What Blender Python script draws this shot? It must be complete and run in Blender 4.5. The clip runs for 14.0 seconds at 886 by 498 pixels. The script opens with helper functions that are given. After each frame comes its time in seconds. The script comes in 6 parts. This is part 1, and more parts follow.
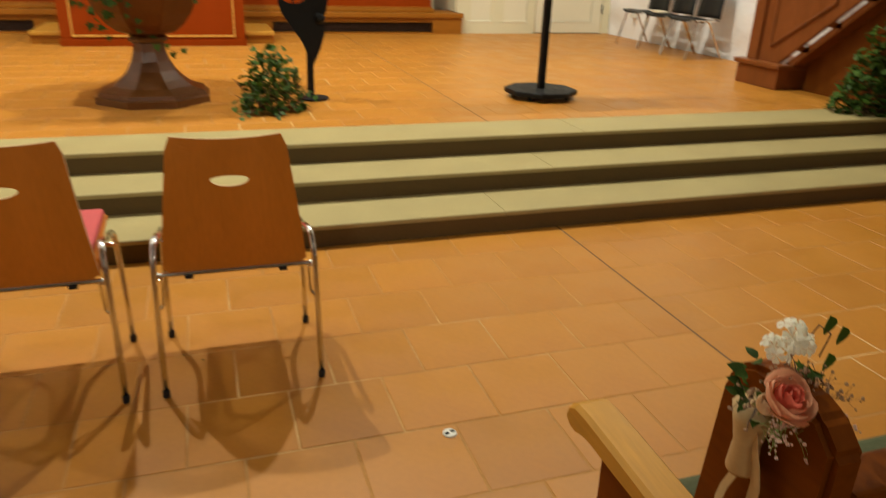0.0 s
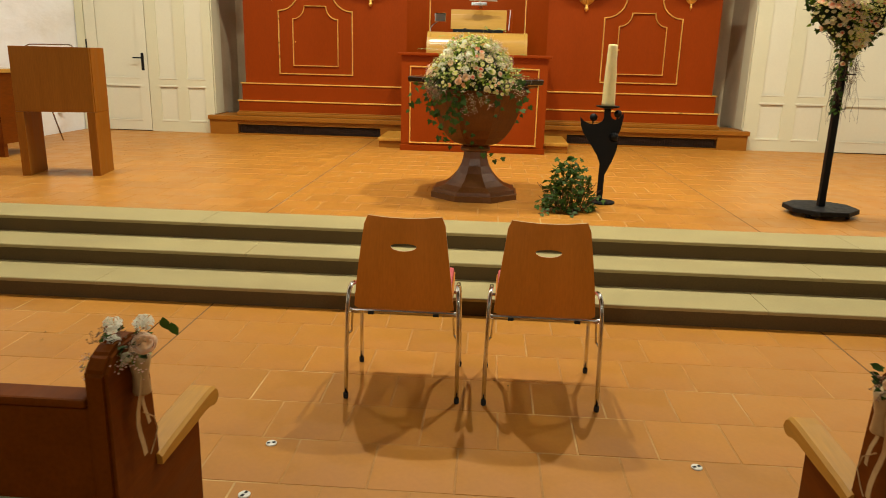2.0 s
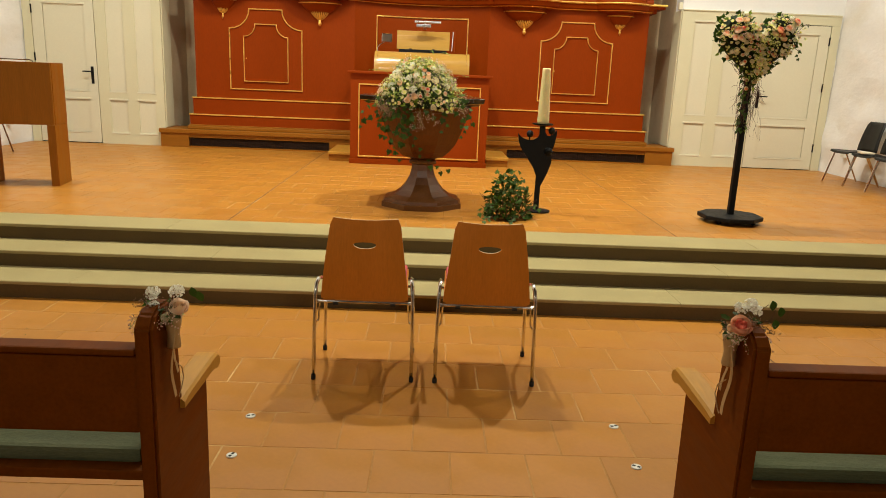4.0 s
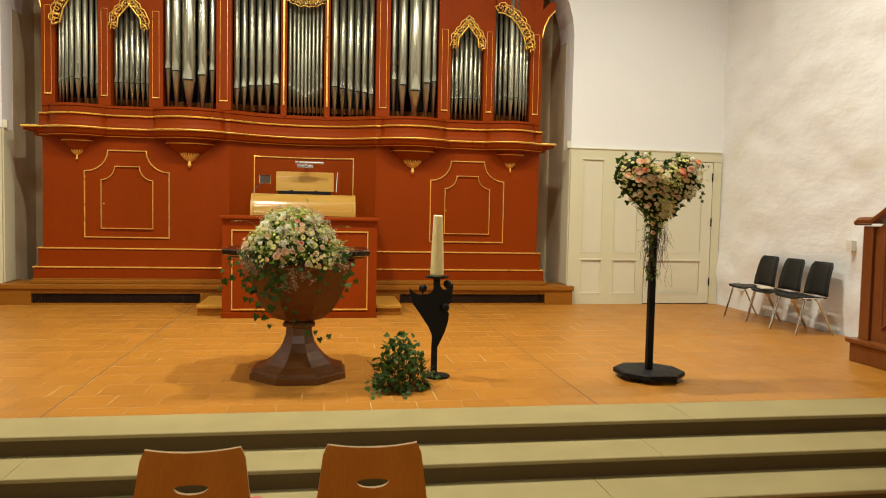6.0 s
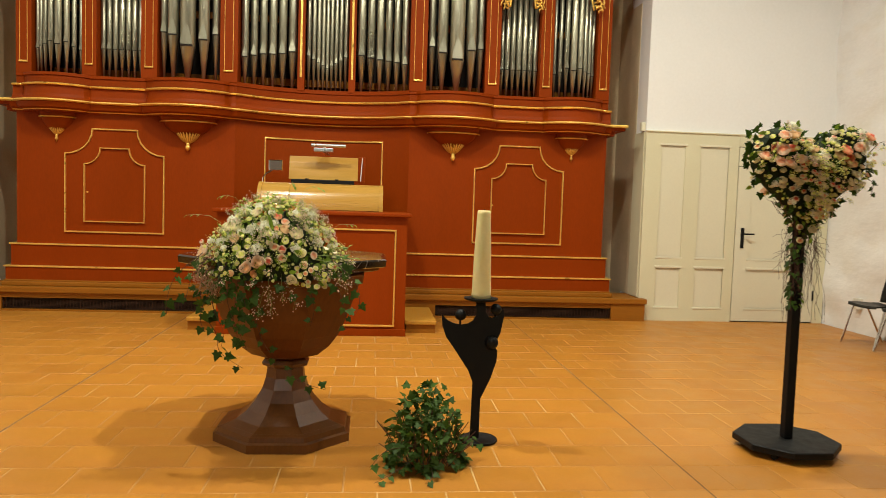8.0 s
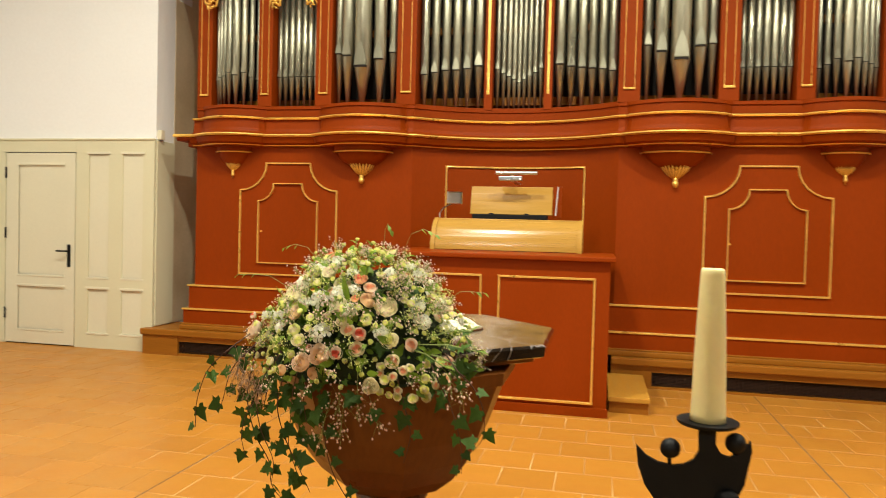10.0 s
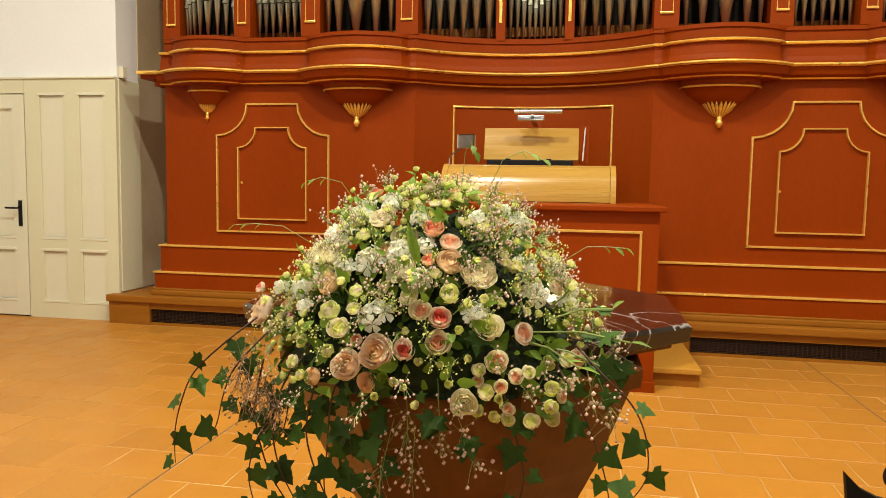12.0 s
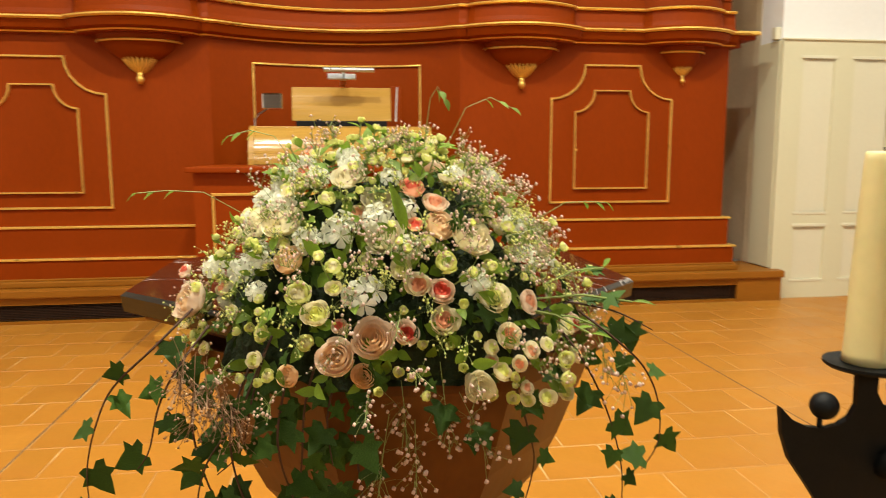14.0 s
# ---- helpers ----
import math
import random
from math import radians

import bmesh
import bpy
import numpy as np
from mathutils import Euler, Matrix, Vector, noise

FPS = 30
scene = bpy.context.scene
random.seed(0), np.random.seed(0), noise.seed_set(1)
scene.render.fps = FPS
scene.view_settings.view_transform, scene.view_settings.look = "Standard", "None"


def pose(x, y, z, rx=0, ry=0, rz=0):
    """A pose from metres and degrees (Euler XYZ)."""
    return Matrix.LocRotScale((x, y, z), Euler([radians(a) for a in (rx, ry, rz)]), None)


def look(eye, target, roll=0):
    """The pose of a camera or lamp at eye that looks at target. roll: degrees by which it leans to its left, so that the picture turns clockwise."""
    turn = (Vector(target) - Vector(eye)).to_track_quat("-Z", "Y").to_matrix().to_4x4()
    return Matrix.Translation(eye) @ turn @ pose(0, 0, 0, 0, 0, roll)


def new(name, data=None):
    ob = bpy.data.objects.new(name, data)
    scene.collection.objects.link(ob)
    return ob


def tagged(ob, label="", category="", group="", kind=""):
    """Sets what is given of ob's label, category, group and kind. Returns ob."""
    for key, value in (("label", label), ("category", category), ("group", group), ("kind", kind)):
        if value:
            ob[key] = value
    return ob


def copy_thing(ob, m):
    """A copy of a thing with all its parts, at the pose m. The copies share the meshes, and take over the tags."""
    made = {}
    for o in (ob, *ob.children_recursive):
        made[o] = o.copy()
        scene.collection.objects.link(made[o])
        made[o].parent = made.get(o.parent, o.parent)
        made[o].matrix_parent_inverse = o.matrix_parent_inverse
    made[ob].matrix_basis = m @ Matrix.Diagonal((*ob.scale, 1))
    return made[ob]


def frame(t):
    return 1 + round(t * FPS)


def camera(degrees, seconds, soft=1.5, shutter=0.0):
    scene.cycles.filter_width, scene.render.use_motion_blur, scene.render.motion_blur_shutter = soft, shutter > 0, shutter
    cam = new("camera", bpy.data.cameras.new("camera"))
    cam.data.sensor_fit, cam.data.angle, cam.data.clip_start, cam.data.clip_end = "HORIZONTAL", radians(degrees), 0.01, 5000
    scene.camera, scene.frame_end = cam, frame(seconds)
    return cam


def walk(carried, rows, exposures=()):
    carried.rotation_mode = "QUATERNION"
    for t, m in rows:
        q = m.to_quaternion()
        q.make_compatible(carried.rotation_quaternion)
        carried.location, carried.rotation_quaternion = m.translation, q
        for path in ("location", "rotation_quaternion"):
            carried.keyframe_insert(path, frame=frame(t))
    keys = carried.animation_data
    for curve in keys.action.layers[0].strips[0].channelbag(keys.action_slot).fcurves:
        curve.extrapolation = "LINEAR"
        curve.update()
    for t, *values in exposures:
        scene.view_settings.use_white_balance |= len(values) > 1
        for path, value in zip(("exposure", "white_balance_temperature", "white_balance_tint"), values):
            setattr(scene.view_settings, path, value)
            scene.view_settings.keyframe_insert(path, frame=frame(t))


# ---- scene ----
cam = camera(63.5, 14.0, soft=0.5, shutter=0.35)
EXPOSURES = ((0.0, 0.1), (2.7, 0.15), (5.0, 0.14), (6.0, -0.05), (7.2, -0.1), (9.3, 0.18), (10.0, 0.28), (10.5, 0.12), (11.5, 0.14), (12.5, 0.22), (13.5, 0.22), (14.0, 0.22))
PATH = [
    (0, (0.544, -9.283, 0.982), (1.137, -7.532, 0.219), 2.1),
    (0.5, (0.547, -9.438, 1.06), (0.784, -7.548, 0.45), 0.9),
    (1, (0.543, -9.639, 1.079), (0.442, -7.729, 0.493), 0.3),
    (1.5, (0.457, -9.804, 1.079), (0.294, -7.894, 0.508), 1.6),
    (2, (0.324, -10.056, 1.113), (0.209, -8.127, 0.6), 1.5),
    (2.5, (0.292, -10.246, 1.147), (0.266, -8.313, 0.637), 2.3),
    (2.7, (0.298, -10.322, 1.147), (0.302, -8.388, 0.641), 2.5),
    (4.8, (0.288, -10.542, 1.172), (0.374, -8.578, 0.807), 1.9),
    (5, (0.306, -10.394, 1.2), (0.461, -8.422, 0.909), 2.3),
    (5.5, (0.318, -10.046, 1.265), (0.64, -8.083, 1.056), 1.2),
    (6, (0.426, -9.62, 1.293), (0.744, -7.648, 1.185), 1.2),
    (6.5, (0.431, -9.265, 1.281), (0.719, -7.288, 1.192), 1.9),
    (7, (0.441, -8.851, 1.296), (0.725, -6.874, 1.202), 1.7),
    (7.2, (0.476, -8.652, 1.272), (0.752, -6.674, 1.176), 1.7),
    (9.3, (0.911, -7.038, 1.333), (0.779, -5.05, 1.161), 1.5),
    (9.5, (0.926, -6.876, 1.345), (0.713, -4.891, 1.227), 1.4),
    (10, (0.918, -6.499, 1.352), (0.491, -4.546, 1.298), 1.5),
    (10.5, (0.891, -6.21, 1.336), (0.342, -4.287, 1.342), 2.5),
    (11, (0.738, -5.994, 1.319), (0.211, -4.064, 1.308), 2.2),
    (11.5, (0.566, -5.859, 1.306), (0.148, -3.906, 1.207), 1.0),
    (12, (0.472, -5.767, 1.273), (0.116, -3.806, 1.103), 1.0),
    (12.5, (0.389, -5.685, 1.269), (0.09, -3.717, 1.08), 0.9),
    (13, (0.289, -5.633, 1.262), (0.051, -3.657, 1.066), 1.1),
    (13.5, (0.201, -5.597, 1.254), (0.166, -3.608, 1.047), 1.4),
    (14, (0.091, -5.588, 1.248), (0.374, -3.626, 0.988), -0.1),
]
walk(cam, [(t, look(eye, target, roll)) for t, eye, target, roll in PATH], EXPOSURES)

# ---- world and light ----
world = bpy.data.worlds.new("night")
world.use_nodes = True
scene.world = world
world.node_tree.nodes["Background"].inputs[0].default_value = (0.006, 0.005, 0.004, 1)
world.node_tree.nodes["Background"].inputs[1].default_value = 1.0


def lamp(name, x, y, z, tx, ty, tz, power, size, spread=150, colour=(1.0, 0.98, 0.82)):
    data = bpy.data.lights.new(name, "AREA")
    data.shape, data.size, data.energy, data.color, data.spread = "DISK", size, power, colour, radians(spread)
    ob = new(name, data)
    ob.matrix_basis = look((x, y, z), (tx, ty, tz))
    return ob


for lx, power in ((-3.9, 92), (-0.80, 172), (1.85, 170), (4.7, 104)):
    lamp("chancel_lamp", lx, -3.4, 6.4, lx * 0.9, -3.8, 0, power, 0.14)
# Added fill lights for organ front and bouquet; no such fittings are known.
lamp("organ_fill", -1.4, -6.0, 6.6, -0.9, -1.0, 1.6, 58, 0.3)
lamp("organ_fill", 2.2, -6.0, 6.6, 1.5, -1.0, 1.6, 18, 0.3)
# Unseen front fill from the nave, added to lift bouquet and chair backs.
lamp("nave_fill", -2.4, -15.5, 5.6, -0.2, -4.0, 0.9, 17, 0.7, 60)
lamp("nave_fill", 3.0, -15.5, 5.6, 0.6, -4.0, 0.9, 15, 0.7, 60)


CX = 0.098         # middle of the organ
LOW = -0.325       # nave floor
WALL_Y = 0.13      # face of the end wall
WEST, EAST = -5.53, 6.085


# ---- materials ----
def material(name, colour, rough=0.5, metal=0.0, vary=0.12, scale=6.0, fine=60.0, bump=0.1, bump_scale=None, second=None,
             second_scale=1.3, second_at=(0.45, 0.7), second_mix=0.5, stretch=(1, 1, 1), spec=0.3, sss=0.0, coat=0.0, per_object=0.0, per_island=0.0,
             rough_vary=0.08, transmission=0.0, distance=0.02):
    m = bpy.data.materials.new(name)
    m.use_nodes = True
    nt = m.node_tree
    nd, ln = nt.nodes, nt.links
    b = nd["Principled BSDF"]
    b.inputs["Roughness"].default_value, b.inputs["Metallic"].default_value = rough, metal
    b.inputs["Specular IOR Level"].default_value = spec
    b.inputs["Coat Weight"].default_value = coat
    b.inputs["Coat Roughness"].default_value = 0.15
    b.inputs["Transmission Weight"].default_value = transmission
    if sss:
        b.inputs["Subsurface Weight"].default_value = sss
        b.inputs["Subsurface Radius"].default_value = (0.02, 0.012, 0.006)
    co = nd.new("ShaderNodeTexCoord")
    mp = nd.new("ShaderNodeMapping")
    mp.inputs["Scale"].default_value = stretch
    ln.new(co.outputs["Object"], mp.inputs["Vector"])
    big = nd.new("ShaderNodeTexNoise")
    big.inputs["Scale"].default_value, big.inputs["Detail"].default_value = scale, 5
    small = nd.new("ShaderNodeTexNoise")
    small.inputs["Scale"].default_value, small.inputs["Detail"].default_value = fine, 4
    for n in (big, small):
        ln.new(mp.outputs["Vector"], n.inputs["Vector"])
    add = nd.new("ShaderNodeMath")
    add.operation = "ADD"
    ln.new(big.outputs["Fac"], add.inputs[0])
    ln.new(small.outputs["Fac"], add.inputs[1])
    rng = nd.new("ShaderNodeMapRange")
    rng.inputs["From Min"].default_value, rng.inputs["From Max"].default_value = 0.6, 1.4
    rng.inputs["To Min"].default_value, rng.inputs["To Max"].default_value = 1 - vary, 1 + vary
    ln.new(add.outputs[0], rng.inputs["Value"])
    value = rng.outputs["Result"]
    for amount, node, out in ((per_object, "ShaderNodeObjectInfo", "Random"), (per_island, "ShaderNodeNewGeometry", "Random Per Island")):
        if amount:
            info = nd.new(node)
            r2 = nd.new("ShaderNodeMapRange")
            r2.inputs["To Min"].default_value, r2.inputs["To Max"].default_value = 1 - amount, 1 + amount
            ln.new(info.outputs[out], r2.inputs["Value"])
            mu = nd.new("ShaderNodeMath")
            mu.operation = "MULTIPLY"
            ln.new(value, mu.inputs[0])
            ln.new(r2.outputs["Result"], mu.inputs[1])
            value = mu.outputs[0]
    base = nd.new("ShaderNodeMix")
    base.data_type = "RGBA"
    base.inputs[6].default_value = (*colour, 1)
    base.inputs[7].default_value = (*(second or colour), 1)
    base.inputs[0].default_value = 0
    if second:
        spot = nd.new("ShaderNodeTexNoise")
        spot.inputs["Scale"].default_value, spot.inputs["Detail"].default_value = second_scale, 6
        ln.new(mp.outputs["Vector"], spot.inputs["Vector"])
        sr = nd.new("ShaderNodeMapRange")
        sr.inputs["From Min"].default_value, sr.inputs["From Max"].default_value = second_at
        sr.inputs["To Max"].default_value = second_mix
        ln.new(spot.outputs["Fac"], sr.inputs["Value"])
        ln.new(sr.outputs["Result"], base.inputs[0])
    sc = nd.new("ShaderNodeVectorMath")
    sc.operation = "SCALE"
    ln.new(base.outputs[2], sc.inputs[0])
    ln.new(value, sc.inputs["Scale"])
    ln.new(sc.outputs[0], b.inputs["Base Color"])
    rr = nd.new("ShaderNodeMapRange")
    rr.inputs["From Min"].default_value, rr.inputs["From Max"].default_value = 0.3, 0.7
    rr.inputs["To Min"].default_value, rr.inputs["To Max"].default_value = max(rough - rough_vary, 0.02), min(rough + rough_vary, 1)
    ln.new(big.outputs["Fac"], rr.inputs["Value"])
    ln.new(rr.outputs["Result"], b.inputs["Roughness"])
    if bump:
        bp = nd.new("ShaderNodeBump")
        bp.inputs["Strength"].default_value, bp.inputs["Distance"].default_value = bump, distance
        src = small
        if bump_scale:
            src = nd.new("ShaderNodeTexNoise")
            src.inputs["Scale"].default_value, src.inputs["Detail"].default_value = bump_scale, 5
            ln.new(mp.outputs["Vector"], src.inputs["Vector"])
        ln.new(src.outputs["Fac"], bp.inputs["Height"])
        ln.new(bp.outputs["Normal"], b.inputs["Normal"])
    return m


M_RED = material("red_lacquer", (0.245, 0.0345, 0.0006), 0.5, spec=0.10, vary=0.1, scale=3, fine=90, bump=0.05, distance=0.004, stretch=(1, 1, 0.25))
M_GOLD = material("gilding", (0.92, 0.58, 0.13), 0.34, metal=0.62, vary=0.10, scale=9, fine=60, bump=0.03, distance=0.002)
M_TIN = material("pipe_tin", (0.36, 0.345, 0.255), 0.32, metal=0.85, vary=0.12, scale=3, fine=40, bump=0.04, distance=0.003, stretch=(1, 1, 0.15), per_object=0.24)
# Near-black stands in for shade inside case, mouths, grille and door gap.
M_DARK = material("shade_black", (0.018, 0.013, 0.010), 0.8, vary=0.3, bump=0.05)
M_PLASTER = material("white_plaster", (0.86, 0.855, 0.845), 0.85, vary=0.03, scale=1.2, fine=30, bump=0.12, bump_scale=9, distance=0.01)
M_ROUGH = material("rough_plaster", (0.86, 0.855, 0.845), 0.88, vary=0.04, scale=2.5, fine=25, bump=0.45, bump_scale=4.5, distance=0.03, second=(0.74, 0.68, 0.55), second_scale=1.6, second_at=(0.55, 0.78), second_mix=0.5, stretch=(1, 0.8, 1.6))
# Tan base carries the niche's warm bounce and shade; brown blotches are stains.
M_NICHE_TAN = material("niche_tan_plaster", (0.64, 0.53, 0.35), 0.9, vary=0.08, scale=2, fine=30, bump=0.25, bump_scale=7, distance=0.02, second=(0.44, 0.33, 0.18), second_scale=1.3, second_at=(0.45, 0.65), second_mix=0.6)
# Colour of the unseen ceiling, kept dark to cut bounced light.
M_CEIL = material("unseen_ceiling_brown", (0.22, 0.15, 0.085), 0.9, vary=0.04, bump=0.08)
M_CREAM = material("cream_paint", (0.74, 0.70, 0.53), 0.42, vary=0.03, scale=2, fine=50, bump=0.04, distance=0.004)
M_CREAM_DARK = material("cream_paint_frame", (0.70, 0.66, 0.46), 0.45, vary=0.03, scale=2, fine=50, bump=0.04, distance=0.004)
M_TILE = material("terracotta", (0.43, 0.178, 0.022), 0.40, spec=0.34, vary=0.07, scale=5, fine=45, bump=0.05, distance=0.004, second=(0.37, 0.135, 0.017), second_scale=2.0, second_mix=0.5, per_object=0.06)
M_TILES = material("terracotta_field", (0.43, 0.178, 0.022), 0.40, spec=0.34, vary=0.07, scale=5, fine=45, bump=0.05, distance=0.004, second=(0.37, 0.135, 0.017), second_scale=2.0, second_mix=0.5, per_island=0.06)
M_GROUT = material("grout", (0.58, 0.38, 0.16), 0.85, vary=0.2, scale=2, fine=60, bump=0.2, second=(0.40, 0.19, 0.05), second_scale=1.3, second_at=(0.35, 0.49), second_mix=0.95)
M_SEAL = material("joint_filler", (0.15, 0.075, 0.028), 0.7, vary=0.2)
M_STONE = material("sandstone", (0.345, 0.276, 0.118), 0.62, vary=0.14, scale=4, fine=120, bump=0.12, distance=0.006, second=(0.32, 0.245, 0.10), second_scale=2.5, second_mix=0.6)
# Darker copy of the sandstone: the shade of the risers as colour.
M_RISER_SHADE = material("riser_shade_stone", (0.105, 0.066, 0.022), 0.75, vary=0.2, scale=4, fine=120, bump=0.15, distance=0.005)
M_OAK = material("oak", (0.30, 0.108, 0.010), 0.42, spec=0.18, vary=0.16, scale=4, fine=34, bump=0.06, distance=0.004, stretch=(0.3, 4, 4))
M_OAK_UP = material("oak_upright_grain", (0.28, 0.098, 0.008), 0.42, spec=0.18, vary=0.16, scale=4, fine=34, bump=0.06, distance=0.004, stretch=(4, 4, 0.3))
M_PALE = material("pale_maple", (0.48, 0.265, 0.052), 0.2, spec=0.5, vary=0.1, scale=4, fine=34, bump=0.04, distance=0.003, stretch=(0.4, 5, 5))
M_YELLOW = material("yellow_oak", (0.50, 0.24, 0.03), 0.5, vary=0.14, scale=4, fine=34, bump=0.05, distance=0.003, stretch=(4, 0.4, 4))
M_GRILLE = material("brown_grille", (0.035, 0.014, 0.006), 0.6, vary=0.2)
M_WALNUT = material("walnut", (0.14, 0.040, 0.004), 0.4, spec=0.2, vary=0.22, scale=4, fine=30, bump=0.06, distance=0.004, stretch=(3, 3, 0.4))
M_PEW = material("pew_wood", (0.150, 0.036, 0.002), 0.50, spec=0.06, vary=0.2, scale=4, fine=30, bump=0.06, distance=0.004, stretch=(3, 0.5, 3))
M_BLACK = material("blackened_iron", (0.006, 0.006, 0.006), 0.6, metal=0.3, vary=0.3, scale=20, fine=120, bump=0.15, distance=0.004)
M_CHROME = material("chrome", (0.72, 0.70, 0.66), 0.12, metal=1.0, vary=0.05, bump=0.0)
M_RUBBER = material("black_rubber", (0.012, 0.012, 0.012), 0.7, vary=0.2)


# ---- mesh helpers ----
def part(name, bm, mat, parent=None, label="", smooth=False):
    me = bpy.data.meshes.new(name)
    bmesh.ops.recalc_face_normals(bm, faces=bm.faces)
    bm.to_mesh(me)
    bm.free()
    if smooth:
        for p in me.polygons:
            p.use_smooth = True
    for one in mat if isinstance(mat, (list, tuple)) else (mat,):
        me.materials.append(one)
    ob = new(name, me)
    if parent:
        ob.parent = parent
    if label:
        ob["label"] = label
    return ob


def thing(name, x, y, z, label, category, group="", kind="", rz=0):
    e = new(name)
    e.empty_display_size = 0.1
    e.matrix_basis = pose(x, y, z, 0, 0, rz)
    return tagged(e, label, category, group, kind)


def box(bm, x0, y0, z0, x1, y1, z1, bevel=0.0, seg=2):
    m = Matrix.LocRotScale(((x0 + x1) / 2, (y0 + y1) / 2, (z0 + z1) / 2), None, (abs(x1 - x0), abs(y1 - y0), abs(z1 - z0)))
    r = bmesh.ops.create_cube(bm, size=1, matrix=m)
    if bevel:
        edges = list({e for v in r["verts"] for e in v.link_edges})
        bmesh.ops.bevel(bm, geom=edges, offset=bevel, segments=seg, affect="EDGES", profile=0.6)
    return bm


def boxes(*many, bevel=0.0):
    bm = bmesh.new()
    for b in many:
        box(bm, *b, bevel=bevel)
    return bm


def skin(bm, rings, closed=True, caps=True):
    """Faces between rings of points."""
    vs = [[bm.verts.new(p) for p in ring] for ring in rings]
    n = len(rings[0])
    for a, b in zip(vs, vs[1:]):
        for i in range(n if closed else n - 1):
            j = (i + 1) % n
            bm.faces.new((a[i], a[j], b[j], b[i]))
    if caps and closed:
        bm.faces.new(vs[0][::-1])
        bm.faces.new(vs[-1])
    return bm


def lathe(bm, profile, sides=24, x=0.0, y=0.0, turn=0.0, caps=True):
    rings = [[(x + r * math.cos(turn + 2 * math.pi * k / sides), y + r * math.sin(turn + 2 * math.pi * k / sides), z) for k in range(sides)] for r, z in profile]
    return skin(bm, rings, True, caps)


def tube(bm, pts, radius, sides=8, caps=True):
    pts = [Vector(p) for p in pts]
    radii = radius if isinstance(radius, (list, tuple)) else [radius] * len(pts)
    rings, side = [], None
    for i, p in enumerate(pts):
        d = (pts[min(i + 1, len(pts) - 1)] - pts[max(i - 1, 0)]).normalized()
        if side is None:
            side = d.cross(Vector((0, 0, 1)) if abs(d.z) < 0.9 else Vector((1, 0, 0)))
        side = (side - d * side.dot(d)).normalized()
        up = d.cross(side)
        rings.append([p + radii[i] * (math.cos(2 * math.pi * k / sides) * side + math.sin(2 * math.pi * k / sides) * up) for k in range(sides)])
    return skin(bm, rings, True, caps)


def sweep(bm, path, profile, caps=True):
    """A closed profile of (out, z) along a plan of (x, y) that runs to the right; out points towards -y."""
    rings = []
    for i, (x, y) in enumerate(path):
        (xa, ya), (xb, yb) = path[max(i - 1, 0)], path[min(i + 1, len(path) - 1)]
        dx, dy = xb - xa, yb - ya
        n = math.hypot(dx, dy)
        nx, ny = dy / n, -dx / n
        rings.append([(x + nx * o, y + ny * o, z) for o, z in profile])
    return skin(bm, rings, True, caps)


def frame_run(bm, pts, w, y, depth, closed=True):
    """A flat moulding of width w that follows pts (x, z) on the plane y, raised by depth towards -y."""
    n = len(pts)
    rings = []
    for i in range(n):
        a, p, c = Vector(pts[(i - 1) % n]), Vector(pts[i]), Vector(pts[(i + 1) % n])
        d1, d2 = (p - a).normalized(), (c - p).normalized()
        m = (d1 + d2).normalized() if (d1 + d2).length > 1e-4 else d1
        s = Vector((-m.y, m.x)) / max(0.4, m.dot(d1))
        o, q = p + s * w / 2, p - s * w / 2
        yy = y(p.x) if callable(y) else y
        rings.append([(o.x, yy, o.y), (o.x - s.x * w * 0.2, yy - depth, o.y - s.y * w * 0.2), (q.x + s.x * w * 0.2, yy - depth, q.y + s.y * w * 0.2), (q.x, yy, q.y)])
    if closed:
        rings.append(rings[0])
    return skin(bm, rings, True, False)


def prism(bm, outline, y0, y1, bevel=0.0):
    """An outline of (x, z) given depth from y0 to y1."""
    a = [bm.verts.new((x, y0, z)) for x, z in outline]
    f = bm.faces.new(a)
    r = bmesh.ops.extrude_face_region(bm, geom=[f])
    bmesh.ops.translate(bm, verts=[v for v in r["geom"] if isinstance(v, bmesh.types.BMVert)], vec=(0, y1 - y0, 0))
    return bm


def slab(bm, outline, z0, z1):
    """An outline of (x, y) given height from z0 to z1."""
    a = [bm.verts.new((x, y, z0)) for x, y in outline]
    f = bm.faces.new(a)
    r = bmesh.ops.extrude_face_region(bm, geom=[f])
    bmesh.ops.translate(bm, verts=[v for v in r["geom"] if isinstance(v, bmesh.types.BMVert)], vec=(0, 0, z1 - z0))
    return bm


# ---- the room ----
def structure(name, bm, mat, label, category="wall", smooth=False):
    return tagged(part(name, bm, mat, smooth=smooth), label, category, kind="structure")


NICHE = 3.70
bm = bmesh.new()
ell = [(CX + NICHE * math.cos(radians(a)), 3.75 + 2.15 * math.sin(radians(a))) for a in range(0, 181, 6)]
outline = [(WEST - 0.3, LOW), (WEST - 0.3, 8.2), (EAST + 0.3, 8.2), (EAST + 0.3, LOW), (CX + NICHE, LOW)] + ell + [(CX - NICHE, LOW)]
prism(bm, outline, WALL_Y, 0.75)
structure("wall_north", bm, M_PLASTER, "white plastered end wall with a wide arched organ niche")
structure("wall_niche", boxes((CX - NICHE - 0.3, 1.15, LOW, CX + NICHE + 0.3, 1.4, 8.2), (CX - NICHE - 0.3, 0.752, LOW, CX - NICHE, 1.15, 8.2), (CX + NICHE, 0.752, LOW, CX + NICHE + 0.3, 1.15, 8.2), (CX - NICHE, 0.752, 6.2, CX + NICHE, 1.15, 6.5)), M_NICHE_TAN, "plastered sides and back of the organ niche")


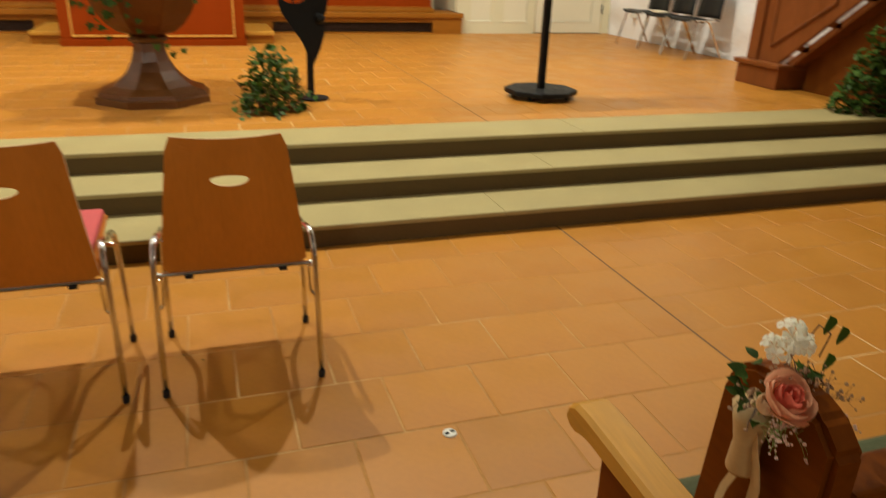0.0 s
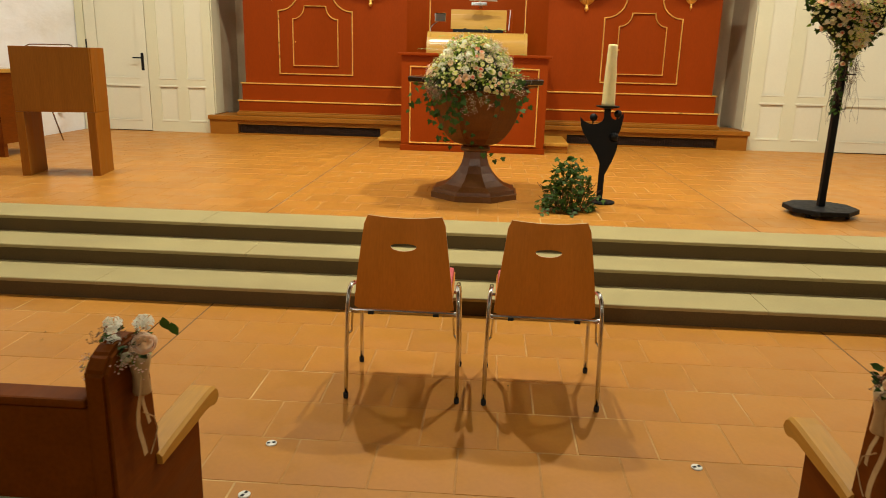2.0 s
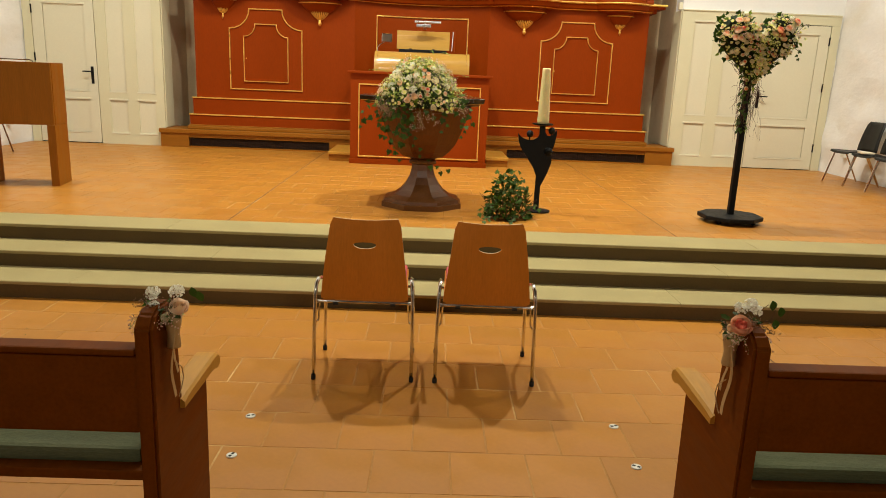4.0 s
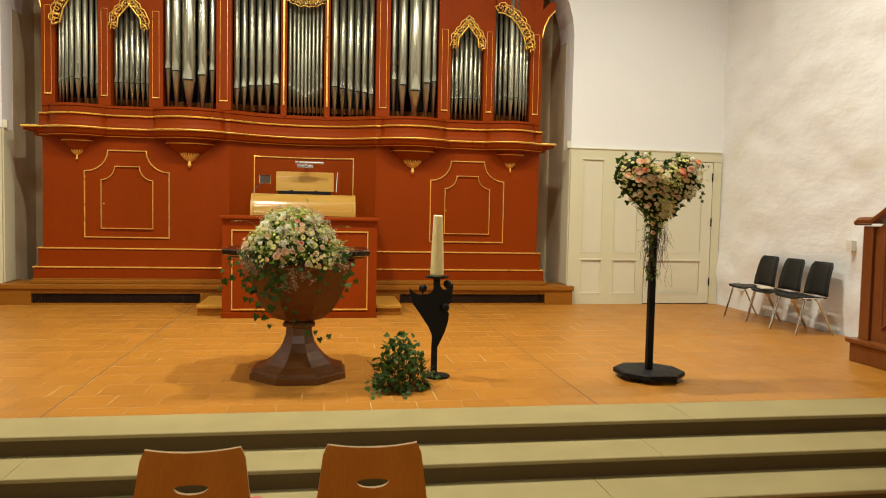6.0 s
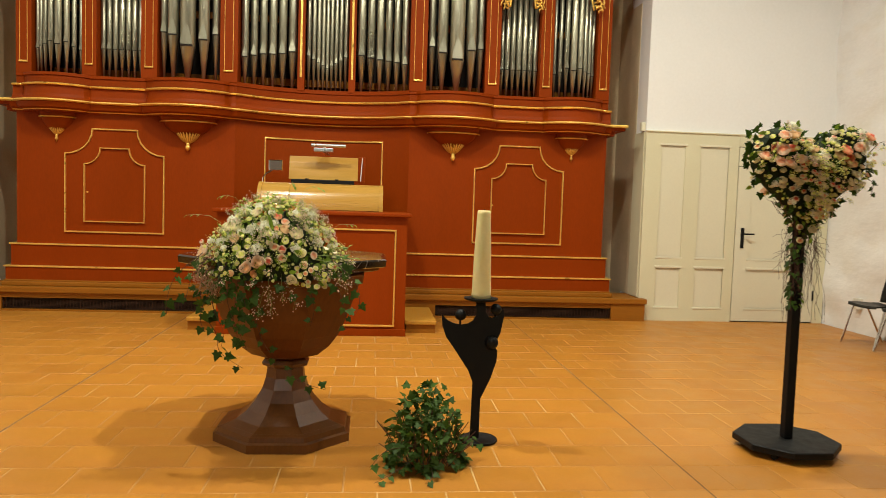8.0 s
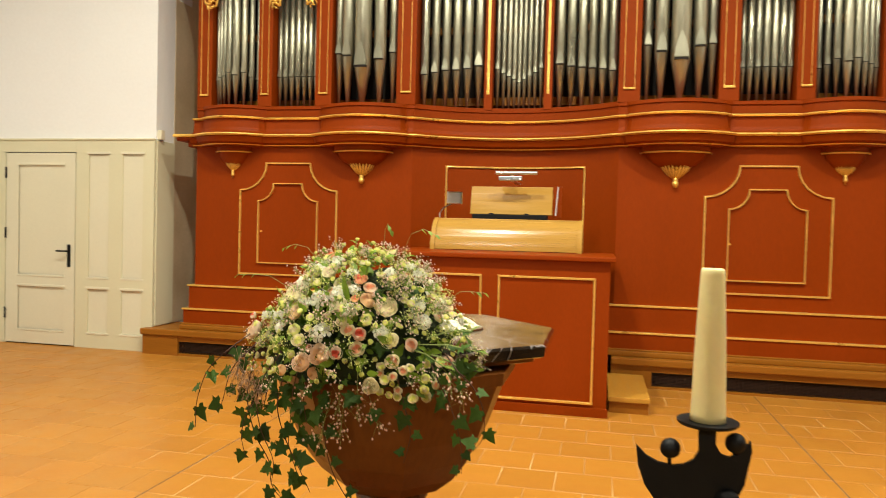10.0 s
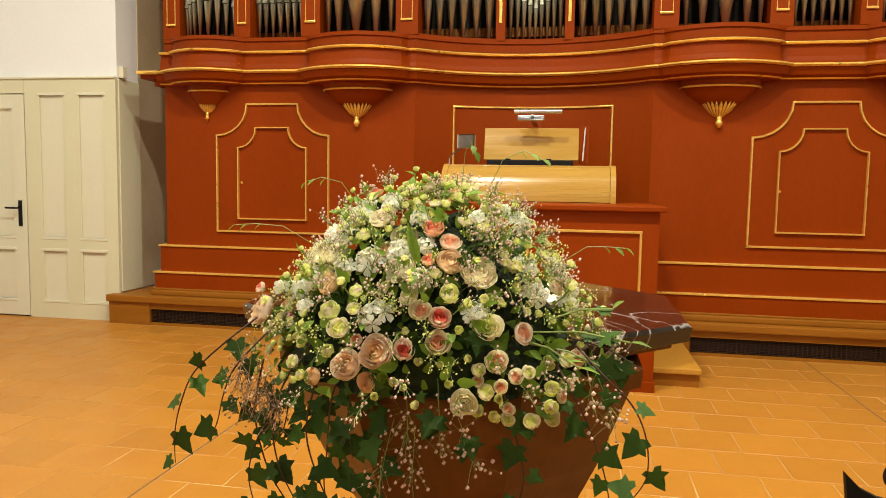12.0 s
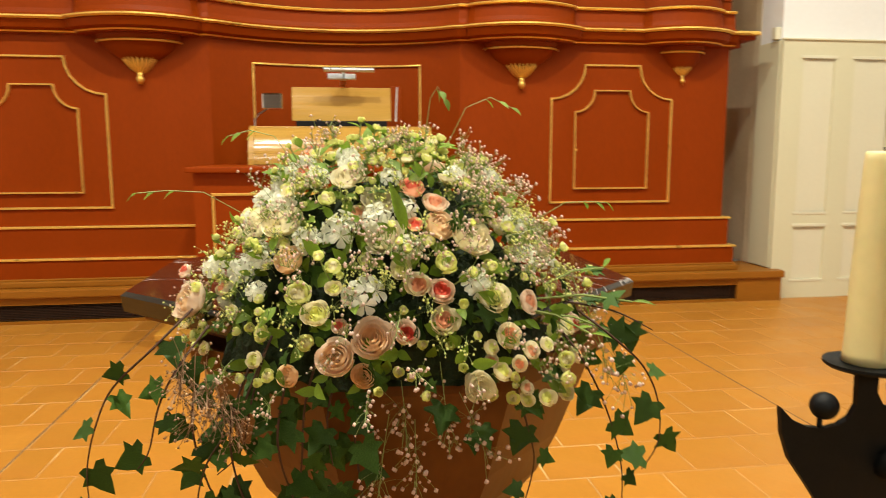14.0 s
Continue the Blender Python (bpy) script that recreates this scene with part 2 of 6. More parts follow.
def rough_wall(name, x, out, label):
    bm = bmesh.new()
    ny, nz = 290, 110
    y0, y1, z0, z1 = -23.0, WALL_Y, LOW, 8.2
    grid = []
    for i in range(ny + 1):
        row = []
        for j in range(nz + 1):
            y, z = y0 + (y1 - y0) * i / ny, z0 + (z1 - z0) * j / nz
            d = 0.035 * noise.noise(Vector((y * 1.1, z * 1.1, x))) + 0.028 * noise.noise(Vector((y * 2.4, z * 3.1, x + 5))) + 0.005 * noise.noise(Vector((y * 6.5, z * 7.5, x + 9)))
            row.append(bm.verts.new((x + d, y, z)))
        grid.append(row)
    for i in range(ny):
        for j in range(nz):
            bm.faces.new((grid[i][j], grid[i + 1][j], grid[i + 1][j + 1], grid[i][j + 1]))
    box(bm, x + out * 0.06, y0, z0, x + out * 0.3, y1, z1)
    return structure(name, bm, M_ROUGH, label, smooth=False)


for w in (rough_wall("wall_east", EAST + 0.02, 1, "uneven white roughcast side wall"), rough_wall("wall_west", WEST - 0.02, -1, "uneven white roughcast side wall beyond the door")):
    for p in w.data.polygons:
        p.use_smooth = len(p.vertices) == 4 and p.area < 0.2
# Unseen closing wall, set far back so it returns less light.
structure("wall_south", boxes((WEST - 0.3, -23.3, LOW, EAST + 0.3, -23.0, 8.2)), M_PLASTER, "plain white wall closing the unseen back of the nave")
# Unseen ceiling, added to close the room and dim the bounce.
structure("ceiling", boxes((WEST - 0.3, -23.3, 8.2, EAST + 0.3, 1.4, 8.4)), M_CEIL, "plain brown ceiling closing the unseen top of the church", "ceiling")

EDGE, NOSE, FRONT = -5.06, (-5.430, -5.775, -6.122), (-5.437, -5.783, -6.131)
RISE = -LOW / 3
floor_up = structure("floor_chancel", boxes((WEST, EDGE + 0.001, -0.3, EAST, 1.4, -0.0010)), M_GROUT, "raised terracotta tiled chancel floor", "floor")
floor_low = structure("floor_nave", boxes((WEST, -23.0, LOW - 0.2, EAST, FRONT[2] + 0.05, LOW - 0.0010)), M_GROUT, "lower terracotta tiled floor with pale joints", "floor")
JOINTS = (-1.268, 2.243)
structure("floor_joint", boxes(*[(x - 0.004, EDGE, -0.0021, x + 0.004, 0.0, -0.0003) for x in JOINTS], *[(x - 0.004, -23, LOW - 0.0021, x + 0.004, FRONT[2] + 0.03, LOW - 0.0003) for x in JOINTS]), M_SEAL, "dark straight movement joint between the floor tiles", "joint")


def stairs():
    for n in range(3):
        z, low = -RISE * n, (-RISE * (n + 1) - 0.02 if n < 2 else LOW - 0.05)
        back = EDGE if n == 0 else FRONT[n - 1] + 0.02
        step = tagged(new("step"), "pale sandstone chancel step with worn rounded nosing", "step", kind="structure")
        # The riser's shade is painted by this darker stone.
        part("riser", boxes((WEST, FRONT[n] + 0.003, low, EAST, back, z - 0.0225)), M_RISER_SHADE, step, "stone riser with its shade in the darker colour")
        x, k = WEST, 0
        deep = NOSE[n] - FRONT[n]
        nose = [(NOSE[n] - deep * math.sin(radians(a)), z - 0.009 * (1 - math.cos(radians(a)))) for a in (0, 30, 60, 90)]
        while x < EAST - 0.01:
            x1 = min(EAST, x + (3.92, 4.35, 3.55)[(k + n) % 3])
            if EAST - x1 < 0.5:
                x1 = EAST
            ring = [(back, z)] + nose + [(FRONT[n], z - 0.022), (back, z - 0.022)]
            part("slab", skin(bmesh.new(), [[(xx, y, zz) for y, zz in ring] for xx in (x + 0.0015, x1 - 0.0015)]), M_STONE, step)
            x, k = x1, k + 1


stairs()

# ---- panelled wainscot and doors ----
def sunk_panel(parent, x0, x1, z0, z1, y):
    bm = boxes((x0, y - 0.004, z0, x1, y + 0.02, z1))
    part("panel", bm, M_CREAM, parent)
    bm = boxes((x0 - 0.015, y - 0.022, z0 - 0.022, x1 + 0.015, y, z0), (x0 - 0.02, y - 0.024, z1, x1 + 0.02, y, z1 + 0.026), bevel=0.004)
    box(bm, x0 - 0.010, y - 0.010, z0, x0, y, z1)
    box(bm, x1, y - 0.010, z0, x1 + 0.010, y, z1)
    part("moulding", bm, M_CREAM, parent)


def leaf_rails(parent, x0, x1, z0, z1, holes, y, mat, name):
    """Stiles and rails round the panels; holes are (x0, x1) columns with two panels each."""
    zs = (0.165, 0.625, 0.755, 2.05)
    xs = [x0] + [v for h in holes for v in h] + [x1]
    for a, b in zip(xs[0::2], xs[1::2]):
        part("stile", boxes((a, y - 0.03, z0, b, y, z1)), mat, parent)
    for a, b in holes:
        for c, d in ((z0, zs[0]), (zs[1], zs[2]), (min(zs[3], z1 - 0.13), z1)):
            part("rail", boxes((a, y - 0.03, c, b, y, d)), mat, parent)
    for a, b in holes:
        sunk_panel(parent, a, b, zs[0], zs[1], y - 0.012)
        sunk_panel(parent, a, b, zs[2], min(zs[3], z1 - 0.13), y - 0.012)


def handle(parent, x, z, y, way):
    bm = boxes((x - 0.02, y - 0.008, z - 0.12, x + 0.02, y, z + 0.12), bevel=0.004)
    tube(bm, [(x, y, z + 0.05), (x, y - 0.045, z + 0.05), (x + way * 0.02, y - 0.052, z + 0.05), (x + way * 0.12, y - 0.05, z + 0.05)], 0.009)
    part("door_handle", bm, M_BLACK, parent, "dark iron lever handle on a long plate")


def wainscot(name, x0, x1, columns, label):
    e = tagged(new(name), label, "wainscot", kind="structure")
    leaf_rails(e, x0, x1, 0.0, 2.2, columns, WALL_Y - 0.002, M_CREAM_DARK, "frame")
    bm = boxes((x0, WALL_Y - 0.045, 2.2, x1, WALL_Y, 2.215), bevel=0.004)
    part("cap", bm, M_CREAM_DARK, e)
    return e


def door(name, x0, x1, column, hinge, label):
    e = tagged(new(name), label, "door", kind="structure")
    y = WALL_Y - 0.004
    leaf_rails(e, x0 + 0.004, x1 - 0.004, 0.012, 2.062, (column,), y, M_CREAM, "door_leaf")
    part("gap", boxes((x0 - 0.004, y + 0.001, 0.0, x1 + 0.004, y + 0.003, 2.07)), M_DARK, e, "dark gap round the door leaf")
    for z in (0.33, 1.2, 1.85):
        part("hinge", boxes((hinge - 0.008, y - 0.045, z - 0.06, hinge + 0.008, y - 0.03, z + 0.06), bevel=0.004), M_BLACK, e)
    return e, y


wainscot("wainscot_east", CX + NICHE - 0.005, 4.925, ((3.985, 4.275), (4.46, 4.805)), "cream painted panelled wainscot beside the door")
wainscot("wainscot_west", -4.525, CX - NICHE + 0.005, ((-4.37, -4.13), (-3.965, -3.725)), "cream painted panelled wainscot beside the door")
d1, y = door("door_1", 4.93, 5.95, (5.10, 5.79), 5.945, "closed cream panelled door in the wainscot")
handle(d1, 5.02, 1.0, y - 0.03, 1)
d2, y = door("door_2", -5.40, -4.53, (-5.24, -4.67), -5.395, "closed cream panelled door with dark lever handle")
handle(d2, -4.60, 0.97, y - 0.03, -1)
structure("door_frame_east", boxes((4.926, WALL_Y - 0.034, 2.072, 6.08, WALL_Y, 2.2), (5.956, WALL_Y - 0.034, 0, 6.08, WALL_Y, 2.07), (4.926, WALL_Y - 0.045, 2.2, 6.08, WALL_Y, 2.215)), M_CREAM_DARK, "cream painted frame boards round the door", "trim")
structure("door_frame_west", boxes((-5.525, WALL_Y - 0.034, 2.072, -4.526, WALL_Y, 2.2), (-5.525, WALL_Y - 0.034, 0, -5.406, WALL_Y, 2.07), (-5.525, WALL_Y - 0.045, 2.2, -4.526, WALL_Y, 2.215)), M_CREAM_DARK, "cream painted frame boards round the door", "trim")

# boarded lower sides of the organ niche, and a small white box on each corner
for s in (-1, 1):
    x = CX + s * NICHE
    x0, x1 = sorted((x, x - s * 0.018))
    structure("niche_panel", boxes((x0, WALL_Y + 0.003, 0.27, x1, 0.44, 2.2), bevel=0.004), M_CREAM_DARK, "pale painted board lining the organ niche", "panel")
    x0, x1 = sorted((x - s * 0.0, x - s * 0.005))
    structure("niche_lining", boxes((x0, 0.445, 0.27, x1, 1.145, 3.75)), M_NICHE_TAN, "stained tan plaster on the niche side")
    e = thing("junction_box", x, WALL_Y + 0.05, 2.26, "small white plastic box at the niche corner", "box")
    part("case", boxes((min(0, -s * 0.05), -0.03, -0.05, max(0, -s * 0.05), 0.03, 0.05), bevel=0.006), M_CREAM, e)


# ---- the organ ----
SAG = 0.34
PILASTERS = ((3.24, 3.08), (2.57, 2.42), (1.96, 1.79), (1.13, 0.94))
FACE = 0.15


def hollow(u):
    """How far the middle of the front curves back at u from the middle line."""
    k = min(abs(u) / 0.96, 1.0)
    return SAG * (math.sqrt(max(0.0, 1.35 ** 2 - k * k)) - math.sqrt(1.35 ** 2 - 1)) / (1.35 - math.sqrt(1.35 ** 2 - 1))


def front_plan(swell=0.19, ends=3.27, out=0.0):
    """The plan of the cornice: straight, with a swell at each tower and a hollow in the middle."""
    pts = []
    n = 170
    for i in range(n + 1):
        u = -ends + 2 * ends * i / n
        a, y = abs(u), FACE
        for c, h, s in ((2.825, 0.31, 0.8), (1.46, 0.41, 1.0)):
            d = abs(a - c) / h
            if d < 1:
                y -= 0.035 + (swell - 0.02) * s * (0.5 + 0.5 * math.cos(math.pi * d)) ** 0.40
        if a < 0.96:
            y += hollow(u)
        pts.append((CX + u, y - out))
    return pts


organ = thing("organ", CX, 0, 0.262, "red lacquered baroque pipe organ with gilded mouldings in the niche", "organ")
ORIGIN = Matrix.Translation((-CX, 0, -0.262))


def opart(name, bm, mat, parent=None, label="", smooth=False):
    if parent is None:
        bmesh.ops.transform(bm, matrix=ORIGIN, verts=bm.verts)
        return part(name, bm, mat, organ, label, smooth)
    bmesh.ops.transform(bm, matrix=ORIGIN, verts=bm.verts)
    return part(name, bm, mat, parent, label, smooth)


# lower case: two flat wings and the hollow middle
for s in (-1, 1):
    opart("case_wing", boxes((CX + s * 0.96, FACE, 0.7, CX + s * 3.24, 1.1, 2.35)), M_RED)
    bm = boxes((CX + s * 0.9, FACE - 0.028, 0.30, CX + s * 3.29, 1.1, 0.708), bevel=0.004)
    box(bm, CX + s * 0.9, FACE - 0.055, 0.30, CX + s * 3.335, 1.1, 0.468, bevel=0.004)
    opart("plinth", bm, M_RED)
    for z, o, e in ((0.716, 0.040, 3.305), (0.476, 0.066, 3.35)):
        opart("gilt_line", boxes((CX + s * 0.9, FACE - o, z - 0.011, CX + s * e, FACE + 0.2, z + 0.006), bevel=0.004), M_GOLD)
    bm = boxes((CX + s * 0.9, FACE - 0.075, 0.262, CX + s * 3.37, FACE + 0.4, 0.312), bevel=0.012)
    box(bm, CX + s * 0.9, FACE - 0.064, 0.312, CX + s * 3.35, FACE + 0.3, 0.33, bevel=0.006)
    opart("base_moulding", bm, M_OAK)
    for w, zb, zs, ht, zt, width, dep in ((0.515, 0.857, 1.70, 0.233, 1.97, 0.018, 0.016), (0.314, 0.972, 1.595, 0.150, 1.768, 0.014, 0.022)):
        c = CX + s * 2.228
        q = (w - ht)
        right = [(c + ht + q * (1 - math.sin(radians(a))), zs + (zt - zs) * (1 - math.cos(radians(a)))) for a in (0, 15, 30, 45, 60, 75, 90)]
        left = [(2 * c - x, z) for x, z in reversed(right)]
        pts = [(c - w, zb), (c + w, zb)] + right + left
        pts = [p for i, p in enumerate(pts) if i == 0 or (Vector(p) - Vector(pts[i - 1])).length > 1e-4]
        opart("gilt_panel_frame", frame_run(bmesh.new(), pts, width, FACE, dep), M_GOLD)
    keyhole = bmesh.new()
    lathe(keyhole, [(0.010, 0), (0.010, 0.006)], 10)
    bmesh.ops.transform(keyhole, matrix=pose(CX - 2.228 * 1 - 0.285 if s < 0 else CX + 1.93, FACE, 1.29, 90), verts=keyhole.verts)
    opart("keyhole", keyhole, M_GOLD)

bm = bmesh.new()
N = 40
mid = [(CX - 0.96 + 1.92 * i / N, FACE + hollow(-0.96 + 1.92 * i / N)) for i in range(N + 1)]
skin(bm, [[(x, y, 0.262), (x, y, 2.55), (x, y + 0.5, 2.55), (x, y + 0.5, 0.262)] for x, y in mid])
opart("case_middle", bm, M_RED)


def curve_y(x):
    return FACE + hollow(x - CX)


pts = []
for x0, z0, x1, z1 in ((-0.66, 1.10, 0.66, 1.10), (0.66, 1.10, 0.66, 1.97), (0.66, 1.97, -0.66, 1.97), (-0.66, 1.97, -0.66, 1.10)):
    pts += [(CX + x0 + (x1 - x0) * k / 10, z0 + (z1 - z0) * k / 10) for k in range(10)]
opart("gilt_panel_frame", frame_run(bmesh.new(), pts, 0.018, curve_y, 0.014), M_GOLD)

# the swelling cornice
PLAN = front_plan()
for name, prof, mat in (
    ("cornice", [(-0.25, 2.13), (0.015, 2.13), (0.02, 2.145), (0.075, 2.165), (0.085, 2.19), (0.095, 2.215), (0.075, 2.255), (0.03, 2.275), (0.02, 2.31), (0.012, 2.40), (0.03, 2.42), (-0.25, 2.42)], M_RED),
    ("gilt_line", [(0.0, 2.398), (0.038, 2.400), (0.046, 2.410), (0.038, 2.420), (0.0, 2.420)], M_GOLD),
    ("gilt_cornice", [(0.05, 2.232), (0.102, 2.222), (0.120, 2.234), (0.112, 2.247), (0.05, 2.256)], M_GOLD),
    ("gilt_line", [(0.0, 2.138), (0.022, 2.140), (0.034, 2.149), (0.022, 2.158), (0.0, 2.158)], M_GOLD),
):
    plan = front_plan(ends=3.36) if name == "gilt_cornice" else PLAN
    opart(name, sweep(bmesh.new(), plan, prof), mat, smooth=False)
for s in (-1, 1):
    opart("cornice_return", boxes((CX + s * 3.25, FACE - 0.06, 2.19, CX + s * 3.44, 1.0, 2.232), (CX + s * 3.25, FACE - 0.02, 2.13, CX + s * 3.33, 1.0, 2.19), bevel=0.006), M_RED)
    opart("gilt_return", boxes((CX + s * 3.25, FACE - 0.10, 2.225, CX + s * 3.46, 1.0, 2.255), bevel=0.008), M_GOLD)
PLAN_IN = front_plan(swell=0.175, ends=3.24)
opart("sill", sweep(bmesh.new(), PLAN_IN, [(-0.3, 2.418), (0.0, 2.418), (0.0, 2.50), (0.012, 2.505), (0.012, 2.535), (-0.3, 2.54)]), M_RED)

for s in (-1, 1):
    opart("sill_board", boxes((CX + s * 0.95, FACE + 0.002, 2.41, CX + s * 3.235, FACE + 0.16, 2.5385)), M_RED)

# drop ornaments under the towers
for u, k in ((-2.825, 0.62), (-1.455, 1.0), (1.455, 1.0), (2.825, 0.62)):
    bm = bmesh.new()
    r = 0.30 * k
    prof = [(r, 2.135), (r * 0.98, 2.09), (r * 0.86, 2.075), (r * 0.80, 2.03), (r * 0.62, 1.985), (r * 0.44, 1.955)]
    rings = [[(CX + u + q * math.cos(a) * 1.0, FACE + 0.01 + q * 0.62 * math.sin(a), z) for a in [math.pi + math.pi * i / 24 for i in range(25)]] for q, z in prof]
    skin(bm, rings, False, False)
    opart("bracket", bm, M_RED, smooth=True)
    bm = bmesh.new()
    sweep(bm, [(CX + u + r * 0.99 * math.cos(a), FACE + 0.01 + r * 0.615 * math.sin(a)) for a in [math.pi + math.pi * i / 20 for i in range(21)]], [(0.0, 2.072), (0.008, 2.074), (0.012, 2.081), (0.004, 2.088), (0.0, 2.088)])
    opart("gilt_line", bm, M_GOLD)
    bm = bmesh.new()
    q, zt, zb = 0.108 * k, 1.96, 1.96 - 0.105 * k
    leaves = 11
    for i in range(leaves):
        a = math.pi + math.pi * (i + 0.5) / leaves
        ca, sa = math.cos(a), math.sin(a)
        w = q * 1.9 / leaves * 1.4
        def at(f, z, side):
            return (CX + u + q * f * ca - side * w * f * sa * 0.5, FACE + q * 0.75 * f * sa + side * w * f * ca * 0.35, z)
        rows = [(0.22, zb, 0.9), (0.62, zb + (zt - zb) * 0.28, 1.0), (0.88, zb + (zt - zb) * 0.6, 1.0), (1.04, zb + (zt - zb) * 0.86, 0.8), (1.13, zt + 0.008, 0.08)]
        vs = []
        for f, z, sd in rows:
            l, c, rr = at(f, z, -sd), at(f * 1.09, z, 0), at(f, z, sd)
            vs.append([bm.verts.new(l), bm.verts.new(c), bm.verts.new(rr)])
        for A, B in zip(vs, vs[1:]):
            for j in (0, 1):
                bm.faces.new((A[j], A[j + 1], B[j + 1], B[j]))
    lathe(bm, [(0.012 * k + 0.004, zb + 0.004), (0.020 * k, zb - 0.014), (0.017 * k, zb - 0.022), (0.026 * k, zb - 0.036), (0.027 * k, zb - 0.052), (0.010 * k, zb - 0.072 * k - 0.01), (0.002, zb - 0.08)], 12, CX + u, FACE - 0.03 * k)
    opart("gilt_leaf_drop", bm, M_GOLD, label="gilded leaf drop below a tower", smooth=True)

# pilasters between the pipe fields
TOP = 4.9


for s in (-1, 1):
    for a, b in PILASTERS:
        x0, x1 = sorted((CX + s * a, CX + s * b))
        y = FACE - 0.015
        pil = opart("pilaster", boxes((x0, y, 2.535, x1, y + 0.22, TOP), bevel=0.005), M_RED)
        c, w = (x0 + x1) / 2, (x1 - x0) * 0.24
        opart("gilt_frame", frame_run(bmesh.new(), [(c - w, 2.66), (c + w, 2.66), (c + w, 3.75 if a > 1.5 else TOP - 0.1), (c - w, 3.75 if a > 1.5 else TOP - 0.1)], 0.007, y, 0.006), M_GOLD, pil)
        opart("gilt_foot", boxes((c - w - 0.006, y - 0.014, 2.648, c + w + 0.006, y, 2.666), bevel=0.003), M_GOLD, pil)
    x0, x1 = sorted((CX + s * 0.33, CX + s * 0.25))
    y = curve_y((x0 + x1) / 2) - 0.02
    pil = opart("slim_post", boxes((x0, y, 2.53, x1, y + 0.1, TOP), bevel=0.004), M_RED)
    for z0, z1 in ((2.68, TOP),):
        opart("gilt_line", boxes(((x0 + x1) / 2 - 0.012, y - 0.006, z0, (x0 + x1) / 2 + 0.012, y, z1)), M_GOLD, pil)
# Black sheet paints the unlit depth behind the pipes.
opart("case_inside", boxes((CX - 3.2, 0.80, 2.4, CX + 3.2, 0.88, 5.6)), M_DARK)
for x in (-3.24, 3.2):
    opart("case_side", boxes((CX + x, 0.2, 2.4, CX + x + 0.04, 1.1, 5.2)), M_RED)
opart("wind_bar", boxes((CX - 3.1, 0.72, 2.62, CX + 3.1, 0.77, 2.70)), M_OAK)
opart("wind_bar", boxes((CX - 3.1, 0.72, 3.35, CX + 3.1, 0.77, 3.42)), M_OAK)


def pipe(name, x, y, z, r, foot, height):
    """One facade pipe: cone foot, mouth with lips, cylinder body."""
    e = bmesh.new()
    sides = 14
    lathe(e, [(r * 0.26, z), (r * 0.97, z + foot), (r, z + foot + 0.004), (r, z + height)], sides, x, y)
    # lower and upper lip: flat shields pressed into the front
    body = opart(name, e, M_TIN, smooth=True)
    f = bmesh.new()
    w = r * 0.74
    zf, yo = z + foot, y - r * 1.01
    pts = [(-w, r * 0.24), (w, r * 0.24), (w * 0.95, r * 0.9), (w * 0.55, r * 2.1), (0, r * 3.1), (-w * 0.55, r * 2.1), (-w * 0.95, r * 0.9)]
    rings = [[(x + px, y - r * (1.12 - 0.03 * pz / r) + d, zf + pz) for px, pz in pts] for d in (0.0, r * 0.35)]
    skin(f, rings)
    opart("lip", f, M_TIN, body)
    # Mouth opening: a solid block with the shade as its colour.
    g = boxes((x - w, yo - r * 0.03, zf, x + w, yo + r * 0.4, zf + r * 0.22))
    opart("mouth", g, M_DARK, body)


def field(u0, u1, sizes, feet, heights, bow, base=2.54):
    """A row of pipes between u0 and u1; sizes are relative diameters."""
    total = sum(sizes)
    width, u = (u1 - u0) * 0.97, u0 + (u1 - u0) * 0.015
    for k, sz in enumerate(sizes):
        d = width * sz / total
        c = u + d / 2
        t = (c - u0) / (u1 - u0) * 2 - 1
        y = FACE + 0.10 - bow * (1 - t * t)
        if abs(c) < 0.96:
            y = curve_y(CX + c) + 0.07
        pipe("organ_pipe", CX + c, y, base, d * 0.44, feet[k], heights[k])
        u += d


HI = 2.5
for s in (-1, 1):
    def run(u0, u1, sizes, feet, heights, bow):
        if s < 0:
            field(-u1, -u0, sizes, feet, heights, bow)
        else:
            field(u0, u1, sizes[::-1], feet[::-1], heights[::-1], bow)
    run(2.57, 3.08, [0.8, 0.85, 0.9, 1.05, 1.3, 1.05, 0.9, 0.8], [0.27, 0.29, 0.30, 0.33, 0.30, 0.33, 0.29, 0.27], [1.6, 1.7, 1.8, 1.9, 2.0, 1.9, 1.8, 1.7], 0.14)
    run(1.96, 2.42, [0.9, 1, 1.0, 1.1, 1.0, 1.0, 0.9], [0.30] * 7, [1.2, 1.35, 1.5, 1.6, 1.5, 1.35, 1.2], 0.0)
    run(1.13, 1.79, [0.8, 1.15, 1.6, 1.15, 0.8], [0.50, 0.46, 0.34, 0.42, 0.50], [HI] * 5, 0.15)
    run(0.33, 0.94, [0.85, 0.9, 0.95, 1.0, 1.05, 1.1][::1], [0.30, 0.33, 0.36, 0.37, 0.39, 0.42][::1] if s < 0 else [0.30, 0.33, 0.35, 0.37, 0.39, 0.42], [HI] * 6, 0.0)
field(-0.25, 0.25, [1, 0.95, 0.9, 0.85, 0.8, 0.85, 0.9, 0.95, 1], [0.40, 0.36, 0.33, 0.30, 0.27, 0.30, 0.33, 0.36, 0.40], [HI] * 9, 0.0)

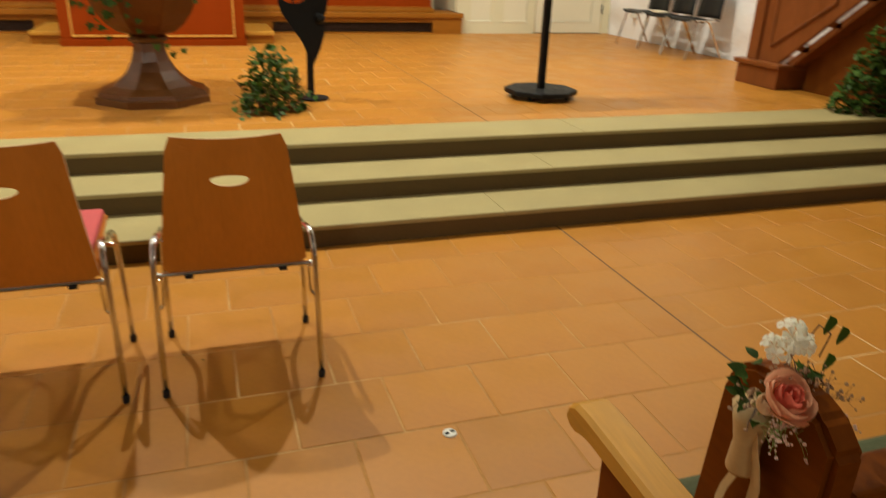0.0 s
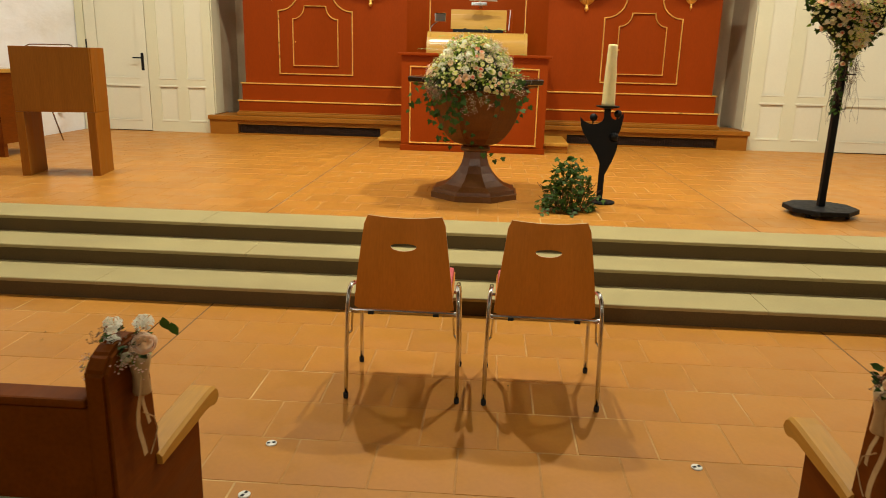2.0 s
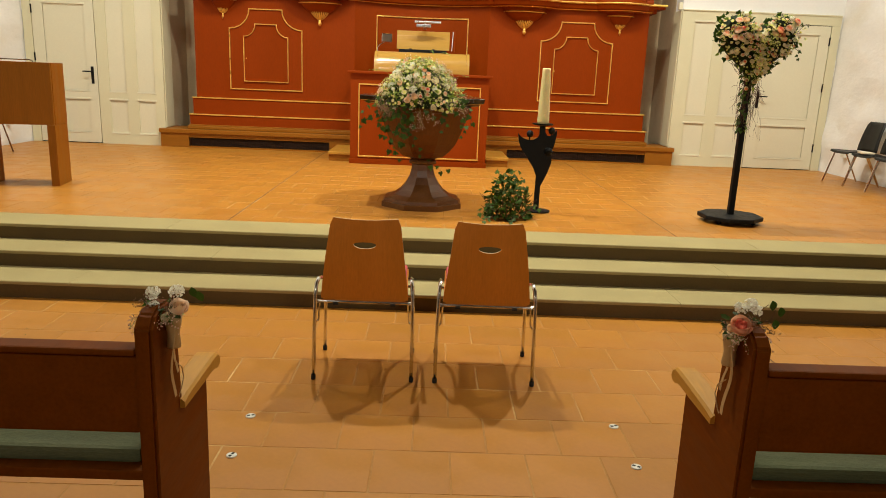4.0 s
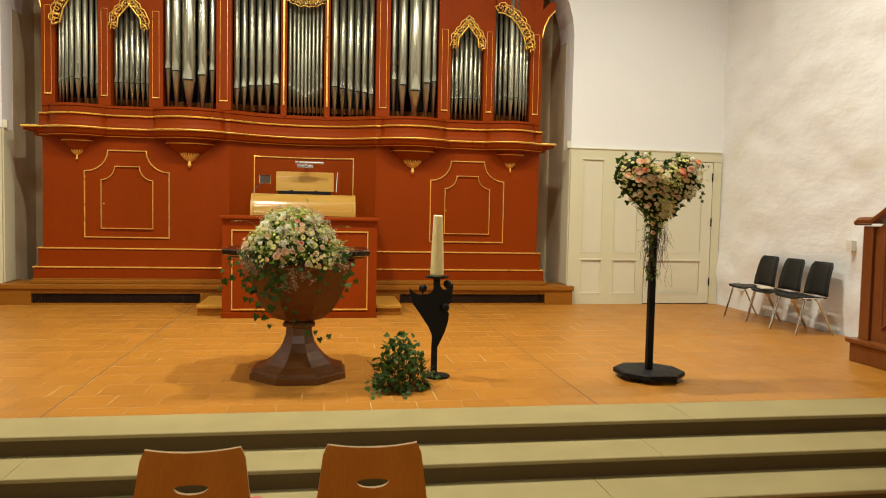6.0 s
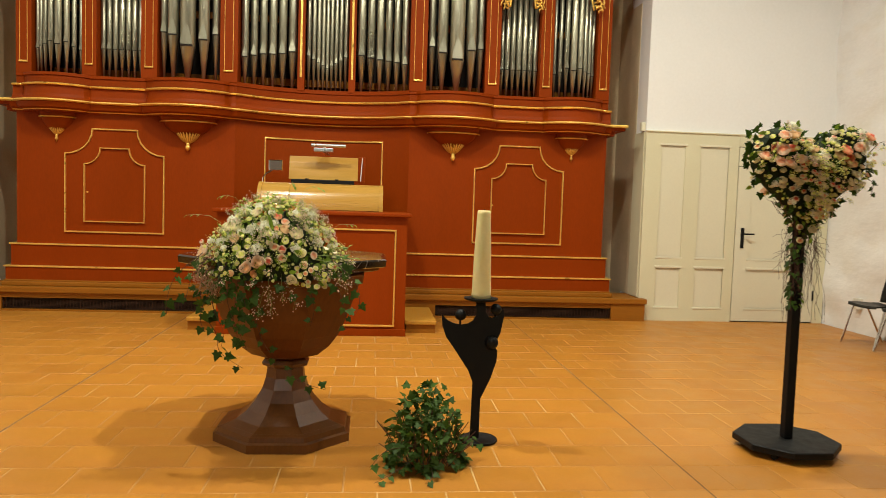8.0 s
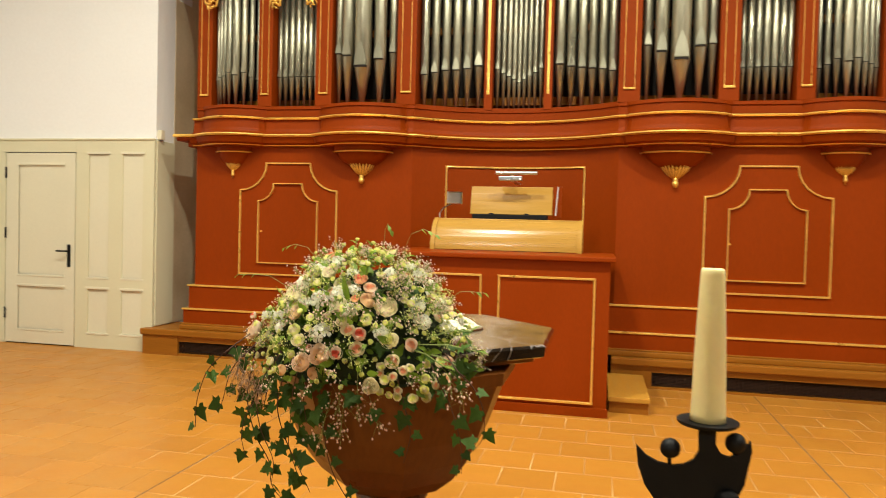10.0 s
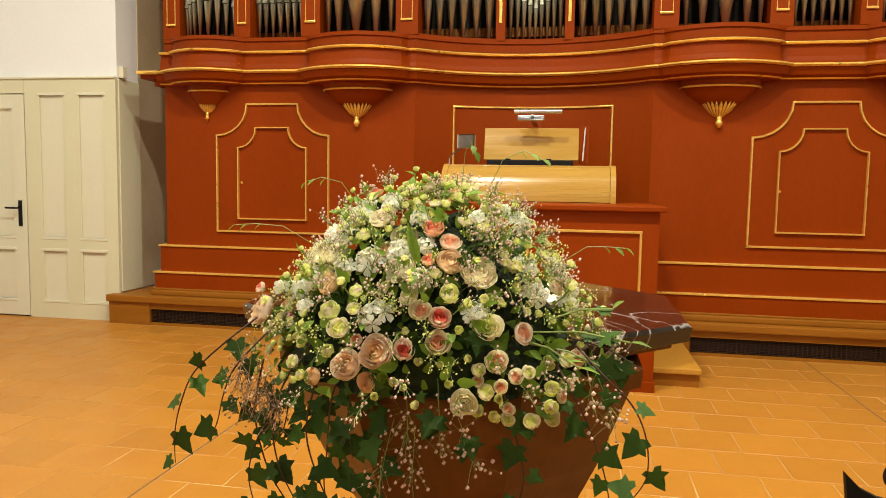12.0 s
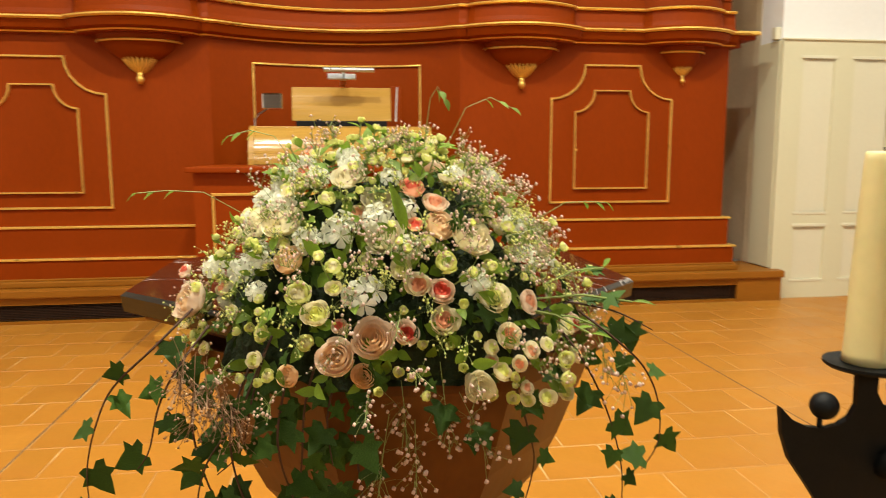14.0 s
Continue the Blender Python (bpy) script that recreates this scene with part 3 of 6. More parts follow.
# header boards over the lower fields, and gilded carving
for s in (-1, 1):
    def X(u):
        return CX + s * u
    bm = bmesh.new()
    prism(bm, [(X(2.42), 3.56), (X(2.19), 3.98), (X(1.96), 3.56), (X(1.96), TOP), (X(2.42), TOP)], FACE - 0.01, FACE + 0.10)
    opart("header_board", bm, M_RED)
    bm = bmesh.new()
    prism(bm, [(X(3.08), 3.58), (X(3.0), 3.78), (X(2.88), 3.97), (X(2.74), 4.08), (X(2.57), 4.10), (X(2.57), TOP), (X(3.08), TOP)], FACE - 0.06, FACE + 0.03)
    opart("header_board", bm, M_RED)


def carving(pts, width, depth=0.02):
    """A gilded openwork band that follows pts (x, z): two mouldings with acanthus scrolls and leaves between them."""
    bm = bmesh.new()
    rnd = random.Random(len(pts) * 7 + int(width * 1000))
    line = []
    for (xa, za), (xb, zb) in zip(pts, pts[1:]):
        n = max(2, int(math.hypot(xb - xa, zb - za) / 0.03))
        line += [(xa + (xb - xa) * k / n, za + (zb - za) * k / n) for k in range(n)]
    line.append(pts[-1])
    sides = ([], [])
    for i, (x, z) in enumerate(line):
        (xa, za), (xb, zb) = line[max(i - 1, 0)], line[min(i + 1, len(line) - 1)]
        d = math.hypot(xb - xa, zb - za)
        nx, nz = -(zb - za) / d, (xb - xa) / d
        for k, f in enumerate((0.5, -0.5)):
            wave = 0.10 * math.sin(i * 1.9) if k else 0.0
            sides[k].append((x + nx * width * (f + wave), FACE - 0.045, z + nz * width * (f + wave)))
        if i % 2 == 0:
            spin = 1 if (i // 2) % 2 else -1
            base = math.atan2(nz, nx) + rnd.uniform(-0.3, 0.3)
            r = width * rnd.uniform(0.30, 0.38)
            curl = [(x + r * (1 - j / 11) * math.cos(base + spin * j * 0.62), FACE - 0.048 - depth * math.sin(j * 0.3), z + r * (1 - j / 11) * math.sin(base + spin * j * 0.62)) for j in range(10)]
            tube(bm, curl, [0.011 * (1 - j / 14) for j in range(10)], 5)
            for q in (0.8, 2.3, 3.9, 5.4):
                a = base + q
                tube(bm, [(x + r * 0.35 * math.cos(a), FACE - 0.055, z + r * 0.35 * math.sin(a)), (x + r * 0.8 * math.cos(a + 0.2), FACE - 0.066, z + r * 0.8 * math.sin(a + 0.2)), (x + r * 1.25 * math.cos(a + 0.5), FACE - 0.045, z + r * 1.25 * math.sin(a + 0.5))], [0.006, 0.012, 0.002], 5)
    tube(bm, sides[0], 0.011, 6)
    tube(bm, sides[1], 0.008, 6)
    return bm


for s in (-1, 1):
    def X(u):
        return CX + s * u
    opart("gilt_carving", carving([(X(2.385), 3.52), (X(2.37), 3.66), (X(2.19), 3.89), (X(2.01), 3.66), (X(1.995), 3.52)][::s], 0.10), M_GOLD, label="gilded openwork carving over the pipes", smooth=True)
    bm = carving([(X(3.055), 3.53), (X(3.01), 3.72), (X(2.92), 3.88), (X(2.80), 4.0), (X(2.66), 4.06), (X(2.58), 4.06)][::s], 0.13)
    bmesh.ops.translate(bm, verts=bm.verts, vec=(0, -0.06, 0))
    opart("gilt_carving", bm, M_GOLD, label="gilded openwork carving over the pipes", smooth=True)
bm = carving([(CX - 0.24, 4.12), (CX - 0.1, 4.06), (CX + 0.1, 4.06), (CX + 0.24, 4.12)], 0.09)
bmesh.ops.translate(bm, verts=bm.verts, vec=(0, SAG - 0.02, 0))
opart("gilt_carving", bm, M_GOLD, smooth=True)
# upper side scrolls outside the outer pilasters
for s in (-1, 1):
    bm = bmesh.new()
    prism(bm, [(CX + s * u, z) for u, z in ((3.24, 3.72), (3.27, 3.86), (3.33, 4.0), (3.42, 4.10), (3.44, 4.2), (3.36, 4.22), (3.24, 4.10))], FACE, FACE + 0.14)
    opart("side_scroll", bm, M_RED)
    opart("gilt_line", tube(bmesh.new(), [(CX + s * u, FACE - 0.005, z) for u, z in ((3.24, 3.72), (3.27, 3.86), (3.33, 4.0), (3.42, 4.10))], 0.012, 6), M_GOLD)
opart("crown", sweep(bmesh.new(), PLAN_IN, [(-0.3, TOP - 0.02), (0.05, TOP - 0.02), (0.10, TOP + 0.1), (0.02, TOP + 0.16), (-0.3, TOP + 0.16)]), M_RED)

# wooden bench step along the organ's foot, with dark heating grilles
bench = thing("organ_platform", CX, -0.012, 0, "oak platform step under the organ with dark heating grilles", "platform")
for s in (-1, 1):
    bm = boxes((s * 0.95, 0, 0.20, s * 3.76, 0.6, 0.262), bevel=0.010)
    part("top_board", bm, M_OAK, bench)
    bm = boxes((s * 3.34, 0.02, 0, s * 3.74, 0.6, 0.20), (s * 0.95, 0.03, 0.145, s * 3.34, 0.2, 0.20), (s * 0.95, 0.03, 0, s * 3.34, 0.2, 0.022), (s * 0.95, 0.03, 0.022, s * 1.30, 0.2, 0.145))
    part("front_board", bm, M_OAK, bench)
    part("grille_back", boxes((s * 1.30, 0.14, 0.0, s * 3.34, 0.19, 0.15)), M_DARK, bench)
    bm = bmesh.new()
    for k in range(9):
        z = 0.030 + 0.0125 * k
        box(bm, s * 1.30, 0.050, z, s * 3.34, 0.056, z + 0.004)
    for k in range(60):
        x = s * (1.31 + 2.02 * k / 59)
        box(bm, x - 0.003, 0.048, 0.022, x + 0.003, 0.054, 0.145)
    part("grille", bm, M_GRILLE, bench, "dark brown heating grille")

# ---- organ console ----
console = thing("organ_console", 0.116, -1.143, 0, "red lacquered organ console with gilt panel lines", "console")
part("back_panel", boxes((-0.885, 0, 0, 0.885, 0.02, 1.145)), M_RED, console)
for x in (-0.885, 0.855):
    part("side_panel", boxes((x, 0.021, 0, x + 0.03, 1.15, 1.145)), M_RED, console)
part("top_board", boxes((-0.925, -0.035, 1.145, 0.925, 1.2, 1.18), bevel=0.008), M_RED, console)
part("foot_board", boxes((-0.895, -0.012, 0, 0.895, 0.0, 0.07), bevel=0.004), M_RED, console)
for s in (-1, 1):
    part("gilt_panel_frame", frame_run(bmesh.new(), [(s * 0.07, 0.10), (s * 0.775, 0.10), (s * 0.775, 1.015), (s * 0.07, 1.015)][:: s], 0.018, 0.0, 0.012), M_GOLD, console)
    part("gilt_foot_line", boxes((s * 0.065, -0.018, 0.092, s * 0.785, 0.0, 0.108), bevel=0.003), M_GOLD, console)

# ---- on and beside the console ----
part("roll_top_rail", boxes((-0.655, 0.98, 1.18, 0.655, 1.03, 1.46), bevel=0.006), M_PALE, console)
prof = [(0.56 + 0.22 * (1 - math.cos(radians(a))), 1.18 + 0.265 * math.sin(radians(a))) for a in range(0, 91, 6)]
slats = 22
for k in range(slats):
    a0, a1 = radians(90 * k / slats), radians(90 * (k + 0.965) / slats)
    ring = []
    for a, o in ((a0, 0.0), (a0, 0.004), (a1, 0.004), (a1, 0.0)):
        ring.append((0.79 + 0.20 * (1 - math.cos(a)) - o * math.cos(a), 1.185 + 0.265 * math.sin(a) + o * math.sin(a)))
    part("roll_slat", skin(bmesh.new(), [[(x, y, z) for y, z in ring] for x in (-0.615, 0.615)]), M_PALE, console)
for x in (-0.656, 0.616):
    pts = [(0.77 + 0.22 * (1 - math.cos(radians(a))), 1.18 + 0.285 * math.sin(radians(a))) for a in range(0, 91, 9)] + [(0.99, 1.18)]
    bm = bmesh.new()
    skin(bm, [[(x0, y, z) for y, z in pts] for x0 in (x, x + 0.04)])
    part("cheek", bm, M_PALE, console, "maple side cheek")
part("desk_ledge", boxes((-0.33, 1.0, 1.46, 0.34, 1.16, 1.50), bevel=0.006), M_BLACK, console, "black music ledge")
bm = boxes((-0.366, 0, 0, 0.378, 0.018, 0.262), bevel=0.004)
bmesh.ops.transform(bm, matrix=pose(0, 1.10, 1.505, -14), verts=bm.verts)
part("music_desk", bm, M_PALE, console, "pale maple music desk")
bm = boxes((0.382, 1.14, 1.48, 0.455, 1.16, 1.77), bevel=0.004)
part("desk_wing", bm, M_RED, console)
part("pencil", tube(bmesh.new(), [(0.41, 1.08, 1.50), (0.425, 1.12, 1.76)], 0.006, 6), M_CHROME, console)
for x in (-0.17, 0.15):
    part("stop_peg", boxes((x - 0.02, 1.082, 1.503, x + 0.02, 1.095, 1.515), bevel=0.003), M_BLACK, console)
# reading lamp on the case wall
M_LAMP = material("brushed_steel", (0.60, 0.60, 0.60), 0.3, metal=0.9, vary=0.05)
lampy = thing("reading_lamp", 0.176, -0.15, 1.872, "slim steel tube reading lamp above the music desk", "lamp")
bm = bmesh.new()
tube(bm, [(-0.18, 0, 0), (0.185, 0, 0)], 0.017, 12)
part("tube", bm, M_LAMP, lampy)
bm = boxes((-0.155, 0.0, -0.068, 0.05, 0.05, -0.028), bevel=0.006)
part("foot", bm, M_LAMP, lampy)
part("arm", boxes((-0.06, 0.02, -0.07, -0.02, 0.60, -0.055), (-0.05, 0.0, -0.06, -0.03, 0.02, 0.0)), M_LAMP, lampy)
# mirror on a bent rod
mirror = thing("rear_mirror", -0.385, -0.09, 1.448, "small chrome framed mirror on a bent rod", "mirror")
bm = boxes((-0.075, -0.012, 0.135, 0.075, 0.012, 0.255), bevel=0.011)
bmesh.ops.transform(bm, matrix=pose(0, 0, 0, 0, 0, -8), verts=bm.verts)
part("frame", bm, M_CHROME, mirror)
M_MIRROR = material("mirror_glass", (0.9, 0.9, 0.9), 0.02, metal=1.0, vary=0.0, bump=0)
bm = boxes((-0.062, -0.0165, 0.148, 0.062, -0.0125, 0.242))
bmesh.ops.transform(bm, matrix=pose(0, 0, 0, 0, 0, -8), verts=bm.verts)
part("glass", bm, M_MIRROR, mirror)
part("rod", tube(bmesh.new(), [(-0.125, -0.05, -0.0), (-0.125, -0.04, 0.06), (-0.10, -0.02, 0.10), (-0.03, 0.0, 0.145), (0, 0.004, 0.18)], 0.007, 8), M_CHROME, mirror)

for s, x in ((-1, -1.075), (1, 1.025)):
    st = thing("side_step", x + 0.145, -0.95, 0, "low yellow oak step beside the organ console", "step", "steps beside the console")
    part("tread", boxes((-0.155, -0.02, 0.085, 0.155, 0.93, 0.125), bevel=0.008), M_YELLOW, st)
    part("body", boxes((-0.145, 0.0, 0.0, 0.145, 0.92, 0.085)), M_OAK, st)

# ---- font ----
FX, FY = 0.216, -4.035
M_MARBLE = material("dark_veined_marble", (0.014, 0.010, 0.007), 0.12, vary=0.5, scale=5, fine=30, bump=0.0, second=(0.42, 0.36, 0.33), second_scale=2.2, second_at=(0.60, 0.66), second_mix=0.0, coat=0.4)


def veins(m):
    nt = m.node_tree
    nd, ln = nt.nodes, nt.links
    co = nd.new("ShaderNodeTexCoord")
    w = nd.new("ShaderNodeTexNoise")
    w.inputs["Scale"].default_value, w.inputs["Detail"].default_value, w.inputs["Distortion"].default_value = 3.2, 7, 1.2
    ln.new(co.outputs["Object"], w.inputs["Vector"])
    s = nd.new("ShaderNodeMath")
    s.operation = "SUBTRACT"
    s.inputs[1].default_value = 0.5
    ln.new(w.outputs["Fac"], s.inputs[0])
    a = nd.new("ShaderNodeMath")
    a.operation = "ABSOLUTE"
    ln.new(s.outputs[0], a.inputs[0])
    r = nd.new("ShaderNodeMapRange")
    r.inputs["From Min"].default_value, r.inputs["From Max"].default_value = 0.0, 0.012
    r.inputs["To Min"].default_value, r.inputs["To Max"].default_value = 0.75, 0.0
    ln.new(a.outputs[0], r.inputs["Value"])
    mix = [n for n in nd if n.type == "MIX"][0]
    for l in list(mix.inputs[0].links):
        ln.remove(l)
    ln.new(r.outputs["Result"], mix.inputs[0])


veins(M_MARBLE)
M_FONT = material("font_walnut", (0.135, 0.040, 0.006), 0.34, vary=0.22, scale=3, fine=26, bump=0.03, distance=0.003, stretch=(2.5, 2.5, 0.4), spec=0.22)
M_FOOT = material("polished_walnut", (0.12, 0.040, 0.006), 0.36, vary=0.25, scale=3, fine=26, bump=0.02, distance=0.003, stretch=(2.5, 2.5, 0.4), spec=0.5)
font = thing("baptismal_font", FX, FY, 0, "octagonal walnut font with a dark veined marble top", "font")
T8 = math.pi / 8
bm = bmesh.new()
K = 1 / math.cos(math.pi / 8)
lathe(bm, [(0.355 * K, 0), (0.355 * K, 0.045), (0.335 * K, 0.05), (0.33 * K, 0.075), (0.30 * K, 0.085)], 8, turn=T8)
part("plinth", bm, M_FOOT, font)
bm = bmesh.new()
lathe(bm, [(r * K, z) for r, z in ((0.298, 0.085), (0.245, 0.105), (0.195, 0.145), (0.15, 0.20), (0.118, 0.26), (0.100, 0.32), (0.094, 0.375))], 8, turn=T8)
part("stem", bm, M_FOOT, font)
bm = bmesh.new()
lathe(bm, [(r * K, z) for r, z in ((0.094, 0.375), (0.118, 0.385), (0.122, 0.40), (0.112, 0.415), (0.10, 0.425))], 8, turn=T8)
part("collar", bm, M_FOOT, font)
bm = bmesh.new()
lathe(bm, [(r * K, z) for r, z in ((0.10, 0.425), (0.175, 0.448), (0.235, 0.50), (0.285, 0.57), (0.325, 0.66), (0.36, 0.76), (0.388, 0.84), (0.392, 0.848), (0.41, 0.852), (0.414, 0.892))], 8, turn=T8)
part("bowl", bm, M_FONT, font, "tapering wooden bowl")
bm = bmesh.new()
lathe(bm, [(r * K, z) for r, z in ((0.34, 0.893), (0.47, 0.896), (0.512, 0.908), (0.515, 0.922))], 8, -0.021, 0.205, turn=T8)
part("rim", bm, M_FONT, font, "walnut rim below the marble")
bm = bmesh.new()
lathe(bm, [(r * K, z) for r, z in ((0.535, 0.923), (0.550, 0.929), (0.555, 0.962), (0.545, 0.970))], 8, -0.021, 0.205, turn=T8)
part("marble_top", bm, M_MARBLE, font, "dark red-black marble slab with white veins")

M_PAPER = material("book_pages", (0.75, 0.66, 0.48), 0.7, vary=0.06, bump=0.05)
book = thing("open_book", 0.30, -3.80, 0.970, "open cream paged book lying on the marble top", "book", rz=-25)
for s in (-1, 1):
    bm = bmesh.new()
    n = 8
    rings = []
    for k in range(n + 1):
        x = s * 0.15 * k / n
        h = 0.012 + 0.022 * math.sin(math.pi * min(k / n * 1.15, 1.0)) + 0.012 * (1 - k / n)
        rings.append([(x, -0.11, 0.004), (x, -0.11, h), (x, 0.11, h), (x, 0.11, 0.004)])
    skin(bm, rings)
    part("page_block", bm, M_PAPER, book)
part("cover", boxes((-0.155, -0.114, 0, 0.155, 0.114, 0.004)), M_WALNUT, book)

# ---- candle and its iron holder ----
IX, IY = 1.272, -4.175
holder = thing("candle_holder", IX, IY, 0, "blackened iron candle holder cut as three abstract figures", "candle holder")
bm = bmesh.new()
lathe(bm, [(0.100, 0), (0.104, 0.004), (0.104, 0.012), (0.100, 0.015), (0.03, 0.016)], 32)
part("base_plate", bm, M_BLACK, holder)
outline = [(-0.045, 0.015), (0.002, 0.015), (0.003, 0.242), (0.055, 0.364), (0.082, 0.459), (0.085, 0.52), (0.070, 0.545), (0.056, 0.555), (0.062, 0.578), (0.085, 0.590), (0.098, 0.622), (0.116, 0.731), (0.112, 0.765), (0.092, 0.735), (0.075, 0.716), (0.052, 0.707), (0.030, 0.715), (0.014, 0.745), (0.014, 0.805), (-0.036, 0.805), (-0.034, 0.718), (-0.048, 0.690), (-0.075, 0.672), (-0.110, 0.665), (-0.150, 0.672), (-0.185, 0.690), (-0.205, 0.712), (-0.216, 0.724), (-0.209, 0.658), (-0.188, 0.595), (-0.134, 0.514), (-0.066, 0.405), (-0.040, 0.337)]
outline = [(x * 1.03, z * 0.957) for x, z in outline]
bm = bmesh.new()
prism(bm, outline, -0.008, 0.008)
part("figure_plate", bm, M_BLACK, holder)
for x, z, r in ((-0.120, 0.692, 0.031), (0.070, 0.724, 0.031), (0.053, 0.543, 0.037)):
    bm = bmesh.new()
    bmesh.ops.create_uvsphere(bm, u_segments=20, v_segments=12, radius=r, matrix=Matrix.Translation((x, -0.012, z)))
    tube(bm, [(x, 0, z - r * 0.9), (x, 0, z - r - 0.035)], 0.006, 8)
    part("ball", bm, M_BLACK, holder, smooth=True)
bm = bmesh.new()
lathe(bm, [(0.028, 0.762), (0.085, 0.773), (0.092, 0.779), (0.092, 0.785), (0.06, 0.783)], 32, -0.011, 0)
part("drip_tray", bm, M_BLACK, holder)
M_WAX = material("ivory_wax", (0.82, 0.68, 0.33), 0.42, vary=0.06, scale=5, fine=30, bump=0.06, sss=0.25)
candle = thing("pillar_candle", IX - 0.011, IY, 0.785, "tall tapered ivory pillar candle on the iron holder", "candle")
bm = bmesh.new()
lathe(bm, [(0.054, 0.0), (0.052, 0.02), (0.046, 0.23), (0.036, 0.45), (0.035, 0.465), (0.030, 0.470), (0.023, 0.463), (0.004, 0.460)], 28)
part("wax", bm, M_WAX, candle, smooth=True)
part("wick", tube(bmesh.new(), [(0, 0, 0.458), (0.001, 0, 0.478)], 0.002, 6), M_RUBBER, candle)

# ---- wedding chairs with plywood shell ----
M_PLY = material("reddish_plywood", (0.52, 0.17, 0.018), 0.40, spec=0.16, vary=0.12, scale=3, fine=40, bump=0.04, distance=0.003, stretch=(3, 3, 0.5))
M_PLY_EDGE = material("pale_ply_edge", (0.52, 0.36, 0.18), 0.5, vary=0.08)
M_PAD = material("pink_wool_pad", (0.55, 0.10, 0.10), 0.9, vary=0.12, fine=140, bump=0.25, distance=0.004)


def shell_chair(x, y, rz=0):
    e = thing("guest_chair", x, y, LOW, "reddish plywood chair with chrome legs and oval grip hole", "chair", "pair of chairs before the steps", rz=rz)
    # backrest: a bent trapezoid of plywood with an oval hole
    def back_point(u, v):
        half = 0.215 - 0.050 * max(v, 0.0) ** 1.15
        z = 0.385 + 0.415 * v + 0.004 * u * u * v
        yy = -0.325 - 0.02 * math.sin(v * math.pi) + 0.005 * v + 0.035 * (1 - u * u) * -1 * (0.15 + 0.85 * v)
        return half * u, yy + 0.06, z
    th = 0.012
    # outline ring of the oval, joined to an outer ring: built as radial strips
    bm2 = bmesh.new()
    N = 64
    cu, cv = 0.0, 0.715
    rings = []
    for r in range(0, 9):
        f = r / 8
        ring = []
        for k in range(N):
            a = 2 * math.pi * k / N
            du, dv = math.cos(a), math.sin(a)
            hu, hv = 0.30 * du, (0.030 if dv > 0 else 0.048) * dv
            # where the ray leaves the unit patch
            tx = (1 - cu) / abs(du) if abs(du) > 1e-6 else 1e9
            tv = ((1 - cv) if dv > 0 else cv) / abs(dv) if abs(dv) > 1e-6 else 1e9
            t = min(tx, tv)
            ou, ov = cu + du * t, cv + dv * t
            u, v = (cu + hu) * (1 - f) + ou * f, (cv + hv) * (1 - f) + ov * f
            ring.append((u, v))
        rings.append(ring)
    front = [[bm2.verts.new(back_point(u, v)) for u, v in ring] for ring in rings]
    backv = [[bm2.verts.new((p[0], p[1] + th, p[2])) for p in (back_point(u, v) for u, v in ring)] for ring in rings]
    for side in (front, backv):
        for a, b in zip(side, side[1:]):
            for k in range(N):
                j = (k + 1) % N
                bm2.faces.new((a[k], a[j], b[j], b[k]))
    for r in (0, 8):
        for k in range(N):
            j = (k + 1) % N
            f = bm2.faces.new((front[r][k], front[r][j], backv[r][j], backv[r][k]))
            f.material_index = 1
    part("backrest", bm2, (M_PLY, M_PLY_EDGE), e, "reddish plywood backrest with pale edge and oval hole", smooth=False)
    # seat shell running on from the backrest
    bm = bmesh.new()
    rings = []
    for k, (yy, z) in enumerate([(-0.248, 0.392), (-0.242, 0.407), (-0.22, 0.425), (-0.12, 0.432), (0.0, 0.436), (0.10, 0.442), (0.145, 0.436), (0.165, 0.42)]):
        h = 0.214 - 0.002 * k
        rings.append([(-h, yy, z), (h, yy, z), (h, yy, z + 0.012), (-h, yy, z + 0.012)])
    skin(bm, rings)
    part("seat", bm, M_PLY, e)
    bm = boxes((-0.198, -0.215, 0.446, 0.198, 0.13, 0.478), bevel=0.013)
    part("seat_pad", bm, M_PAD, e, "pink wool seat pad")
    for s in (-1, 1):
        pts = [(s * 0.241, -0.335, 0.012), (s * 0.240, -0.318, 0.20), (s * 0.236, -0.300, 0.42), (s * 0.232, -0.285, 0.475), (s * 0.228, -0.25, 0.495), (s * 0.226, -0.20, 0.485), (s * 0.226, -0.10, 0.455), (s * 0.226, 0.0, 0.435), (s * 0.228, 0.03, 0.415), (s * 0.23, 0.04, 0.38), (s * 0.236, 0.05, 0.2), (s * 0.238, 0.055, 0.012)]
        part("leg_frame", tube(bmesh.new(), pts, 0.0095, 10), M_CHROME, e, "bent chrome tube leg", smooth=True)
        for p in (pts[0], pts[-1]):
            bm = bmesh.new()
            lathe(bm, [(0.010, 0), (0.0115, 0.004), (0.0115, 0.022), (0.010, 0.026)], 12, p[0], p[1])
            part("foot_cap", bm, M_RUBBER, e)
        bm = bmesh.new()
        tube(bm, [(s * 0.236, -0.30, 0.39), (s * 0.215, -0.298, 0.385), (s * 0.22, -0.297, 0.30), (s * 0.232, -0.30, 0.285)], 0.005, 6)
        part("row_link", bm, M_CHROME, e, "chrome row connector")
    for yy in (-0.27, 0.02):
        part("cross_bar", tube(bmesh.new(), [(-0.234, yy, 0.385), (0.234, yy, 0.385)], 0.008, 8), M_CHROME, e)
    for x in (-0.14, 0.14):
        part("bolt", boxes((x - 0.012, -0.285, 0.372, x + 0.012, -0.262, 0.384)), M_RUBBER, e)
    return e


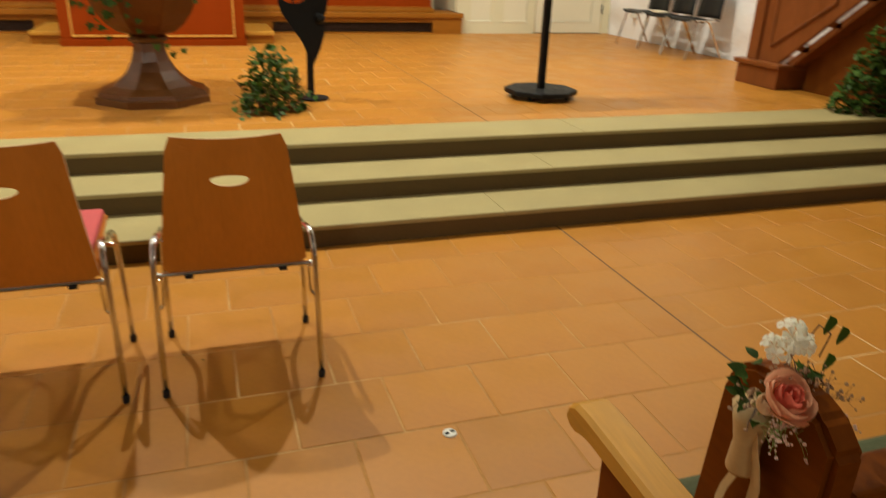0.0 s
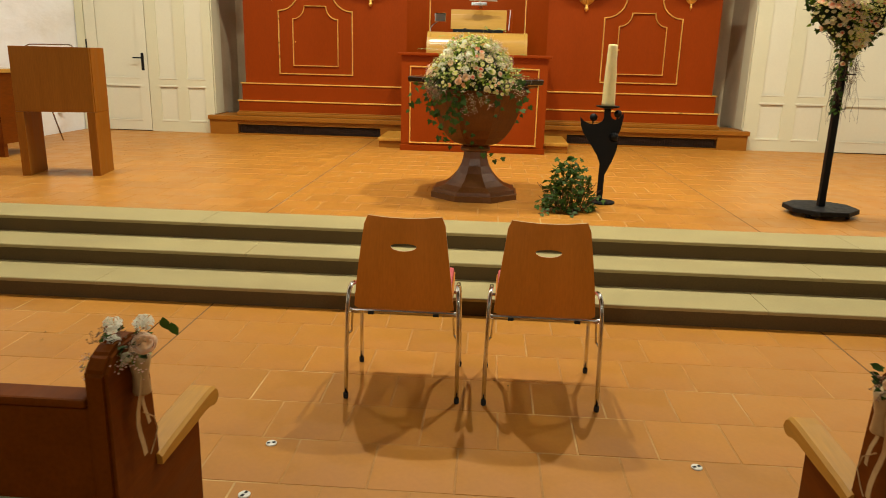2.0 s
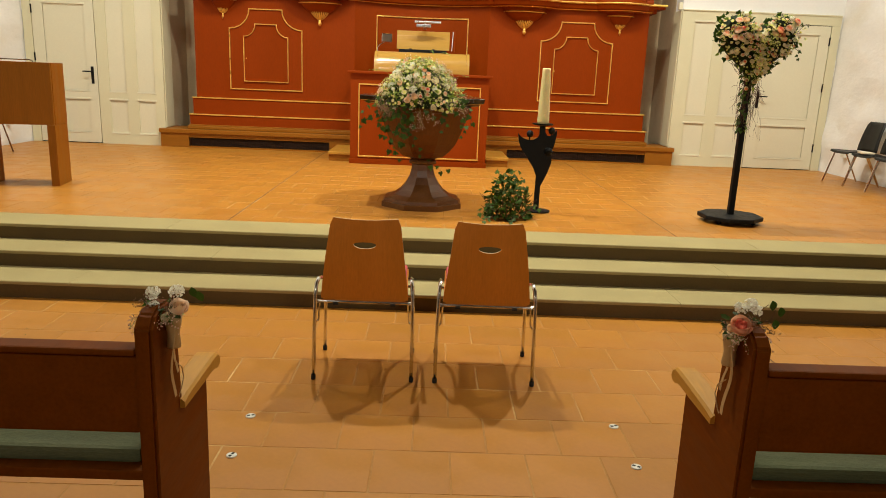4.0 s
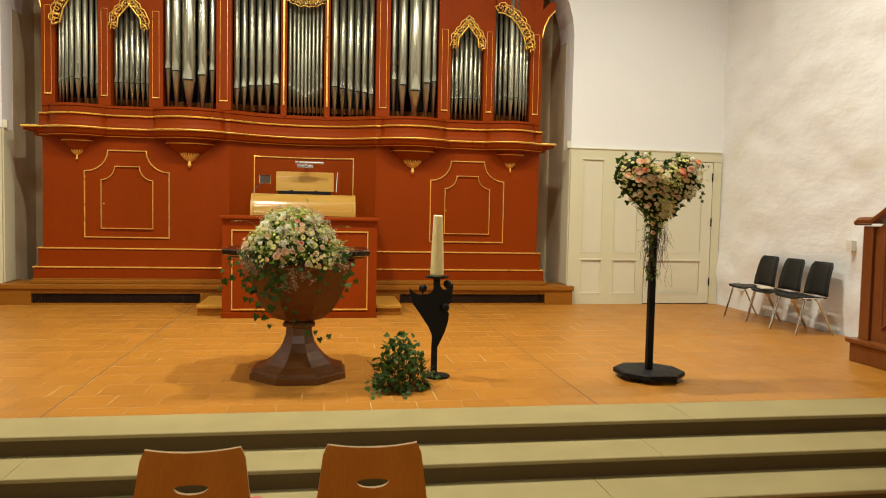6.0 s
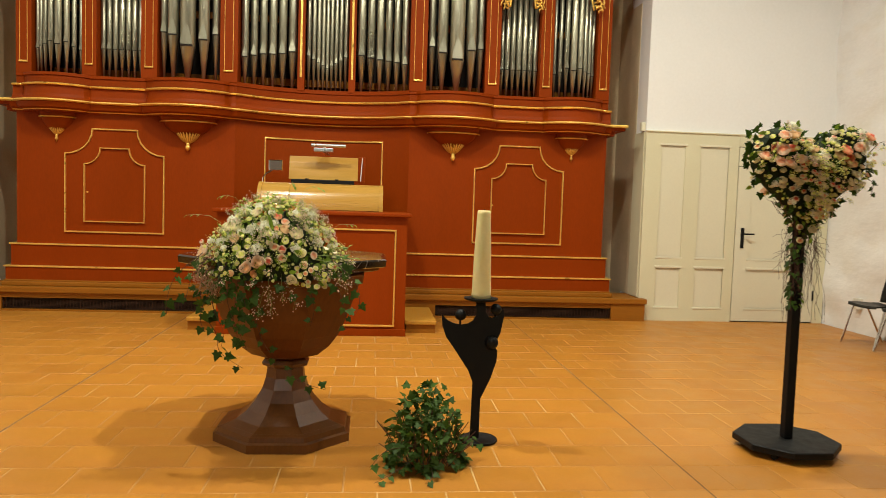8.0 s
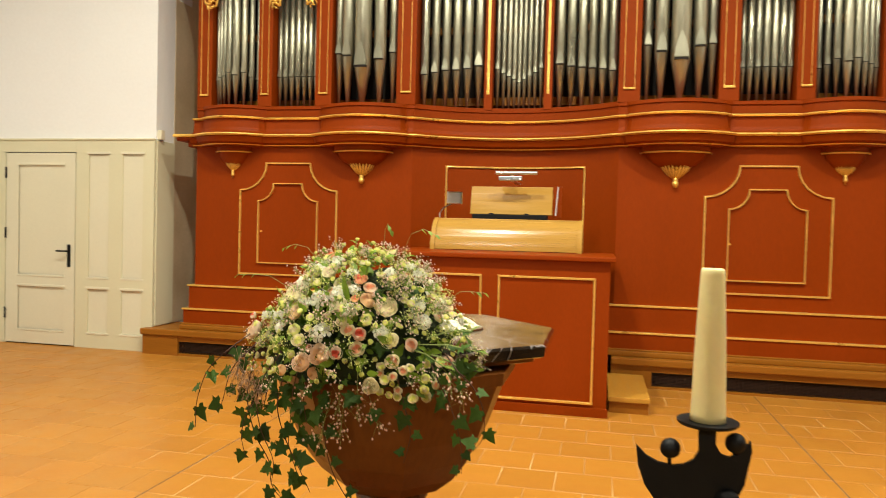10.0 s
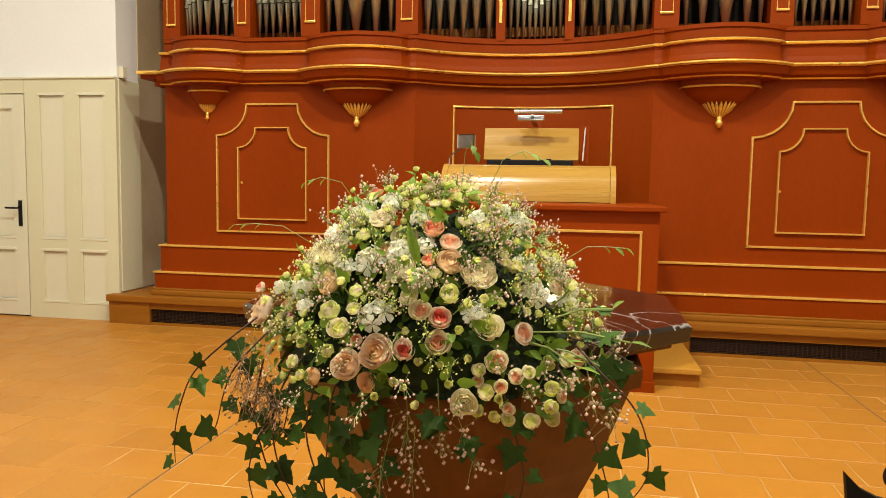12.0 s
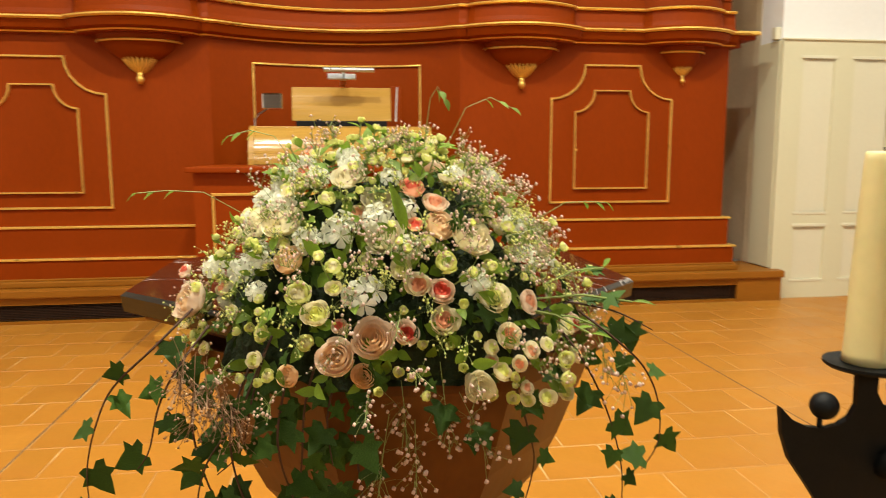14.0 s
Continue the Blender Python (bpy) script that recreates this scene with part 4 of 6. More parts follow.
chair = shell_chair(-0.012, -6.90, 0.3)
copy_thing(chair, pose(0.591, -6.903, LOW, 0, 0, -0.5))

# ---- black chairs along the side wall ----
M_SHELL = material("black_shell", (0.010, 0.010, 0.010), 0.45, vary=0.15, fine=90, bump=0.06, distance=0.003)


def black_chair(x, y, rz):
    """Faces +y of its own; the back stands at -y."""
    e = thing("stacking_chair", x, y, 0, "black moulded chair with splayed chrome legs", "chair", "black chairs along the wall", rz=rz)
    bm = bmesh.new()
    rows = [(0.20, 0.415, 0.20), (0.19, 0.428, 0.21), (0.10, 0.430, 0.215), (-0.05, 0.418, 0.215), (-0.15, 0.420, 0.21)]
    rings = []
    for yy, z, h in rows:
        rings.append([(u * h, yy, z - 0.012 * (1 - u * u)) for u in (-1, -0.6, 0, 0.6, 1)] + [(u * h, yy, z - 0.014 - 0.012 * (1 - u * u)) for u in (1, 0.6, 0, -0.6, -1)])
    skin(bm, rings)
    part("seat", bm, M_SHELL, e)
    bm = bmesh.new()
    rings = []
    for k in range(11):
        v = k / 10
        z = 0.425 + 0.375 * v
        yy = -0.155 - 0.03 * v - 0.055 * v * v
        h = (0.205 - 0.03 * v) * (1 - max(0, v - 0.86) ** 2 * 9)
        rings.append([(u * h, yy - 0.022 * (1 - u * u), z) for u in (-1, -0.6, 0, 0.6, 1)] + [(u * h, yy - 0.014 - 0.022 * (1 - u * u), z) for u in (1, 0.6, 0, -0.6, -1)])
    skin(bm, rings)
    part("backrest", bm, M_SHELL, e, smooth=True)
    for s in (-1, 1):
        part("leg", tube(bmesh.new(), [(s * 0.235, 0.225, 0.0), (s * 0.222, 0.12, 0.39), (s * 0.215, 0.10, 0.405)], 0.010, 8), M_CHROME, e, "chrome front leg")
        part("leg", tube(bmesh.new(), [(s * 0.235, -0.24, 0.0), (s * 0.222, -0.03, 0.38), (s * 0.215, 0.0, 0.405)], 0.010, 8), M_CHROME, e, "chrome rear leg")
        part("rail", tube(bmesh.new(), [(s * 0.222, -0.10, 0.408), (s * 0.222, 0.15, 0.408)], 0.010, 8), M_CHROME, e)
        part("bracket", boxes((s * 0.20 - 0.02, 0.04, 0.385, s * 0.20 + 0.02, 0.12, 0.412), bevel=0.006), M_SHELL, e)
    return e


bc = black_chair(5.745, -1.32, 91)
copy_thing(bc, pose(5.735, -1.825, 0, 0, 0, 90))
copy_thing(bc, pose(5.72, -2.325, 0, 0, 0, 89))
tagged(copy_thing(bc, pose(-5.25, -1.55, 0, 0, 0, -90)), "black moulded chair with chrome legs behind the lectern", group="black chairs along the wall")
hymn = thing("hymn_book", 5.62, -1.78, 0.436, "thin yellowish booklet lying on a black chair", "book", rz=75)
part("page_block", boxes((-0.10, -0.07, 0.0, 0.10, 0.07, 0.018), bevel=0.003), M_PAPER, hymn)

# ---- lectern and low table at the side ----
lec = thing("lectern", -3.56, -3.66, 0, "plain oak lectern with a deep front panel on slab legs", "lectern", rz=11)
part("front_panel", boxes((-0.33, -0.19, 0.57, 0.33, -0.165, 1.13), bevel=0.003), M_OAK_UP, lec)
for s in (-1, 1):
    part("leg", boxes((s * 0.265, -0.19 if s < 0 else -0.192, 0, s * 0.335, 0.19, 0.569 if s < 0 else 0.569), bevel=0.003), M_OAK_UP, lec, "broad oak slab leg")
    part("side_panel", boxes((s * 0.312, -0.164, 0.5705, s * 0.337, 0.19, 1.13), bevel=0.003), M_OAK_UP, lec)
part("shelf", boxes((-0.31, -0.164, 0.90, 0.31, 0.19, 0.93)), M_OAK, lec)
part("handrail", tube(bmesh.new(), [(-0.22, -0.10, 1.13), (-0.19, -0.09, 1.146), (-0.05, -0.08, 1.15), (0.13, -0.08, 1.15), (0.155, -0.08, 1.145), (0.165, -0.08, 1.12)], 0.005, 8), M_CHROME, lec, "thin bent wire rail")
tab = thing("side_table", -4.98, -2.62, 0, "dark wooden table with a yellow oak top", "table")
part("top", boxes((-0.5, -0.3, 0.86, 0.30, 0.3, 0.90), bevel=0.006), M_PALE, tab)
part("body", boxes((-0.48, -0.28, 0.14, 0.28, 0.28, 0.859)), M_PEW, tab)
for sx, sy in ((-0.46, -0.26), (0.20, -0.26), (-0.46, 0.20), (0.20, 0.20)):
    part("leg", boxes((sx, sy, 0, sx + 0.06, sy + 0.06, 0.139)), M_PEW, tab)

# ---- pulpit stair ----
M_PULPIT = material("pulpit_walnut", (0.20, 0.062, 0.016), 0.36, vary=0.25, scale=3, fine=26, bump=0.06, distance=0.004, stretch=(2.5, 2.5, 0.4))
pul = thing("pulpit_stair", 5.19, -3.85, 0, "walnut panelled pulpit stair rising along the wall", "staircase")


def side_shape(bm, pts, x0, x1):
    skin(bm, [[(x, y, z) for y, z in pts] for x in (x0, x1)])
    return bm


part("newel", boxes((0.0, -0.12, 0.21, 0.12, 0.0, 1.23), bevel=0.006), M_PULPIT, pul)
part("plinth", boxes((-0.04, -0.46, 0, 0.70, 0.05, 0.17), bevel=0.006), M_PULPIT, pul)
part("plinth_cap", boxes((-0.07, -0.48, 0.17, 0.70, 0.08, 0.21), bevel=0.012), M_PULPIT, pul)
SL = 0.66
part("side_panel", side_shape(bmesh.new(), [(-0.12, 0.21), (-0.36, 0.21), (-3.0, 0.21 + 2.64 * 0.80), (-3.0, 1.20 + 2.9 * SL), (-0.12, 1.20)], 0.03, 0.07), M_PULPIT, pul)
for y0, y1 in ((-0.25, -0.85), (-1.05, -1.65), (-1.85, -2.45)):
    lo = lambda y: max(0.34, 0.34 + (-0.36 - y) * 0.80)
    up = lambda y: 1.08 + (-0.12 - y) * SL
    part("sunk_panel", side_shape(bmesh.new(), [(y0, lo(y0)), (y1, lo(y1)), (y1, up(y1)), (y0, up(y0))], 0.018, 0.03), M_PULPIT, pul)
    run = [(y0, lo(y0)), (y1, lo(y1)), (y1, up(y1)), (y0, up(y0)), (y0, lo(y0))]
    part("panel_moulding", tube(bmesh.new(), [(0.018, y, z) for y, z in run], 0.012, 6), M_PULPIT, pul)
bm = bmesh.new()
rail = [(0.07, 1.235), (0.05, 1.25), (0.0, 1.255), (-0.12, 1.255), (-0.2, 1.30), (-3.0, 1.30 + 2.8 * SL)]
skin(bm, [[(x, y, z + o) for x, o in ((-0.035, 0.0), (-0.045, 0.03), (-0.02, 0.055), (0.06, 0.06), (0.13, 0.05), (0.145, 0.02), (0.13, 0.0))] for y, z in rail])
part("handrail", bm, M_PULPIT, pul, "rounded walnut handrail")
for k in range(7):
    part("stair_tread", boxes((0.072, -0.36 - 0.27 * (k + 1), 0.33 + 0.216 * k, 0.78, -0.36 - 0.27 * k, 0.37 + 0.216 * k)), M_PULPIT, pul)
part("soffit", side_shape(bmesh.new(), [(-0.40, 0.212), (-3.0, 0.212 + 2.6 * 0.80), (-3.0, 0.172 + 2.6 * 0.80), (-0.44, 0.174)], 0.072, 0.84), M_PULPIT, pul)
# Added walnut sheet that stands in for the shade below the stair.
part("under_stair_shade", side_shape(bmesh.new(), [(-0.5, 0.0), (-3.0, 0.0), (-3.0, 2.3), (-0.5, 0.33)], 0.22, 0.27), M_WALNUT, pul)

# ---- front pews ----
M_CUSHION = material("moss_green_cushion", (0.085, 0.095, 0.045), 0.95, vary=0.3, scale=9, fine=160, bump=0.3, distance=0.006, second=(0.15, 0.15, 0.08), second_scale=8, second_mix=0.5, stretch=(0.4, 2, 2))


def pew(x, side):
    """x: the aisle face of the end; side: which way the seats run."""
    e = thing("pew", x, -8.78, LOW, "brown varnished church pew with a curved arm rest and green cushion", "pew", "front pews at the aisle")
    w = 0.046 * side
    end = bmesh.new()
    pts = [(-0.075, 0.0), (0.335, 0.0), (0.345, 0.545), (0.13, 0.545), (0.112, 0.56), (0.110, 0.83), (0.095, 0.862), (0.065, 0.878), (0.0, 0.88), (-0.035, 0.868), (-0.065, 0.84)]
    skin(end, [[(xx, y, z) for y, z in pts] for xx in (0.0, w)])
    bmesh.ops.bevel(end, geom=[ed for ed in end.edges], offset=0.008, segments=2, affect="EDGES")
    part("end_panel", end, M_PEW, e)
    arm = bmesh.new()
    line = [(0.105, 0.572), (0.15, 0.578), (0.28, 0.584), (0.38, 0.588), (0.42, 0.586), (0.438, 0.576), (0.445, 0.556)]
    low = [(0.105, 0.546), (0.15, 0.546), (0.28, 0.546), (0.36, 0.548), (0.39, 0.544), (0.41, 0.536), (0.43, 0.537)]
    skin(arm, [[(w / 2 - 0.036, a[0], a[1] - 0.008), (w / 2 - 0.028, a[0], a[1]), (w / 2 + 0.028, a[0], a[1]), (w / 2 + 0.036, a[0], a[1] - 0.008), (w / 2 + 0.036, b[0], b[1]), (w / 2 - 0.036, b[0], b[1])] for a, b in zip(line, low)])
    # Yellow oak instead of oak: the light from above is in the colour.
    part("arm_rest", arm, M_YELLOW, e, "yellowish arm rest with top light in its colour")
    L = side * 4.4
    part("back_board", boxes((w, -0.055, 0.55, L, -0.02, 0.766), bevel=0.008), M_PEW, e)
    part("top_rail", boxes((w, -0.068, 0.767, L, -0.008, 0.785), bevel=0.006), M_PEW, e)
    part("seat", boxes((w, -0.05, 0.41, L, 0.32, 0.44), bevel=0.006), M_PEW, e)
    part("cushion", boxes((w + side * 0.02, -0.018, 0.441, L, 0.31, 0.485), bevel=0.014), M_CUSHION, e, "moss green woven cushion")
    part("seat_support", boxes((side * 2.0, -0.04, 0, side * 2.05, 0.28, 0.409)), M_PEW, e)
    part("far_end", boxes((L, -0.075, 0, L + w, 0.335, 0.86)), M_PEW, e)
    return e


pew(-0.386, -1)
pew(1.124, 1)

# ---- floor sockets ----
M_LID = material("white_plastic", (0.72, 0.70, 0.62), 0.4, vary=0.05)
for n, (x, y, a) in enumerate(((-0.457, -7.648, 20), (-0.449, -7.982, 70), (1.141, -7.644, 20), (1.149, -7.980, -30))):
    s = thing("floor_socket", x, y, LOW, "round white floor socket lid with a dark slot", "floor socket", "sockets in the nave floor", rz=a)
    bm = bmesh.new()
    lathe(bm, [(0.021, 0), (0.021, 0.003), (0.019, 0.005), (0.002, 0.005)], 24)
    part("lid", bm, M_LID, s)
    part("slot", boxes((-0.016, -0.005, 0.0051, -0.004, 0.005, 0.0062), (0.004, -0.005, 0.0051, 0.016, 0.005, 0.0062)), M_RUBBER, s)
for nm, x, y, z in (("wall_socket", EAST - 0.02, -0.55, 0.33), ("wall_switch", EAST - 0.02, -2.62, 1.0), ("wall_socket", WEST + 0.02, -0.5, 0.33)):
    s = thing(nm, x, y, z, "small white plastic plate on the roughcast wall", "socket")
    part("plate", boxes((-0.03, -0.04, -0.06, 0.03, 0.04, 0.06), bevel=0.006), M_LID, s)
    part("button", boxes((-0.034, -0.02, -0.03, 0.034, 0.02, 0.03), bevel=0.004), M_LID, s)

# ---- flowers ----
def petal_mat(name, colour, vary=0.1):
    """Thin petals: part of the light passes through them."""
    m = material(name, colour, 0.6, vary=vary, scale=30, fine=160, bump=0.08, distance=0.002, per_object=0.07, spec=0.25)
    return thin(m, 0.42)


def thin(m, share):
    nd, ln = m.node_tree.nodes, m.node_tree.links
    b, out = nd["Principled BSDF"], nd["Material Output"]
    tr = nd.new("ShaderNodeBsdfTranslucent")
    ln.new(b.inputs["Base Color"].links[0].from_socket, tr.inputs["Color"])
    mx = nd.new("ShaderNodeMixShader")
    mx.inputs[0].default_value = share
    ln.new(b.outputs[0], mx.inputs[1])
    ln.new(tr.outputs[0], mx.inputs[2])
    ln.new(mx.outputs[0], out.inputs[0])
    return m


M_CREAMY = petal_mat("cream_petal", (0.95, 0.87, 0.62))
M_PEACH = petal_mat("peach_petal", (0.96, 0.72, 0.44))
M_BLUSH = petal_mat("blush_petal", (0.96, 0.78, 0.60))
M_PINK = petal_mat("pink_petal", (0.96, 0.54, 0.33))
M_ROSE = petal_mat("deep_pink_petal", (0.88, 0.23, 0.15))
M_LIME = petal_mat("lime_petal", (0.90, 0.90, 0.36))
M_WHITE = petal_mat("white_petal", (0.97, 0.955, 0.83), 0.05)
M_MAUVE = petal_mat("mauve_bud", (0.92, 0.70, 0.60))
M_GREEN = material("fresh_leaf", (0.22, 0.34, 0.03), 0.5, spec=0.3, vary=0.25, scale=20, fine=90, bump=0.15, distance=0.003, per_object=0.2, per_island=0.2)
M_IVY = material("ivy_leaf", (0.034, 0.075, 0.007), 0.55, spec=0.18, vary=0.3, scale=24, fine=90, bump=0.15, distance=0.003, second=(0.08, 0.14, 0.025), second_scale=30, second_mix=0.6, per_object=0.3, per_island=0.3)
thin(M_GREEN, 0.35)
thin(M_IVY, 0.12)
M_STEM = material("stem", (0.26, 0.32, 0.09), 0.5, vary=0.25)
# Near-black green: the shade between blooms, painted on the cores.
M_GAP_SHADE = material("gap_shade_green", (0.012, 0.020, 0.004), 0.9, vary=0.4, scale=30, fine=120, bump=0.4)
M_SEED = material("brown_bead", (0.34, 0.20, 0.11), 0.6, vary=0.3)
M_TWIG = material("twig", (0.075, 0.032, 0.018), 0.6, vary=0.3)


def mesh_of(name, bm, mats, smooth=True):
    me = bpy.data.meshes.new(name)
    bm.to_mesh(me)
    bm.free()
    for m in mats:
        me.materials.append(m)
    for p in me.polygons:
        p.use_smooth = smooth
    return me


def rose_mesh(name, inner, outer, seed, petals=17, openness=1.0, sepals=True):
    """A full garden rose of radius about 1: cupped petals in a spiral, the inner ones upright and folded in."""
    rnd = random.Random(seed)
    bm = bmesh.new()
    heart_point = bm.verts.new((0, 0, -0.14))
    petals = int(petals * 1.5)
    for i in range(petals):
        t = i / (petals - 1)
        a0 = i * 2.39996 + rnd.uniform(-0.25, 0.25)
        wide = (0.12 + 0.90 * t ** 0.9 * (0.55 + 0.45 * openness)) * rnd.uniform(0.93, 1.07)
        tall = (1.02 - 0.20 * t * openness) * rnd.uniform(0.94, 1.06)
        bend = 2.25 - 0.50 * t * openness
        half = (1.30 - 0.35 * t) * rnd.uniform(0.9, 1.1)
        curl = 0.32 * openness * max(0.0, t - 0.72)
        lean = rnd.uniform(-0.06, 0.06)
        nu, nv = 5, 4
        vs = []
        for j in range(nv + 1):
            v = j / nv
            row = []
            for k in range(nu + 1):
                u = 2 * k / nu - 1
                r = wide * math.sin(min(v * bend, math.pi)) ** 0.8 if v > 0 else 0.05
                z = tall * v ** 1.25 - 0.20 * tall * u * u * v ** 2 + 0.03 * math.sin(u * 5 + i * 1.7) * v * t
                tip = max(0.0, v - 0.74) / 0.26
                r, z = r + curl * tip, z - curl * 0.75 * tip + lean * v
                a = a0 + u * half * (0.45 + 0.55 * math.sin(math.pi * min(0.15 + v * 0.62, 1.0)))
                r *= 1 - 0.06 * u * u * v + 0.02 * math.sin(u * 3 + seed + i)
                row.append(bm.verts.new((r * math.cos(a), r * math.sin(a), z - 0.12)))
            vs.append(row)
        for j in range(nv):
            for k in range(nu):
                f = bm.faces.new((vs[j][k], vs[j][k + 1], vs[j + 1][k + 1], vs[j + 1][k]))
                f.material_index = 0 if t < 0.5 else 1
        bm.faces.new((heart_point, vs[0][0], vs[0][-1])).material_index = 1
    start = len(bm.faces)
    lathe(bm, [(0.10, -0.38), (0.16, -0.3), (0.26, -0.16), (0.34, -0.06), (0.1, -0.02)], 8)
    bm.verts.ensure_lookup_table()
    hip = bm.verts[-1]
    bm.edges.new((heart_point, hip))
    for k in range(5):
        a = k * 1.2566 + 0.3
        base, mid, tip = 0.30, 0.62, 0.80
        p = [bm.verts.new((base * math.cos(a + d), base * math.sin(a + d), -0.10)) for d in (-0.35, 0.35)]
        q = bm.verts.new((mid * math.cos(a), mid * math.sin(a), -0.02))
        e = bm.verts.new((tip * math.cos(a + 0.2), tip * math.sin(a + 0.2), 0.10 if openness < 0.6 else -0.14))
        bm.faces.new((p[0], p[1], q))
        bm.faces.new((p[1], e, q))
        bm.edges.new((p[0], hip))
    bm.faces.ensure_lookup_table()
    for f in bm.faces[start:]:
        f.material_index = 2
    return mesh_of(name, bm, (inner, outer, M_STEM))


def phlox_mesh(name, seed, florets=7):
    """A rounded head of flat five-petalled white florets, radius about 1."""
    rnd = random.Random(seed)
    bm = bmesh.new()
    mids = []
    for i in range(florets):
        z = 1 - 0.72 * (i + 0.5) / florets
        a = i * 2.39996
        r = math.sqrt(max(0, 1 - z * z))
        n = Vector((r * math.cos(a), r * math.sin(a), z * 0.8)).normalized()
        q = n.to_track_quat("Z", "Y").to_matrix()
        c = Vector((0.80 * r * math.cos(a), 0.80 * r * math.sin(a), 0.1 + 0.45 * z + rnd.uniform(-0.1, 0.1)))
        size = rnd.uniform(0.50, 0.62)
        spin = rnd.uniform(0, 6.28)
        mid = bm.verts.new(c)
        mids.append(mid)
        for k in range(5):
            b0 = spin + k * 2 * math.pi / 5
            ring = []
            for da, rr, h in ((-0.25, 0.4, 0.02), (-0.52, 0.8, 0.09), (-0.3, 1.05, 0.04), (0.0, 1.0, 0.10), (0.3, 1.05, 0.04), (0.52, 0.8, 0.09), (0.25, 0.4, 0.02)):
                ring.append(bm.verts.new(c + q @ Vector((size * rr * math.cos(b0 + da), size * rr * math.sin(b0 + da), size * h))))
            for p0, p1 in zip(ring, ring[1:]):
                bm.faces.new((mid, p0, p1))
    start = len(bm.faces)
    root = bm.verts.new((0, 0, -0.5))
    for v in mids:
        c = v.co
        bm.faces.new((root, v, bm.verts.new((c.x * 0.9, c.y * 0.9 + 0.04, c.z - 0.1))))
    bm.faces.ensure_lookup_table()
    for f in bm.faces[start:]:
        f.material_index = 1
    return mesh_of(name, bm, (M_WHITE, M_GREEN), smooth=False)


IVY_OUTLINE = ((0, 0), (0.22, -0.16), (0.46, -0.10), (0.36, 0.12), (0.62, 0.30), (0.34, 0.40), (0.22, 0.62), (0, 1.0))


def ivy_leaf_mesh(name, seed, mat):
    rnd = random.Random(seed)
    bm = bmesh.new()
    def p(x, y):
        return (x * rnd.uniform(0.92, 1.08), y, 0.10 * abs(x) - 0.22 * x * x - 0.16 * (y - 0.3) ** 2 + rnd.uniform(-0.02, 0.02))
    spine = [bm.verts.new((0, y, -0.16 * (y - 0.3) ** 2)) for y in (0, 0.25, 0.5, 1.0)]
    for s in (-1, 1):
        v = [bm.verts.new(p(s * x, y)) for x, y in IVY_OUTLINE[1:-1]]
        for f in ((spine[0], v[0], v[1], spine[1]), (spine[1], v[1], v[2]), (spine[1], v[2], v[3], spine[2]), (spine[2], v[3], v[4]), (spine[2], v[4], v[5], spine[3])):
            bm.faces.new(f if s > 0 else f[::-1])
    return mesh_of(name, bm, (mat,), smooth=True)


def blade_mesh(name, mat, width=0.28):
    bm = bmesh.new()
    rows = [(0, 0.03), (0.2, 0.7), (0.45, 1.0), (0.7, 0.75), (0.9, 0.3), (1.0, 0.02)]
    vs = [[bm.verts.new((-w * width, y, 0.08 * w - 0.25 * y * y)), bm.verts.new((0, y, -0.25 * y * y)), bm.verts.new((w * width, y, 0.08 * w - 0.25 * y * y))] for y, w in rows]
    for a, b in zip(vs, vs[1:]):
        for k in (0, 1):
            bm.faces.new((a[k], a[k + 1], b[k + 1], b[k]))
    return mesh_of(name, bm, (mat,))


ROSES = {
    "cream_rose": [rose_mesh("cream_rose", M_CREAMY, M_CREAMY, s, 14, 1.0) for s in (1, 2)],
    "peach_rose": [rose_mesh("peach_rose", M_PEACH, M_BLUSH, 3, 15, 0.8), rose_mesh("peach_rose", M_PEACH, M_PEACH, 4, 15, 0.7)],
    "pink_rose": [rose_mesh("pink_rose", M_ROSE, M_PINK, 5, 14, 0.9), rose_mesh("pink_rose", M_PINK, M_BLUSH, 6, 15, 0.85)],
    "spray_rose": [rose_mesh("spray_rose", M_PINK, M_CREAMY, 7, 12, 0.85), rose_mesh("spray_rose", M_ROSE, M_BLUSH, 8, 12, 0.75)],
    "lime_rose": [rose_mesh("lime_rose", M_LIME, M_CREAMY, 9, 12, 0.8), rose_mesh("lime_rose", M_CREAMY, M_LIME, 10, 11, 0.55)],
    "rose_bud": [rose_mesh("rose_bud", M_LIME, M_LIME, 11, 9, 0.25), rose_mesh("rose_bud", M_CREAMY, M_LIME, 12, 10, 0.3)],
}
PHLOX = [phlox_mesh("white_phlox", s) for s in (1, 2)]
IVY = [ivy_leaf_mesh("ivy_leaf", s, M_IVY) for s in (1, 2, 3)]
BLADES = [blade_mesh("leaf", M_GREEN, 0.26), blade_mesh("leaf", M_IVY, 0.34), blade_mesh("leaf", M_GREEN, 0.12)]


def piece(name, me, parent, place, normal, size, spin=0.0, flat=1.0):
    ob = new(name, me)
    ob.parent = parent
    q = Vector(normal).to_track_quat("Z", "Y").to_matrix().to_4x4() @ Matrix.Rotation(spin, 4, "Z")
    ob.matrix_basis = Matrix.Translation(place) @ q @ Matrix.Diagonal((size, size, size * flat, 1))
    return ob


